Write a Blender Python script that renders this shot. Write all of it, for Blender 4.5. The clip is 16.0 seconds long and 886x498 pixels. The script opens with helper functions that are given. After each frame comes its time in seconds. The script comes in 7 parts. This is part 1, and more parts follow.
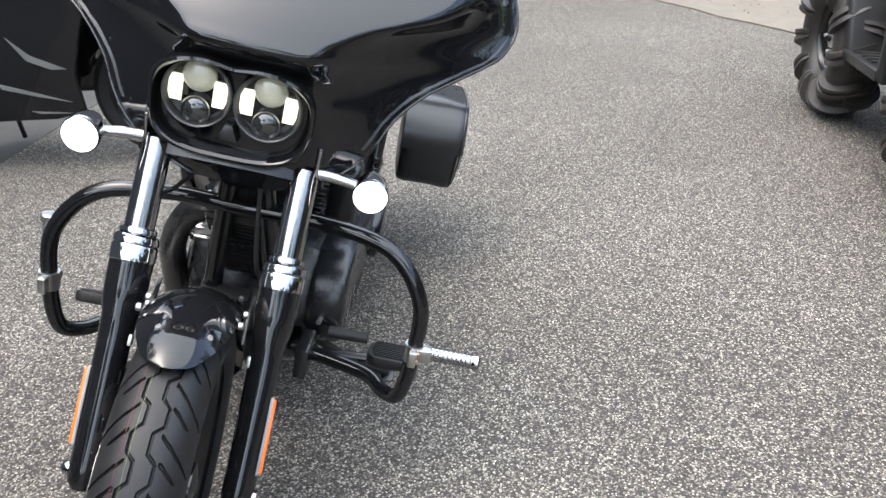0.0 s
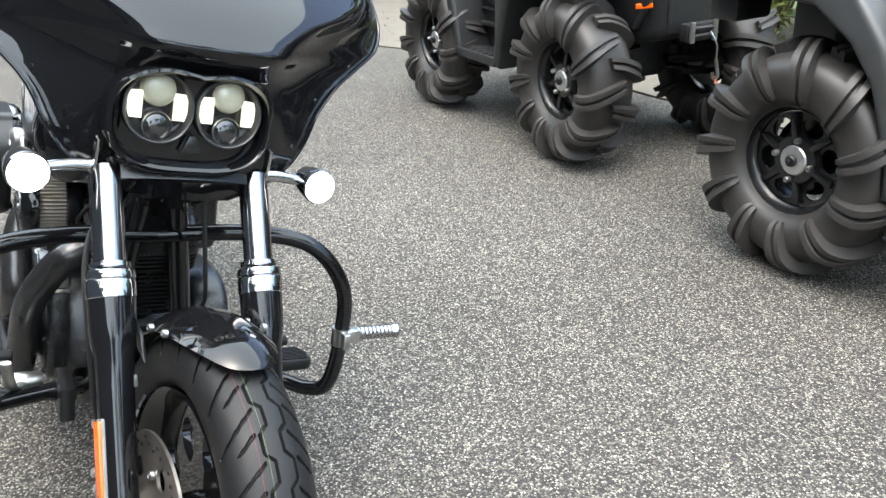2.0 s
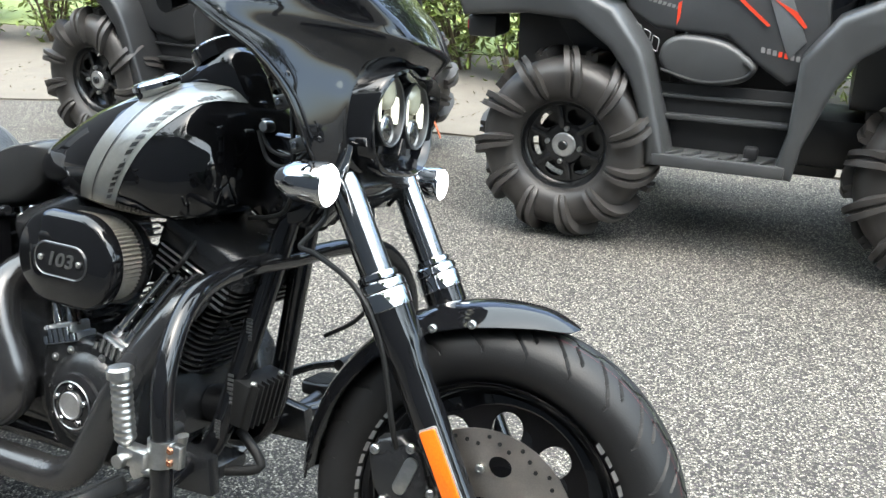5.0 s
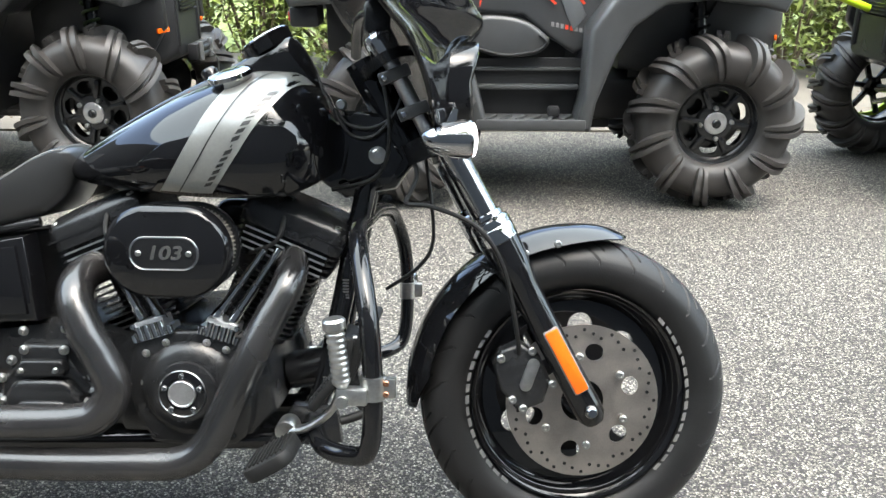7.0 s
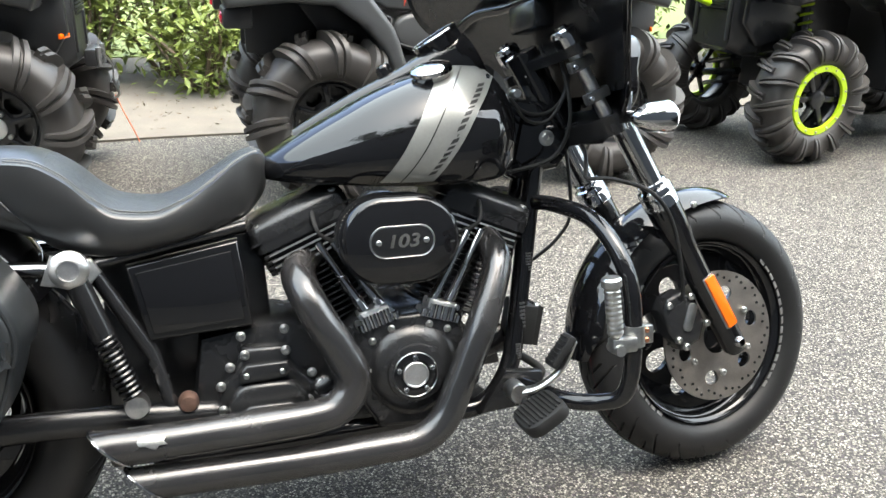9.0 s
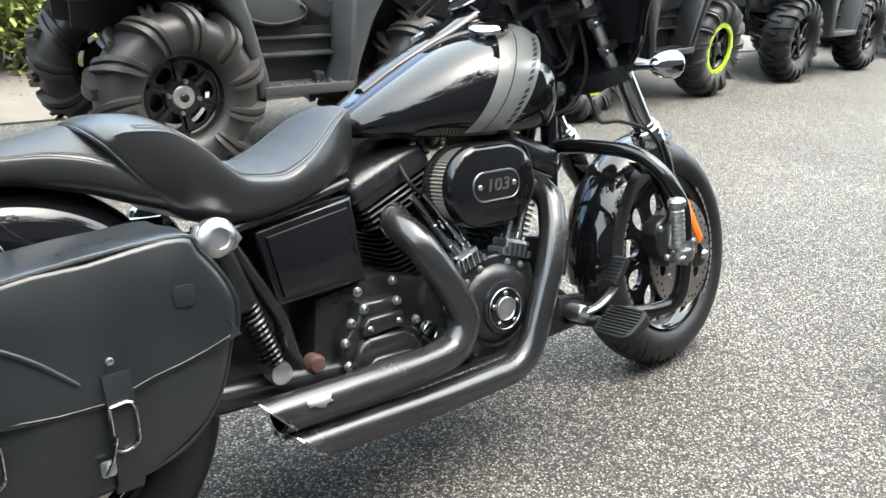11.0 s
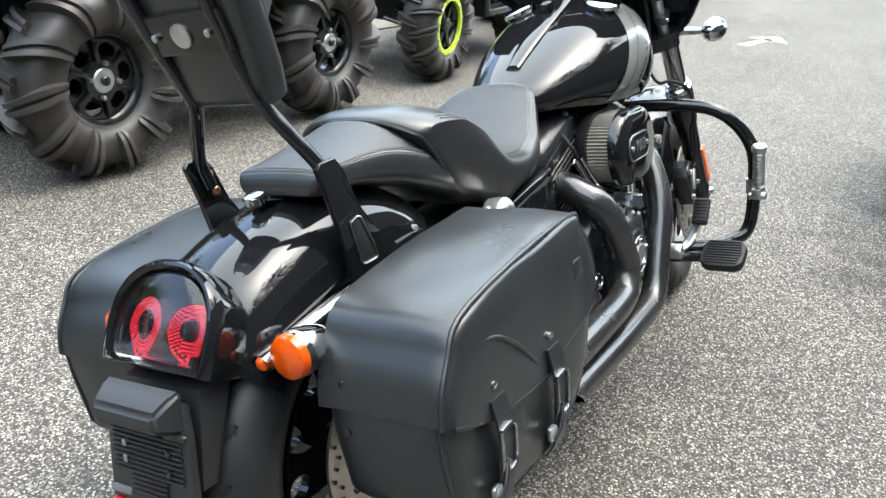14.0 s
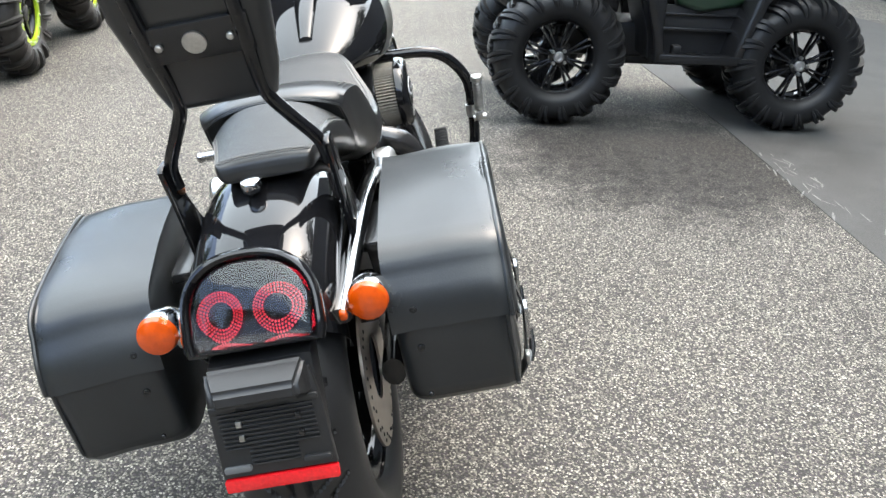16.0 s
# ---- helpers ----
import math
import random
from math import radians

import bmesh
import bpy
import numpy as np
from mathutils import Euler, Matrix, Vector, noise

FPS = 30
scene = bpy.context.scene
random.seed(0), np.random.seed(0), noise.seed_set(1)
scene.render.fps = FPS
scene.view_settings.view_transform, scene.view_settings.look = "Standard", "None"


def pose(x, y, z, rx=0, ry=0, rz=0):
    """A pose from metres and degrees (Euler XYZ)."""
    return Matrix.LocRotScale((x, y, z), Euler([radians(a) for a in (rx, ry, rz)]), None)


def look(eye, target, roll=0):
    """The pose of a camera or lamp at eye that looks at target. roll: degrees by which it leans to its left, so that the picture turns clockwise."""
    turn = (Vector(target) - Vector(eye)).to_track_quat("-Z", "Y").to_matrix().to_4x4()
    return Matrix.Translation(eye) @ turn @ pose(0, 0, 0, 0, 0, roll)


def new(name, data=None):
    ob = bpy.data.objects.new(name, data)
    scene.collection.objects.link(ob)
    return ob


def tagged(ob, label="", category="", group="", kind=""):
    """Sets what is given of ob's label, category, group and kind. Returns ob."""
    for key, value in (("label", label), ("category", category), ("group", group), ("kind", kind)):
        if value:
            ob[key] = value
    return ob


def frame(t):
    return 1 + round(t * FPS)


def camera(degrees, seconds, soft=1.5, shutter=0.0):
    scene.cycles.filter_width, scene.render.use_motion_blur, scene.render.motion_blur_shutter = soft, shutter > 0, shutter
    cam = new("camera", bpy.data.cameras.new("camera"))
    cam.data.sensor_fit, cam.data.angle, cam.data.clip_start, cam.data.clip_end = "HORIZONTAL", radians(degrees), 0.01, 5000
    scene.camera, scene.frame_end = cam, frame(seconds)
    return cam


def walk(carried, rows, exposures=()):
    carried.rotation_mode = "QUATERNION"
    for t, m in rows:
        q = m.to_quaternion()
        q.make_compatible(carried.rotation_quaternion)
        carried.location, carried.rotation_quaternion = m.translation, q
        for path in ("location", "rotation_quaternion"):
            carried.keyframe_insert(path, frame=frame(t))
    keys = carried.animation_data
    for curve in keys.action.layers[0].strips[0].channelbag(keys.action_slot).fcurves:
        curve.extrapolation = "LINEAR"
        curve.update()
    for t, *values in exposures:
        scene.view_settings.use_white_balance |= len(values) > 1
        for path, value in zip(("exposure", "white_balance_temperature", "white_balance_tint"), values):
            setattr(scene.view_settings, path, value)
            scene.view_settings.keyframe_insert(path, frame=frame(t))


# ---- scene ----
cam = camera(55.8, 16.0)
PATH = [
    (0, (1.372, 1.816, 1.257), (-0.434, 1.917, 0.403), -2.4),
    (0.5, (1.407, 1.635, 1.239), (-0.354, 2.035, 0.38), -2.7),
    (1, (1.405, 1.439, 1.24), (-0.274, 2.113, 0.388), -2.9),
    (1.5, (1.368, 1.24, 1.236), (-0.207, 2.14, 0.395), -2.8),
    (2, (1.314, 1.076, 1.238), (-0.156, 2.159, 0.421), -2.5),
    (2.5, (1.192, 0.917, 1.224), (-0.166, 2.155, 0.434), -1.9),
    (3, (1.068, 0.782, 1.223), (-0.174, 2.151, 0.461), -1.3),
    (3.5, (0.943, 0.61, 1.232), (-0.164, 2.1, 0.489), -0.7),
    (4, (0.809, 0.471, 1.219), (-0.135, 2.072, 0.48), -0.3),
    (4.2, (0.74, 0.428, 1.215), (-0.129, 2.071, 0.476), -0.1),
    (6.3, (0.029, 0.065, 1.204), (-0.012, 1.916, 0.446), 0.4),
    (6.5, (-0.039, 0.029, 1.205), (-0.007, 1.879, 0.446), 0.3),
    (7, (-0.218, -0.06, 1.212), (-0.012, 1.782, 0.46), 0.2),
    (7.5, (-0.415, -0.097, 1.206), (-0.069, 1.727, 0.462), -0.0),
    (8, (-0.618, -0.069, 1.218), (-0.128, 1.723, 0.48), 0.3),
    (8.5, (-0.866, -0.035, 1.207), (-0.231, 1.715, 0.476), 0.8),
    (9, (-1.096, 0.013, 1.212), (-0.31, 1.696, 0.468), 1.4),
    (9.2, (-1.182, 0.051, 1.2), (-0.332, 1.698, 0.447), 1.6),
    (11.3, (-1.878, 0.399, 1.144), (-0.457, 1.595, 0.402), 4.1),
    (11.5, (-1.925, 0.441, 1.14), (-0.477, 1.605, 0.399), 4.3),
    (12, (-2.051, 0.55, 1.13), (-0.537, 1.616, 0.376), 4.8),
    (12.5, (-2.181, 0.628, 1.153), (-0.628, 1.63, 0.388), 4.9),
    (13, (-2.265, 0.748, 1.146), (-0.67, 1.682, 0.382), 4.8),
    (13.5, (-2.324, 0.883, 1.145), (-0.682, 1.714, 0.36), 5.0),
    (14, (-2.409, 1.042, 1.148), (-0.711, 1.737, 0.354), 4.9),
    (14.5, (-2.493, 1.192, 1.146), (-0.733, 1.683, 0.332), 4.8),
    (15, (-2.569, 1.363, 1.142), (-0.769, 1.6, 0.304), 4.8),
    (15.5, (-2.66, 1.502, 1.146), (-0.843, 1.442, 0.312), 4.0),
    (16, (-2.734, 1.647, 1.163), (-0.935, 1.309, 0.356), 3.0),
]
EXPOSE = [(0.0, 2.42, 6450, 13), (1.0, 2.44, 6450, 11), (2.5, 2.60, 6350, 7), (4.2, 2.72, 6350, 6), (6.5, 2.92, 6450, 7), (9.0, 2.98, 6650, 8), (13.0, 2.84, 6400, 7), (16.0, 2.68, 6550, 9)]
walk(cam, [(t, look(eye, target, roll)) for t, eye, target, roll in PATH], EXPOSE)

# ---------------------------------------------------------------- light
SUN_UP, SUN_ROT = radians(72), radians(150)
world = bpy.data.worlds.new("sky")
scene.world = world
world.use_nodes = True
wn, wl = world.node_tree.nodes, world.node_tree.links
sky = wn.new("ShaderNodeTexSky")
sky.sky_type = "NISHITA"
sky.sun_disc = False
sky.sun_elevation, sky.sun_rotation = SUN_UP, SUN_ROT
sky.air_density, sky.dust_density, sky.ozone_density = 1.0, 3.0, 1.5
soft_sky = wn.new("ShaderNodeHueSaturation")
soft_sky.inputs["Saturation"].default_value = 0.9
wl.new(sky.outputs[0], soft_sky.inputs["Color"])
wl.new(soft_sky.outputs[0], wn["Background"].inputs["Color"])
wn["Background"].inputs["Strength"].default_value = 0.15
sun_data = bpy.data.lights.new("sun", "SUN")
sun_data.energy, sun_data.angle, sun_data.color = 1.5, radians(138), (0.955, 1.0, 0.83)
sun = new("sun", sun_data)
sun.rotation_euler = Euler((radians(90) - SUN_UP, 0, radians(180) - SUN_ROT))


# ---------------------------------------------------------------- materials
def material(name, color, rough=0.5, metal=0.0, coat=0.0, vary=0.15, scale=20.0, bump=0.0, bump_scale=200.0,
             spec=0.5, rough_vary=0.1, island=False, dust=0.0, dust_color=(0.3, 0.27, 0.23), emit=0.0, trans=0.0):
    """A surface with two scales of variation in colour and gloss, fine relief, and an optional film of dust."""
    m = bpy.data.materials.new(name)
    m.use_nodes = True
    n, l = m.node_tree.nodes, m.node_tree.links
    b = n["Principled BSDF"]
    b.inputs["Metallic"].default_value = metal
    b.inputs["Specular IOR Level"].default_value = spec
    b.inputs["Coat Weight"].default_value = coat
    b.inputs["Coat Roughness"].default_value = 0.03
    b.inputs["Transmission Weight"].default_value = trans
    co = n.new("ShaderNodeTexCoord")
    big = n.new("ShaderNodeTexNoise")
    big.inputs["Scale"].default_value, big.inputs["Detail"].default_value = scale, 6.0
    l.new(co.outputs["Object"], big.inputs["Vector"])
    fine = n.new("ShaderNodeTexNoise")
    fine.inputs["Scale"].default_value, fine.inputs["Detail"].default_value = bump_scale, 4.0
    l.new(co.outputs["Object"], fine.inputs["Vector"])
    both = n.new("ShaderNodeMath")
    both.operation = "ADD"
    l.new(big.outputs["Fac"], both.inputs[0])
    half = n.new("ShaderNodeMath")
    half.operation = "MULTIPLY"
    half.inputs[1].default_value = 0.5
    l.new(fine.outputs["Fac"], half.inputs[0])
    l.new(half.outputs[0], both.inputs[1])
    rng = n.new("ShaderNodeMapRange")
    rng.inputs["From Min"].default_value, rng.inputs["From Max"].default_value = 0.45, 1.05
    rng.inputs["To Min"].default_value, rng.inputs["To Max"].default_value = 1 - vary, 1 + vary
    l.new(both.outputs[0], rng.inputs["Value"])
    mul = n.new("ShaderNodeVectorMath")
    mul.operation = "SCALE"
    mul.inputs[0].default_value = color
    l.new(rng.outputs[0], mul.inputs["Scale"])
    last = mul.outputs[0]
    if dust > 0:
        film = n.new("ShaderNodeTexNoise")
        film.inputs["Scale"].default_value, film.inputs["Detail"].default_value = scale * 0.6, 9.0
        l.new(co.outputs["Object"], film.inputs["Vector"])
        fr = n.new("ShaderNodeMapRange")
        fr.inputs["From Min"].default_value, fr.inputs["From Max"].default_value = 0.35, 0.75
        fr.inputs["To Max"].default_value = dust
        l.new(film.outputs["Fac"], fr.inputs["Value"])
        mix = n.new("ShaderNodeMix")
        mix.data_type = "RGBA"
        l.new(fr.outputs[0], mix.inputs["Factor"])
        l.new(last, mix.inputs[6])
        mix.inputs[7].default_value = (*dust_color, 1)
        last = mix.outputs[2]
    l.new(last, b.inputs["Base Color"])
    rr = n.new("ShaderNodeMapRange")
    rr.inputs["From Min"].default_value, rr.inputs["From Max"].default_value = 0.3, 0.7
    rr.inputs["To Min"].default_value = max(0.0, rough * (1 - rough_vary))
    rr.inputs["To Max"].default_value = min(1.0, rough * (1 + rough_vary))
    l.new(big.outputs["Fac"], rr.inputs["Value"])
    l.new(rr.outputs[0], b.inputs["Roughness"])
    if bump > 0:
        bp = n.new("ShaderNodeBump")
        bp.inputs["Strength"].default_value, bp.inputs["Distance"].default_value = bump, 0.002
        l.new(fine.outputs["Fac"], bp.inputs["Height"])
        l.new(bp.outputs[0], b.inputs["Normal"])
    if emit > 0:
        b.inputs["Emission Color"].default_value = (*color, 1)
        b.inputs["Emission Strength"].default_value = emit
    return m


def asphalt():
    """Worn chip-seal asphalt: pale and dark stone chips in a dark binder, with stains and one painted shade."""
    m = bpy.data.materials.new("asphalt")
    m.use_nodes = True
    n, l = m.node_tree.nodes, m.node_tree.links
    b = n["Principled BSDF"]
    co = n.new("ShaderNodeTexCoord")
    warp = n.new("ShaderNodeTexNoise")
    warp.inputs["Scale"].default_value = 60
    l.new(co.outputs["Object"], warp.inputs["Vector"])
    shift = n.new("ShaderNodeVectorMath")
    shift.operation = "MULTIPLY_ADD"
    shift.inputs[1].default_value = (0.012, 0.012, 0.012)
    l.new(warp.outputs["Color"], shift.inputs[0])
    l.new(co.outputs["Object"], shift.inputs[2])
    chips = n.new("ShaderNodeTexVoronoi")
    chips.inputs["Scale"].default_value = 190
    chips.inputs["Randomness"].default_value = 1.0
    l.new(shift.outputs[0], chips.inputs["Vector"])
    sep = n.new("ShaderNodeSeparateColor")
    l.new(chips.outputs["Color"], sep.inputs[0])
    ramp = n.new("ShaderNodeValToRGB")
    els = ramp.color_ramp.elements
    els[0].position, els[0].color = 0.0, (0.030, 0.029, 0.027, 1)
    els[1].position, els[1].color = 1.0, (0.457, 0.429, 0.365, 1)
    for at, c in ((0.3, (0.068, 0.056, 0.064)), (0.5, (0.135, 0.127, 0.108)), (0.75, (0.210, 0.196, 0.164))):
        e = els.new(at)
        e.color = (*c, 1)
    l.new(sep.outputs[0], ramp.inputs[0])
    edge = n.new("ShaderNodeMapRange")
    edge.inputs["From Min"].default_value, edge.inputs["From Max"].default_value = 0.35, 0.72
    l.new(chips.outputs["Distance"], edge.inputs["Value"])
    bind = n.new("ShaderNodeMix")
    bind.data_type = "RGBA"
    l.new(edge.outputs[0], bind.inputs["Factor"])
    l.new(ramp.outputs[0], bind.inputs[6])
    bind.inputs[7].default_value = (0.035, 0.033, 0.030, 1)
    fines = n.new("ShaderNodeTexNoise")
    fines.inputs["Scale"].default_value, fines.inputs["Detail"].default_value = 420, 3
    l.new(co.outputs["Object"], fines.inputs["Vector"])
    stain = n.new("ShaderNodeTexNoise")
    stain.inputs["Scale"].default_value, stain.inputs["Detail"].default_value = 0.9, 7
    l.new(co.outputs["Object"], stain.inputs["Vector"])
    sr = n.new("ShaderNodeMapRange")
    sr.inputs["From Min"].default_value, sr.inputs["From Max"].default_value = 0.3, 0.7
    sr.inputs["To Min"].default_value, sr.inputs["To Max"].default_value = 0.86, 1.14
    l.new(stain.outputs["Fac"], sr.inputs["Value"])
    fr = n.new("ShaderNodeMapRange")
    fr.inputs["From Min"].default_value, fr.inputs["From Max"].default_value = 0.3, 0.7
    fr.inputs["To Min"].default_value, fr.inputs["To Max"].default_value = 0.8, 1.2
    l.new(fines.outputs["Fac"], fr.inputs["Value"])
    k = n.new("ShaderNodeMath")
    k.operation = "MULTIPLY"
    l.new(sr.outputs[0], k.inputs[0])
    l.new(fr.outputs[0], k.inputs[1])
    # darkened patch beside the concrete: oil stain and the quad bike's soft shade, both painted in
    off = n.new("ShaderNodeVectorMath")
    off.operation = "DISTANCE"
    l.new(co.outputs["Object"], off.inputs[0])
    off.inputs[1].default_value = (0.90, -0.10, 0.0)
    blot = n.new("ShaderNodeTexNoise")
    blot.inputs["Scale"].default_value, blot.inputs["Detail"].default_value = 5.5, 8
    l.new(co.outputs["Object"], blot.inputs["Vector"])
    reach = n.new("ShaderNodeMath")
    reach.operation = "MULTIPLY_ADD"
    reach.inputs[1].default_value = -1.1
    l.new(blot.outputs["Fac"], reach.inputs[0])
    l.new(off.outputs["Value"], reach.inputs[2])
    oil_and_shade = n.new("ShaderNodeMapRange")
    oil_and_shade.interpolation_type = "SMOOTHSTEP"
    oil_and_shade.inputs["From Min"].default_value, oil_and_shade.inputs["From Max"].default_value = -0.10, 0.62
    oil_and_shade.inputs["To Min"].default_value, oil_and_shade.inputs["To Max"].default_value = 0.30, 1.0
    l.new(reach.outputs[0], oil_and_shade.inputs["Value"])
    k2 = n.new("ShaderNodeMath")
    k2.operation = "MULTIPLY"
    l.new(k.outputs[0], k2.inputs[0])
    l.new(oil_and_shade.outputs[0], k2.inputs[1])
    # drips and splashes spread over the chips round the oily, shaded patch
    near = n.new("ShaderNodeVectorMath")
    near.operation = "DISTANCE"
    l.new(co.outputs["Object"], near.inputs[0])
    near.inputs[1].default_value = (0.57, 0.16, 0.0)
    field = n.new("ShaderNodeMapRange")
    field.interpolation_type = "SMOOTHSTEP"
    field.inputs["From Min"].default_value, field.inputs["From Max"].default_value = 0.30, 0.85
    field.inputs["To Min"].default_value, field.inputs["To Max"].default_value = 0.0, 0.16
    l.new(near.outputs["Value"], field.inputs["Value"])
    drop = n.new("ShaderNodeTexNoise")
    drop.inputs["Scale"].default_value, drop.inputs["Detail"].default_value = 13, 4
    l.new(co.outputs["Object"], drop.inputs["Vector"])
    less = n.new("ShaderNodeMath")
    less.operation = "SUBTRACT"
    l.new(drop.outputs["Fac"], less.inputs[0])
    l.new(field.outputs[0], less.inputs[1])
    wet = n.new("ShaderNodeMapRange")
    wet.interpolation_type = "SMOOTHSTEP"
    wet.inputs["From Min"].default_value, wet.inputs["From Max"].default_value = 0.52, 0.60
    wet.inputs["To Min"].default_value, wet.inputs["To Max"].default_value = 1.0, 0.52
    l.new(less.outputs[0], wet.inputs["Value"])
    k3 = n.new("ShaderNodeMath")
    k3.operation = "MULTIPLY"
    l.new(k2.outputs[0], k3.inputs[0])
    l.new(wet.outputs[0], k3.inputs[1])
    mul = n.new("ShaderNodeVectorMath")
    mul.operation = "SCALE"
    l.new(bind.outputs[2], mul.inputs[0])
    l.new(k3.outputs[0], mul.inputs["Scale"])
    l.new(mul.outputs[0], b.inputs["Base Color"])
    b.inputs["Roughness"].default_value = 0.85
    b.inputs["Specular IOR Level"].default_value = 0.3
    inv = n.new("ShaderNodeMath")
    inv.operation = "SUBTRACT"
    inv.inputs[0].default_value = 1.0
    l.new(edge.outputs[0], inv.inputs[1])
    bp = n.new("ShaderNodeBump")
    bp.inputs["Strength"].default_value, bp.inputs["Distance"].default_value = 0.7, 0.003
    l.new(inv.outputs[0], bp.inputs["Height"])
    l.new(bp.outputs[0], b.inputs["Normal"])
    return m


ASPHALT = asphalt()
# the concrete's base colour is lowered to take in the shade under the quad bike
CONCRETE = material("old concrete", (0.040, 0.0393, 0.037), 0.8, vary=0.6, scale=7, bump=0.6, bump_scale=160, dust=0.35, dust_color=(0.075, 0.074, 0.072))
SAND = material("sand", (0.130, 0.116, 0.096), 0.95, vary=0.25, scale=6, bump=0.8, bump_scale=90, dust=0.5, dust_color=(0.115, 0.099, 0.080))
GLOSS = material("gloss black paint", (0.0055, 0.0056, 0.0064), 0.05, spec=0.0, coat=1.0, vary=0.2, scale=3, rough_vary=0.3)
SATIN = material("satin black powder coat", (0.010, 0.0102, 0.0110), 0.25, vary=0.3, scale=9, bump=0.05, bump_scale=500)
WRINKLE = material("wrinkle black engine paint", (0.013, 0.0133, 0.0142), 0.26, vary=0.3, scale=15, bump=0.12, bump_scale=700)
PIPE_BLACK = material("heat-resistant black", (0.014, 0.0142, 0.0150), 0.23, spec=0.75, vary=0.4, scale=10, bump=0.03, bump_scale=500, rough_vary=0.25, dust=0.20, dust_color=(0.036, 0.027, 0.023))
CHROME = material("chrome", (0.45, 0.455, 0.465), 0.06, metal=1.0, vary=0.05, rough_vary=0.4)
HARD_CHROME = material("hard-chromed tube", (0.32, 0.322, 0.325), 0.12, metal=1.0, vary=0.08, rough_vary=0.4)
STEEL = material("zinc-plated steel", (0.48, 0.48, 0.465), 0.33, metal=1.0, vary=0.25, scale=40, bump=0.1)
ALU = material("cast aluminium", (0.60, 0.60, 0.60), 0.38, metal=1.0, vary=0.2, scale=40, bump=0.1, bump_scale=300)
DISC = material("brake disc steel", (0.44, 0.40, 0.36), 0.40, metal=1.0, vary=0.2, scale=25, bump=0.08, bump_scale=400)
RUBBER = material("tyre rubber", (0.0095, 0.0095, 0.010), 0.48, vary=0.25, scale=14, bump=0.15, bump_scale=350, spec=0.32, dust=0.12, dust_color=(0.022, 0.021, 0.020))
NEW_RUBBER = material("new shiny tyre rubber", (0.015, 0.015, 0.0156), 0.38, vary=0.25, scale=14, bump=0.12, bump_scale=350, spec=0.4)
MUD_RUBBER = material("dusty mud tyre rubber", (0.029, 0.0266, 0.0250), 0.46, vary=0.35, scale=9, bump=0.2, bump_scale=260, spec=0.45, dust=0.5, dust_color=(0.046, 0.041, 0.0375))
BLACK_RUBBER = material("black rubber", (0.009, 0.009, 0.009), 0.55, spec=0.3, vary=0.2, bump=0.1)
LEATHER = material("black leather", (0.014, 0.0154, 0.0166), 0.33, spec=0.55, vary=0.25, scale=8, bump=0.09, bump_scale=330, rough_vary=0.2)
VINYL = material("black seat vinyl", (0.017, 0.0176, 0.0182), 0.31, spec=0.6, vary=0.2, scale=8, bump=0.10, bump_scale=420)
WEAVE = material("woven-look seat vinyl", (0.012, 0.0126, 0.0132), 0.40, spec=0.6, vary=0.25, scale=40, bump=0.5, bump_scale=900)
THREAD = material("pale stitching", (0.16, 0.16, 0.155), 0.8)
PLASTIC = material("black moulded plastic", (0.014, 0.0142, 0.0152), 0.45, vary=0.25, scale=12, bump=0.12, bump_scale=500)
GREY_PLASTIC = material("dark grey moulded plastic", (0.046, 0.048, 0.050), 0.36, vary=0.2, scale=8, bump=0.2, bump_scale=600, dust=0.35, dust_color=(0.058, 0.056, 0.053))
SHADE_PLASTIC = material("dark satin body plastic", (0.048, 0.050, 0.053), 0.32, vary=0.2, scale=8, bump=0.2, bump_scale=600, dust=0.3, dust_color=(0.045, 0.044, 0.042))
DARK_PLASTIC = material("black body plastic", (0.017, 0.0175, 0.0185), 0.36, vary=0.25, scale=8, bump=0.2, bump_scale=600, dust=0.2, dust_color=(0.035, 0.034, 0.033))
GREY_PAINT = material("grey body paint", (0.10, 0.105, 0.11), 0.3, coat=0.4, vary=0.12, scale=5, dust=0.15, dust_color=(0.16, 0.15, 0.14))
GREEN_PAINT = material("dark green body paint", (0.012, 0.030, 0.016), 0.3, coat=0.5, vary=0.2, scale=5)
LIME = material("lime paint", (0.42, 0.60, 0.015), 0.35, coat=0.3, vary=0.1)
SILVER = material("silver-grey decal", (0.20, 0.205, 0.195), 0.30, metal=0.35, vary=0.12, scale=12, coat=0.6)
DECAL_BLACK = material("black decal", (0.010, 0.010, 0.010), 0.3, coat=0.5)
WHITE_MARK = material("white lettering paint", (0.2, 0.2, 0.2), 0.5)
PALE_MARK = material("pale raised lettering", (0.12, 0.12, 0.118), 0.6)
TRIM = material("thin bright trim", (0.30, 0.30, 0.30), 0.3, metal=1.0)
DULL_GREY = material("dull grey badge", (0.075, 0.075, 0.075), 0.35, metal=0.3)
ORANGE_REFLECTOR = material("orange reflector", (0.80, 0.125, 0.005), 0.2, coat=0.6, vary=0.15, scale=300, bump=0.4, bump_scale=500)
AMBER = material("amber lens", (0.52, 0.062, 0.002), 0.12, coat=0.3, vary=0.15, scale=60, bump=0.3, bump_scale=120)
RED = material("red reflector", (0.55, 0.006, 0.01), 0.25, coat=0.6, vary=0.15, scale=200, bump=0.3)
DULL_RED = material("dull red tyre marking", (0.16, 0.022, 0.03), 0.6)
RED_LENS = material("red lens", (0.45, 0.01, 0.03), 0.15, coat=1.0, vary=0.3, scale=120, bump=0.3, bump_scale=200)
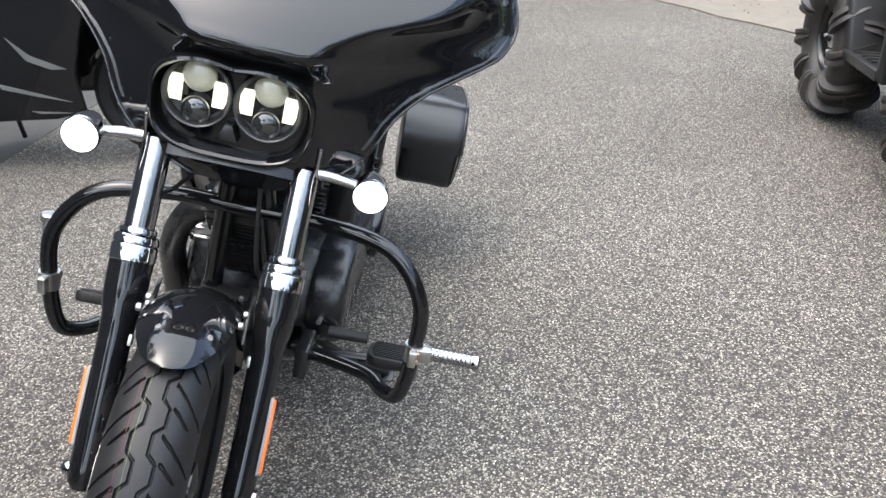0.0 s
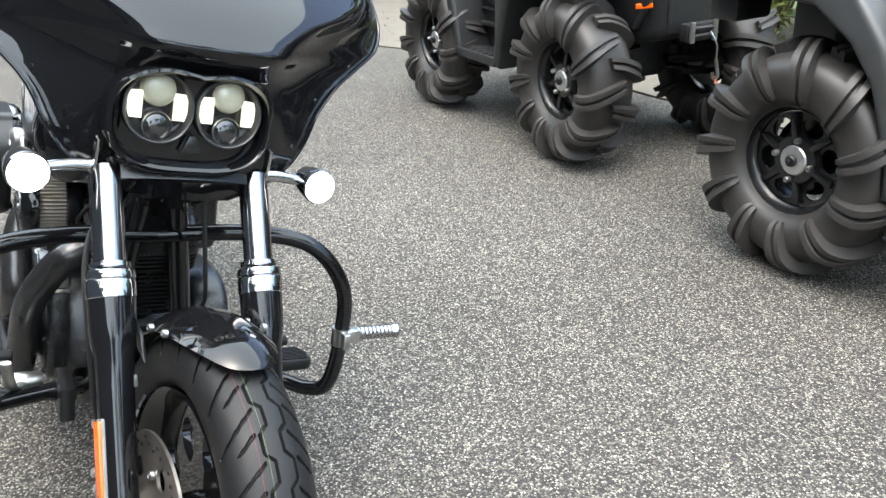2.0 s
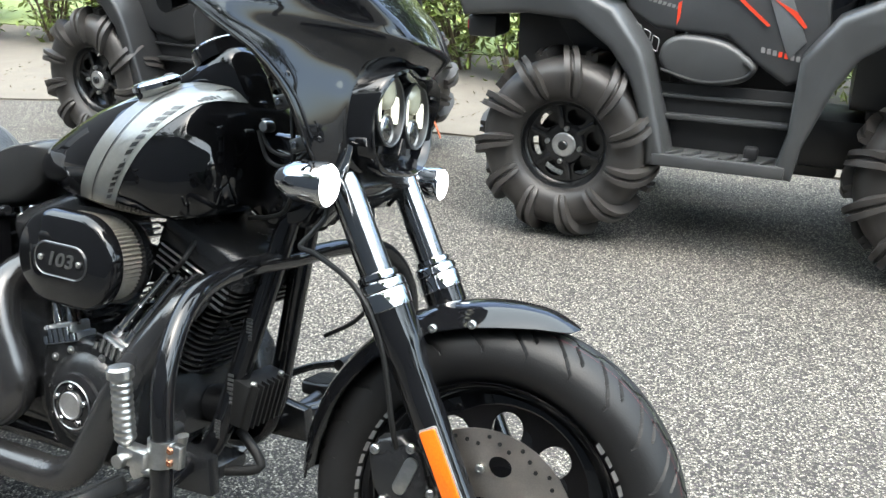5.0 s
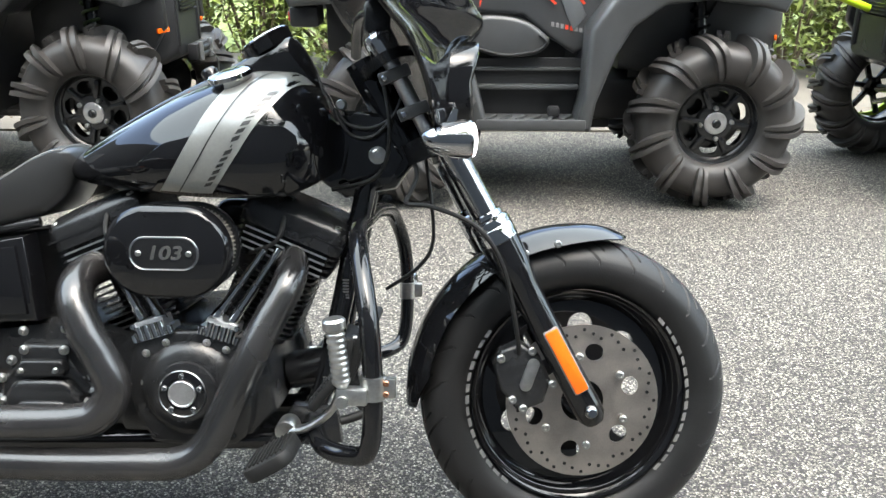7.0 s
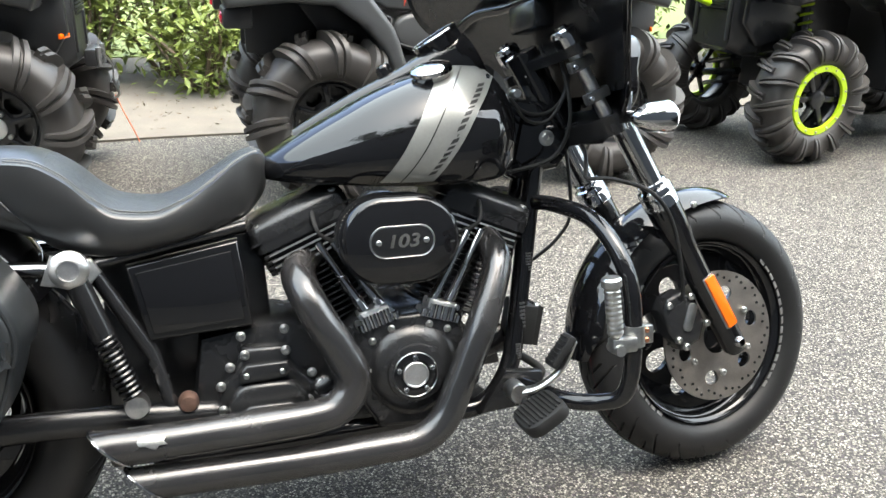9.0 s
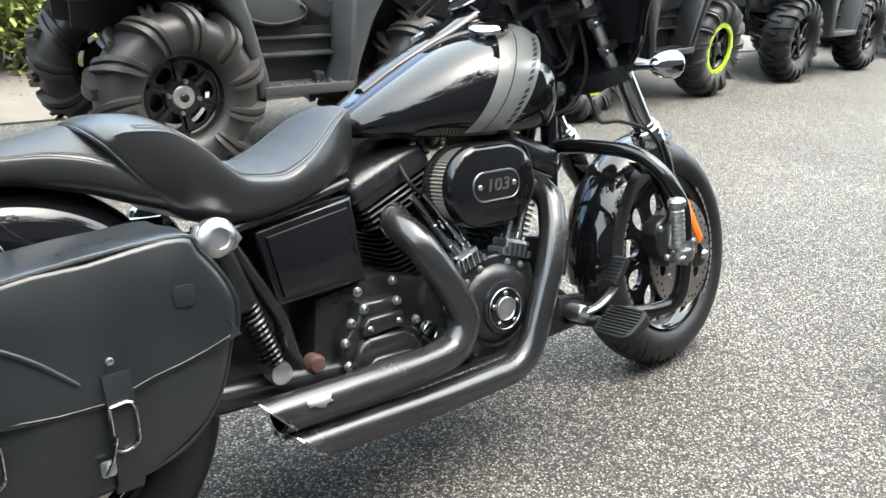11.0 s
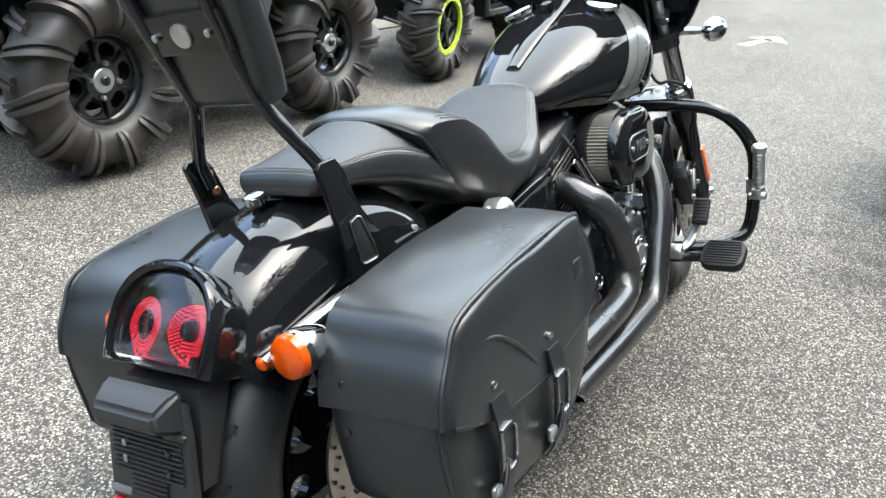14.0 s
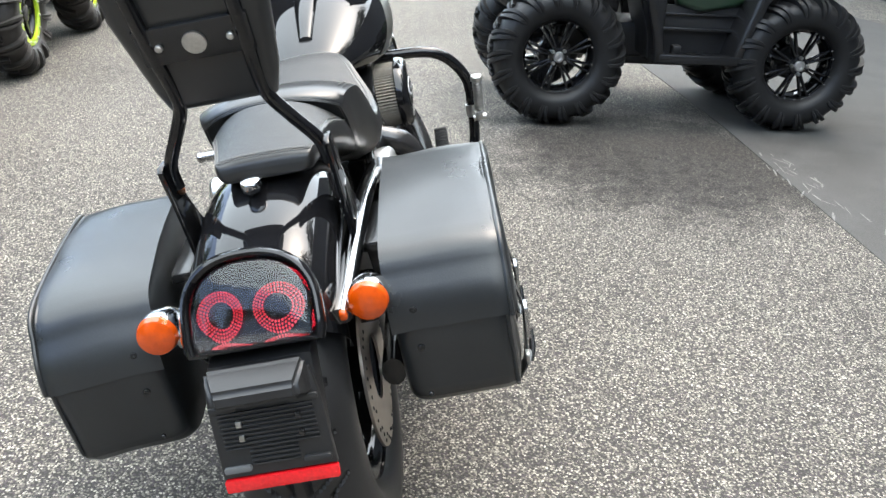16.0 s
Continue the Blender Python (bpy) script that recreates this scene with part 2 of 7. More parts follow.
RED_PAINT = material("red decal", (0.6, 0.05, 0.02), 0.4)
CREAM = material("lamp glass, lit", (0.80, 0.77, 0.58), 0.3, emit=0.24)
PALE_GLASS = material("projector glass", (0.42, 0.40, 0.30), 0.12, coat=1.0, vary=0.1)
WHITE_LAMP = material("white running lamp", (1.0, 0.98, 0.97), 0.3, emit=1.2)
SMOKED = material("smoked lens", (0.02, 0.02, 0.02), 0.04, coat=1.0)
SMOKED_CLEAR = material("smoked clear lens", (0.50, 0.50, 0.51), 0.06, trans=1.0, vary=0.05)
GAUZE = material("pleated filter gauze", (0.17, 0.155, 0.13), 0.8, vary=0.25, scale=60, bump=0.4)
STRAP = material("orange winch strap", (0.6, 0.17, 0.08), 0.8, vary=0.2, scale=90, bump=0.4)
COPPER = material("copper bolt", (0.42, 0.22, 0.14), 0.4, metal=1.0)
RUSTY = material("rusty brown steel", (0.11, 0.065, 0.05), 0.45, metal=0.4, vary=0.4, scale=60)
RED_DOTS = material("red lamp dots", (0.62, 0.012, 0.035), 0.35, emit=0.35, coat=0.6, vary=0.5, scale=380, bump=0.3, bump_scale=480)
SPRING_GREEN = material("olive spring paint", (0.10, 0.14, 0.06), 0.45)
BARK = material("bark", (0.13, 0.10, 0.07), 0.9, vary=0.35, scale=25, bump=0.8, bump_scale=60)


def leaf_material(name, color):
    m = material(name, color, 0.45, vary=0.5, scale=4, spec=0.4)
    b = m.node_tree.nodes["Principled BSDF"]
    b.inputs["Subsurface Weight"].default_value = 0.0
    return m


LEAF = leaf_material("bush leaves", (0.15, 0.19, 0.04))
LEAF_DARK = leaf_material("tree leaves", (0.05, 0.09, 0.025))
GRASS = material("mown grass", (0.135, 0.17, 0.05), 0.9, vary=0.5, scale=1.2, bump=0.8, bump_scale=40)


# ---------------------------------------------------------------- shape helpers
def part(name, bm, mat, parent, label="", smooth=40):
    me = bpy.data.meshes.new(name)
    bmesh.ops.recalc_face_normals(bm, faces=bm.faces)
    bm.to_mesh(me)
    bm.free()
    me.materials.append(mat)
    if smooth:
        me.shade_smooth()
        me.set_sharp_from_angle(angle=radians(smooth))
    ob = new(name, me)
    ob.parent = parent
    if label:
        ob["label"] = label
    return ob


def thing(name, m, label, category, group="", kind=""):
    ob = new(name)
    ob.empty_display_size = 0.1
    ob.matrix_basis = m
    return tagged(ob, label, category, group, kind)


def join(*bms):
    out = bmesh.new()
    for b in bms:
        me = bpy.data.meshes.new("tmp")
        b.to_mesh(me)
        b.free()
        out.from_mesh(me)
        bpy.data.meshes.remove(me)
    return out


def moved(bm, m):
    bm.transform(m)
    return bm


def at(x, y, z, rx=0, ry=0, rz=0):
    return pose(x, y, z, rx, ry, rz)


def box(size, m=None, bevel=0.0, seg=2):
    bm = bmesh.new()
    bmesh.ops.create_cube(bm, size=1.0, matrix=Matrix.Diagonal((*size, 1)))
    if bevel > 0:
        bmesh.ops.bevel(bm, geom=bm.edges[:], offset=bevel, segments=seg, profile=0.5, affect="EDGES")
    return moved(bm, m) if m else bm


def lathe(profile, m=None, seg=32, closed=False):
    """Turns (radius, height) pairs round z."""
    bm = bmesh.new()
    rings = []
    for r, z in profile:
        rings.append([bm.verts.new((r * math.cos(2 * math.pi * i / seg), r * math.sin(2 * math.pi * i / seg), z)) for i in range(seg)]
                     if r > 1e-6 else [bm.verts.new((0, 0, z))])
    pairs = list(zip(rings, rings[1:])) + ([(rings[-1], rings[0])] if closed else [])
    for a, b in pairs:
        for i in range(seg):
            j = (i + 1) % seg
            q = [a[i % len(a)], a[j % len(a)], b[j % len(b)], b[i % len(b)]]
            q = [v for k, v in enumerate(q) if v not in q[:k]]
            if len(q) > 2:
                bm.faces.new(q)
    return moved(bm, m) if m else bm


def disc_y(profile, c, seg=32):
    """A turned part whose axle runs along y; heights run towards -y (the machine's right)."""
    return lathe(profile, Matrix.Translation(c) @ Matrix.Rotation(radians(90), 4, "X"), seg)


def spline(pts, n=8):
    """Points on a smooth line through the given ones."""
    p = [Vector(q) for q in pts]
    if len(p) < 3:
        return p
    out = []
    for i in range(len(p) - 1):
        a, b, c, d = p[max(i - 1, 0)], p[i], p[i + 1], p[min(i + 2, len(p) - 1)]
        for k in range(n):
            t = k / n
            out.append(0.5 * ((2 * b) + (c - a) * t + (2 * a - 5 * b + 4 * c - d) * t * t + (3 * b - a - 3 * c + d) * t ** 3))
    return out + [p[-1]]


def fillet(pts, r, n=6):
    """The corners of a line of points rounded off with radius-like length r."""
    p = [Vector(q) for q in pts]
    out = [p[0]]
    for a, b, c in zip(p, p[1:], p[2:]):
        u, v = (a - b), (c - b)
        k = min(r, u.length * 0.49, v.length * 0.49)
        s, e = b + u.normalized() * k, b + v.normalized() * k
        out += [s.lerp(b, t / n).lerp(b.lerp(e, t / n), t / n) for t in range(n + 1)]
    return out + [p[-1]]


def tube(path, r, seg=14, caps=True, flat=1.0, up=(0, 0, 1)):
    """A pipe along a line of points; r is a radius or a function of 0..1."""
    bm = bmesh.new()
    path = [Vector(p) for p in path]
    rings, side = [], None
    for i, p in enumerate(path):
        d = (path[min(i + 1, len(path) - 1)] - path[max(i - 1, 0)]).normalized()
        if side is None:
            side = d.cross(Vector(up))
            if side.length < 0.05:
                side = d.cross(Vector((1, 0, 0)))
        side = (side - d * side.dot(d)).normalized()
        top = side.cross(d)
        rad = r(i / (len(path) - 1)) if callable(r) else r
        rings.append([bm.verts.new(p + side * math.cos(a) * rad + top * math.sin(a) * rad * flat)
                      for a in (2 * math.pi * k / seg for k in range(seg))])
    for a, b in zip(rings, rings[1:]):
        for i in range(seg):
            bm.faces.new((a[i], a[(i + 1) % seg], b[(i + 1) % seg], b[i]))
    if caps:
        bm.faces.new(rings[0][::-1])
        bm.faces.new(rings[-1])
    return bm


def coil(a, b, r, wire, turns, per=14):
    """A wound spring from a to b."""
    a, b = Vector(a), Vector(b)
    d = (b - a).normalized()
    s = d.orthogonal().normalized()
    q = d.cross(s)
    n = int(turns * per)
    return tube([a.lerp(b, i / n) + (s * math.cos(2 * math.pi * i / per) + q * math.sin(2 * math.pi * i / per)) * r for i in range(n + 1)], wire, 6)


def loft(rings, caps=True, loop=True):
    """A skin over rings of equally many points."""
    bm = bmesh.new()
    vs = [[bm.verts.new(p) for p in ring] for ring in rings]
    n = len(vs[0])
    for a, b in zip(vs, vs[1:]):
        for i in range(n if loop else n - 1):
            bm.faces.new((a[i], a[(i + 1) % n], b[(i + 1) % n], b[i]))
    if caps and loop:
        bm.faces.new(vs[0][::-1])
        bm.faces.new(vs[-1])
    return bm


def shell(rings, t):
    """An open skin over rows of points, given a thickness t."""
    bm = loft(rings, False, False)
    bmesh.ops.recalc_face_normals(bm, faces=bm.faces)
    bmesh.ops.solidify(bm, geom=bm.faces[:], thickness=t)
    return bm


def slab(outline, thick, m=None, bevel=0.0, seg=2):
    """A flat outline (x, z) given a thickness along y, centred, with rounded rims."""
    bm = bmesh.new()
    a = [bm.verts.new((x, -thick / 2, z)) for x, z in outline]
    b = [bm.verts.new((x, thick / 2, z)) for x, z in outline]
    bm.faces.new(a)
    bm.faces.new(b[::-1])
    for i in range(len(a)):
        j = (i + 1) % len(a)
        bm.faces.new((a[j], a[i], b[i], b[j]))
    bmesh.ops.recalc_face_normals(bm, faces=bm.faces)
    if bevel > 0:
        rim = [e for e in bm.edges if abs(e.verts[0].co.y - e.verts[1].co.y) < 1e-6]
        bmesh.ops.bevel(bm, geom=rim, offset=bevel, segments=seg, profile=0.5, affect="EDGES")
    return moved(bm, m) if m else bm


def round_rect(w, h, r, n=6, cx=0.0, cz=0.0):
    out = []
    for sx, sz, a0 in ((1, 1, 0), (-1, 1, 90), (-1, -1, 180), (1, -1, 270)):
        for k in range(n + 1):
            a = radians(a0 + 90 * k / n)
            out.append((cx + sx * (w / 2 - r) + r * math.cos(a), cz + sz * (h / 2 - r) + r * math.sin(a)))
    return out


def bolt(p, d, r=0.006, h=0.006, flats=10):
    """A small domed bolt head at p looking along d."""
    m = Matrix.Translation(p) @ Vector(d).to_track_quat("Z", "Y").to_matrix().to_4x4()
    return lathe([(r, -0.002), (r, h * 0.7), (r * 0.75, h), (r * 0.45, h), (r * 0.4, h * 0.5), (0, h * 0.5)], m, flats)


def curve_table(table, x):
    """The values at x on a smooth curve through a table's rows."""
    i = max(0, min(len(table) - 2, sum(1 for r in table if r[0] <= x) - 1))
    a, b = table[i], table[i + 1]
    p, q = table[max(0, i - 1)], table[min(len(table) - 1, i + 2)]
    h = b[0] - a[0]
    t = min(1.0, max(0.0, (x - a[0]) / h))
    out = []
    for k in range(1, len(a)):
        s0, s1, s2 = (a[k] - p[k]) / max(a[0] - p[0], 1e-6), (b[k] - a[k]) / h, (q[k] - b[k]) / max(q[0] - b[0], 1e-6)
        m0 = 0.0 if s0 * s1 <= 0 else 2 * s0 * s1 / (s0 + s1)
        m1 = 0.0 if s1 * s2 <= 0 else 2 * s1 * s2 / (s1 + s2)
        m0, m1 = (s1 if i == 0 else m0), (s1 if i == len(table) - 2 else m1)
        out.append((2 * t ** 3 - 3 * t * t + 1) * a[k] + (t ** 3 - 2 * t * t + t) * h * m0 + (3 * t * t - 2 * t ** 3) * b[k] + (t ** 3 - t * t) * h * m1)
    return out


# ---------------------------------------------------------------- ground
def ground():
    bm = bmesh.new()
    bmesh.ops.create_grid(bm, x_segments=2, y_segments=2, size=400)
    g = part("ground", bm, ASPHALT, None, smooth=0)
    tagged(g, "worn grey chip-seal asphalt of a parking lot", "ground", kind="structure")


ground()


# ---------------------------------------------------------------- the motorcycle: x ahead, y to its left, leaning on its stand
BIKE = pose(-1.363, 1.534, 0, -13, 0, -8.2)
bike = thing("motorcycle", BIKE, "black cruiser motorcycle with saddlebags leaning on its stand", "motorcycle")
HEAD = Vector((1.24, 0, 0.85))
STEER = Matrix.Translation(HEAD) @ Matrix.Rotation(radians(7), 4, Vector((-0.48, 0, 0.877))) @ Matrix.Translation(-HEAD)
WHEEL = Vector((1.579, 0, 0.312))
REAR = Vector((-0.05, 0, 0.325))


def fx(z):
    return 1.579 - 0.548 * (z - 0.31)


def tread(u, v, p=0.0817):
    """True inside a groove; u runs along the tyre, v across it: two stepped lines with short side branches."""
    for s in (1, -1):
        vv, ph = s * v, ((u / p) + (0.0 if s > 0 else 0.5)) % 1.0
        q = ph if ph < 0.5 else 1 - ph
        line = 0.021 if q < 0.17 else (0.008 if q > 0.33 else 0.021 - 0.013 * (q - 0.17) / 0.16)
        if abs(vv - line) < 0.0024:
            return True
        if 0.027 < vv < 0.083 and abs((ph - 0.20) * p + 0.85 * (vv - 0.027) - (p if ph > 0.9 else 0.0)) < 0.0028:
            return True
        if 0.022 < vv < 0.086 and abs((ph - 0.66) * p + 0.85 * (vv - 0.022)) < 0.0028:
            return True
    return False


def tyre(R, a, rim, c, nu, nv, steer=None):
    b = (R - rim) / 2 * 1.04
    rows = []
    phis = [-152 + 78 * j / 10 for j in range(10)] + [-74 + 148 * j / nv for j in range(nv + 1)] + [74 + 78 * j / 10 for j in range(1, 11)]
    for i in range(nu):
        th = 2 * math.pi * i / nu
        row = []
        for ph in phis:
            ph = radians(ph)
            y, r = a * math.sin(ph), R - b + b * math.cos(ph)
            if abs(ph) < 1.31 and tread(th * R, ph * a):
                r -= 0.0065
            if 1.35 < abs(ph) < 1.42:
                r -= 0.001
            row.append((c.x + r * math.cos(th), c.y + y, c.z + r * math.sin(th)))
        rows.append(row)
    bm = loft(rows + [rows[0]], False, False)
    bmesh.ops.remove_doubles(bm, verts=bm.verts[:], dist=1e-5)
    return moved(bm, steer) if steer else bm


def ring_plate(c, y, r0, r1, skip, nu=120, nr=14, thick=0.005):
    """An upright plate between two radii, open where skip(angle, radius) says so."""
    bm = bmesh.new()
    vs = [[bm.verts.new((c.x + (r0 + (r1 - r0) * k / nr) * math.cos(2 * math.pi * i / nu), y, c.z + (r0 + (r1 - r0) * k / nr) * math.sin(2 * math.pi * i / nu)))
           for k in range(nr + 1)] for i in range(nu)]
    for i in range(nu):
        for k in range(nr):
            if not skip(2 * math.pi * (i + 0.5) / nu, r0 + (r1 - r0) * (k + 0.5) / nr):
                bm.faces.new((vs[i][k], vs[(i + 1) % nu][k], vs[(i + 1) % nu][k + 1], vs[i][k + 1]))
    loose = [v for v in bm.verts if not v.link_faces]
    bmesh.ops.delete(bm, geom=loose, context="VERTS")
    bmesh.ops.recalc_face_normals(bm, faces=bm.faces)
    bmesh.ops.solidify(bm, geom=bm.faces[:], thickness=thick)
    return bm


def window_plate(c, y, r0, r1, n, rc, half_a, half_r, turn=0.0, thick=0.005, m=8):
    """An upright plate between two radii with n smooth oval windows at radius rc."""
    bm = bmesh.new()
    step = 2 * math.pi / n
    put = lambda a, r: bm.verts.new((c.x + r * math.cos(a), y, c.z + r * math.sin(a)))
    side = [-1 + 2 * i / m for i in range(m)]
    square = [(q, -1) for q in side] + [(1, q) for q in side] + [(-q, 1) for q in side] + [(-1, -q) for q in side]
    for k in range(n):
        a0 = turn + k * step
        rows = []
        for f in (0.0, 0.35, 1.0):
            row = []
            for u, v in square:
                d = math.hypot(u, v)
                ia, ir = half_a * u / d, half_r * v / d
                oa, orr = u * step / 2, (v * (r1 - rc) if v > 0 else v * (rc - r0))
                row.append(put(a0 + ia + (oa - ia) * f, rc + ir + (orr - ir) * f))
            rows.append(row)
        for a, b in zip(rows, rows[1:]):
            for i in range(len(square)):
                j = (i + 1) % len(square)
                bm.faces.new((a[i], a[j], b[j], b[i]))
    bmesh.ops.remove_doubles(bm, verts=bm.verts[:], dist=1e-5)
    bmesh.ops.recalc_face_normals(bm, faces=bm.faces)
    bmesh.ops.solidify(bm, geom=bm.faces[:], thickness=thick)
    return bm


def rim_mesh(c, r, hw):
    lip = [(r + 0.009, hw), (r + 0.009, hw - 0.006), (r, hw - 0.010), (r - 0.006, hw - 0.018), (r - 0.016, hw - 0.03), (r - 0.022, 0.0)]
    prof = lip + [(q, -h) for q, h in lip[-2::-1]]
    return disc_y(prof, c, 72)


def marks_round(c, y, r, a0, a1, n, h, gap=0.25):
    """Plain bars laid round an arc, in place of lettering."""
    out = []
    for i in range(n):
        a, b = a0 + (a1 - a0) * (i + gap / 2) / n, a0 + (a1 - a0) * (i + 1 - gap / 2) / n
        hh = h * (0.75 if i % 3 == 1 else 1.0)
        lean = 0.012
        out.append(loft([[(c.x + q * math.cos(t), y - d, c.z + q * math.sin(t)) for q, t in ((r - hh / 2, a), (r - hh / 2, b), (r + hh / 2, b + lean), (r + hh / 2, a + lean))] for d in (0.0, 0.0012)]))
    return out


# front wheel
front_wheel = part("front_wheel", moved(join(rim_mesh(WHEEL, 0.205, 0.055),
                   window_plate(WHEEL, -0.012, 0.03, 0.195, 9, 0.125, 0.20, 0.036, 0.1, 0.014),
                   disc_y([(0, 0.066), (0.034, 0.066), (0.040, 0.05), (0.044, 0.01), (0.044, -0.01), (0.04, -0.05), (0, -0.06)], WHEEL, 32)), STEER), GLOSS, bike, "gloss black slotted disc wheel")
part("tyre", tyre(0.312, 0.066, 0.205, WHEEL, 1100, 92, STEER), RUBBER, front_wheel, "black road tyre with stepped tread grooves")
for v, mat, nm in ((-0.030, DULL_RED, "red_tread_line"), (-0.017, SPRING_GREEN, "green_tread_line")):
    rows = []
    for i in range(241):
        th = 2 * math.pi * i / 240
        row = []
        for w in (-0.00028, 0.00028):
            ph = (v + w) / 0.066
            r = 0.312 - 0.0556 + 0.0556 * math.cos(ph) + 0.0006
            row.append((WHEEL.x + r * math.cos(th), 0.066 * math.sin(ph), WHEEL.z + r * math.sin(th)))
        rows.append(row)
    part(nm, moved(loft(rows, False, False), STEER), mat, front_wheel, "thin coloured line on the new tread", 0)
part("brake_disc", moved(window_plate(WHEEL, -0.088, 0.042, 0.150, 6, 0.098, 0.19, 0.017, 0.3, 0.005), STEER), DISC, front_wheel, "drilled steel brake disc")
dots = []
for i in range(48):
    a = 2 * math.pi * i / 48
    r = (0.141, 0.128, 0.134)[i % 3]
    dots.append(disc_y([(0, 0.0006), (0.0034, 0.0006), (0.0034, -0.001)], WHEEL + Vector((r * math.cos(a), -0.091, r * math.sin(a))), 8))
part("drilling", moved(join(*dots), STEER), BLACK_RUBBER, front_wheel, "dark drilled holes", 0)["kind"] = "stuff"
riv = []
for i in range(6):
    a = 2 * math.pi * i / 6 + 0.62
    riv.append(bolt(WHEEL + Vector((0.088 * math.cos(a), -0.091, 0.088 * math.sin(a))), (0, -1, 0), 0.008, 0.005))
for r_ in riv:
    part("disc_bolt", moved(r_, STEER), STEEL, front_wheel)
for a0, a1 in ((-45, 45), (142, 232)):
    for bm_ in marks_round(WHEEL, -0.0532, 0.2225, radians(a0), radians(a1), 15, 0.0090, 0.28):
        part("sidewall_mark", moved(bm_, STEER), PALE_MARK, front_wheel, "", 0)

# fork
for s in (-1, 1):
    y = 0.128 * s
    top, mid = Vector((fx(0.985) - 0.025, y, 0.985)), Vector((fx(0.633), y, 0.633))
    low = Vector((fx(0.31), y, 0.31))
    ax = (low - mid).normalized()
    part("fork_tube", moved(tube([Vector((fx(0.815), y, 0.815)), mid], 0.0255, 28), STEER), HARD_CHROME, bike, "chrome upper fork tube")
    m = Matrix.Translation(mid) @ (-ax).to_track_quat("Z", "Y").to_matrix().to_4x4()
    part("fork_collar", moved(lathe([(0.0265, 0.052), (0.031, 0.05), (0.032, 0.043), (0.030, 0.041), (0.037, 0.036), (0.0385, 0.030), (0.0385, 0.024), (0.0365, 0.022), (0.0385, 0.019), (0.0385, -0.006), (0.034, -0.010)], m, 36), STEER), CHROME, bike, "chrome fork collar")
    prof = [(0.037, -0.004), (0.0365, -0.05), (0.035, -0.075), (0.030, -0.10), (0.0285, -0.14), (0.027, -0.28), (0.028, -0.36), (0.027, -0.385), (0.018, -0.40), (0, -0.402)]
    slider = join(lathe(prof, m, 32), disc_y([(0, 0.022), (0.016, 0.022), (0.021, 0.018), (0.021, -0.018), (0.016, -0.022), (0, -0.022)], low, 20))
    sl = part("fork_slider", moved(slider, STEER), GLOSS, bike, "gloss black lower fork leg")
    part("axle_nut", moved(join(disc_y([(0, 0.016), (0.008, 0.016), (0.012, 0.012), (0.013, 0.0)], low + Vector((0, -0.022 if s < 0 else 0.0, 0)), 12),
         disc_y([(0.013, 0.0), (0.012, -0.032), (0.008, -0.036), (0, -0.036)], low, 12)), STEER), CHROME, sl, "chrome axle nut")
    rc = mid.lerp(low, 0.70) + Vector((0.004, 0.030 * s, 0.0))
    ref = slab(round_rect(0.026, 0.130, 0.004), 0.008, Matrix.Translation(rc) @ Matrix.Rotation(math.atan(-0.548), 4, "Y"), 0.002)
    part("side_reflector", moved(ref, STEER), ORANGE_REFLECTOR, sl, "long orange reflector on the fork leg")
    base = slab(round_rect(0.030, 0.136, 0.005), 0.005, Matrix.Translation(rc - Vector((0, 0.004 * s, 0))) @ Matrix.Rotation(math.atan(-0.548), 4, "Y"), 0.001)
    part("reflector_back", moved(base, STEER), WHITE_MARK, sl, "pale reflector backing")
    cap = lathe([(0.0275, -0.03), (0.029, -0.004), (0.029, 0.006), (0.024, 0.012), (0.012, 0.013), (0.012, 0.018), (0, 0.018)], Matrix.Translation(top) @ (-ax).to_track_quat("Z", "Y").to_matrix().to_4x4(), 24)
    part("fork_cap", moved(cap, STEER), CHROME, bike, "chrome fork cap")
    up_ = lambda z: Vector((fx(z) - 0.025, y, z))
    part("fork_sleeve", moved(tube([up_(0.80), up_(0.98)], 0.0145, 24), STEER), ALU, bike, "satin aluminium fork sleeve")
    for zz in (0.925, 0.862):
        c = up_(zz)
        part("fairing_clamp", moved(join(tube([c - ax * 0.009, c + ax * 0.009], 0.0185, 20), box((0.058, 0.016, 0.022), Matrix.Translation(c + Vector((-0.006, 0.012 * s, 0.0))) @ Matrix.Rotation(radians(-22), 4, "Y"), 0.003)), STEER), DULL_GREY, bike, "grey fairing bracket clamp")
        part("clamp_screw", moved(bolt(c + Vector((-0.024, 0.021 * s, -0.008)), (0, s, 0), 0.006, 0.006), STEER), CHROME, bike)
def clamp_plate(z, w):
    n = 40
    c = Vector((fx(z) - 0.025, 0, z))
    out = [(0.046 * math.cos(2 * math.pi * i / n) * (1 + 0.1 * math.cos(4 * math.pi * i / n)), 0.164 * math.sin(2 * math.pi * i / n)) for i in range(n)]
    bm = loft([[(c.x + x - 0.548 * h, y, c.z + h + 0.48 * x) for x, y in out] for h in (-w, w)])
    bmesh.ops.bevel(bm, geom=[e for e in bm.edges if len(e.link_faces) == 2 and e.calc_face_angle(0) > 0.9], offset=0.006, segments=2, affect="EDGES")
    return moved(bm, STEER)


part("lower_fork_clamp", clamp_plate(0.805, 0.018), SATIN, bike, "black lower triple clamp")
part("upper_fork_clamp", clamp_plate(0.955, 0.009), SATIN, bike, "black upper triple clamp")

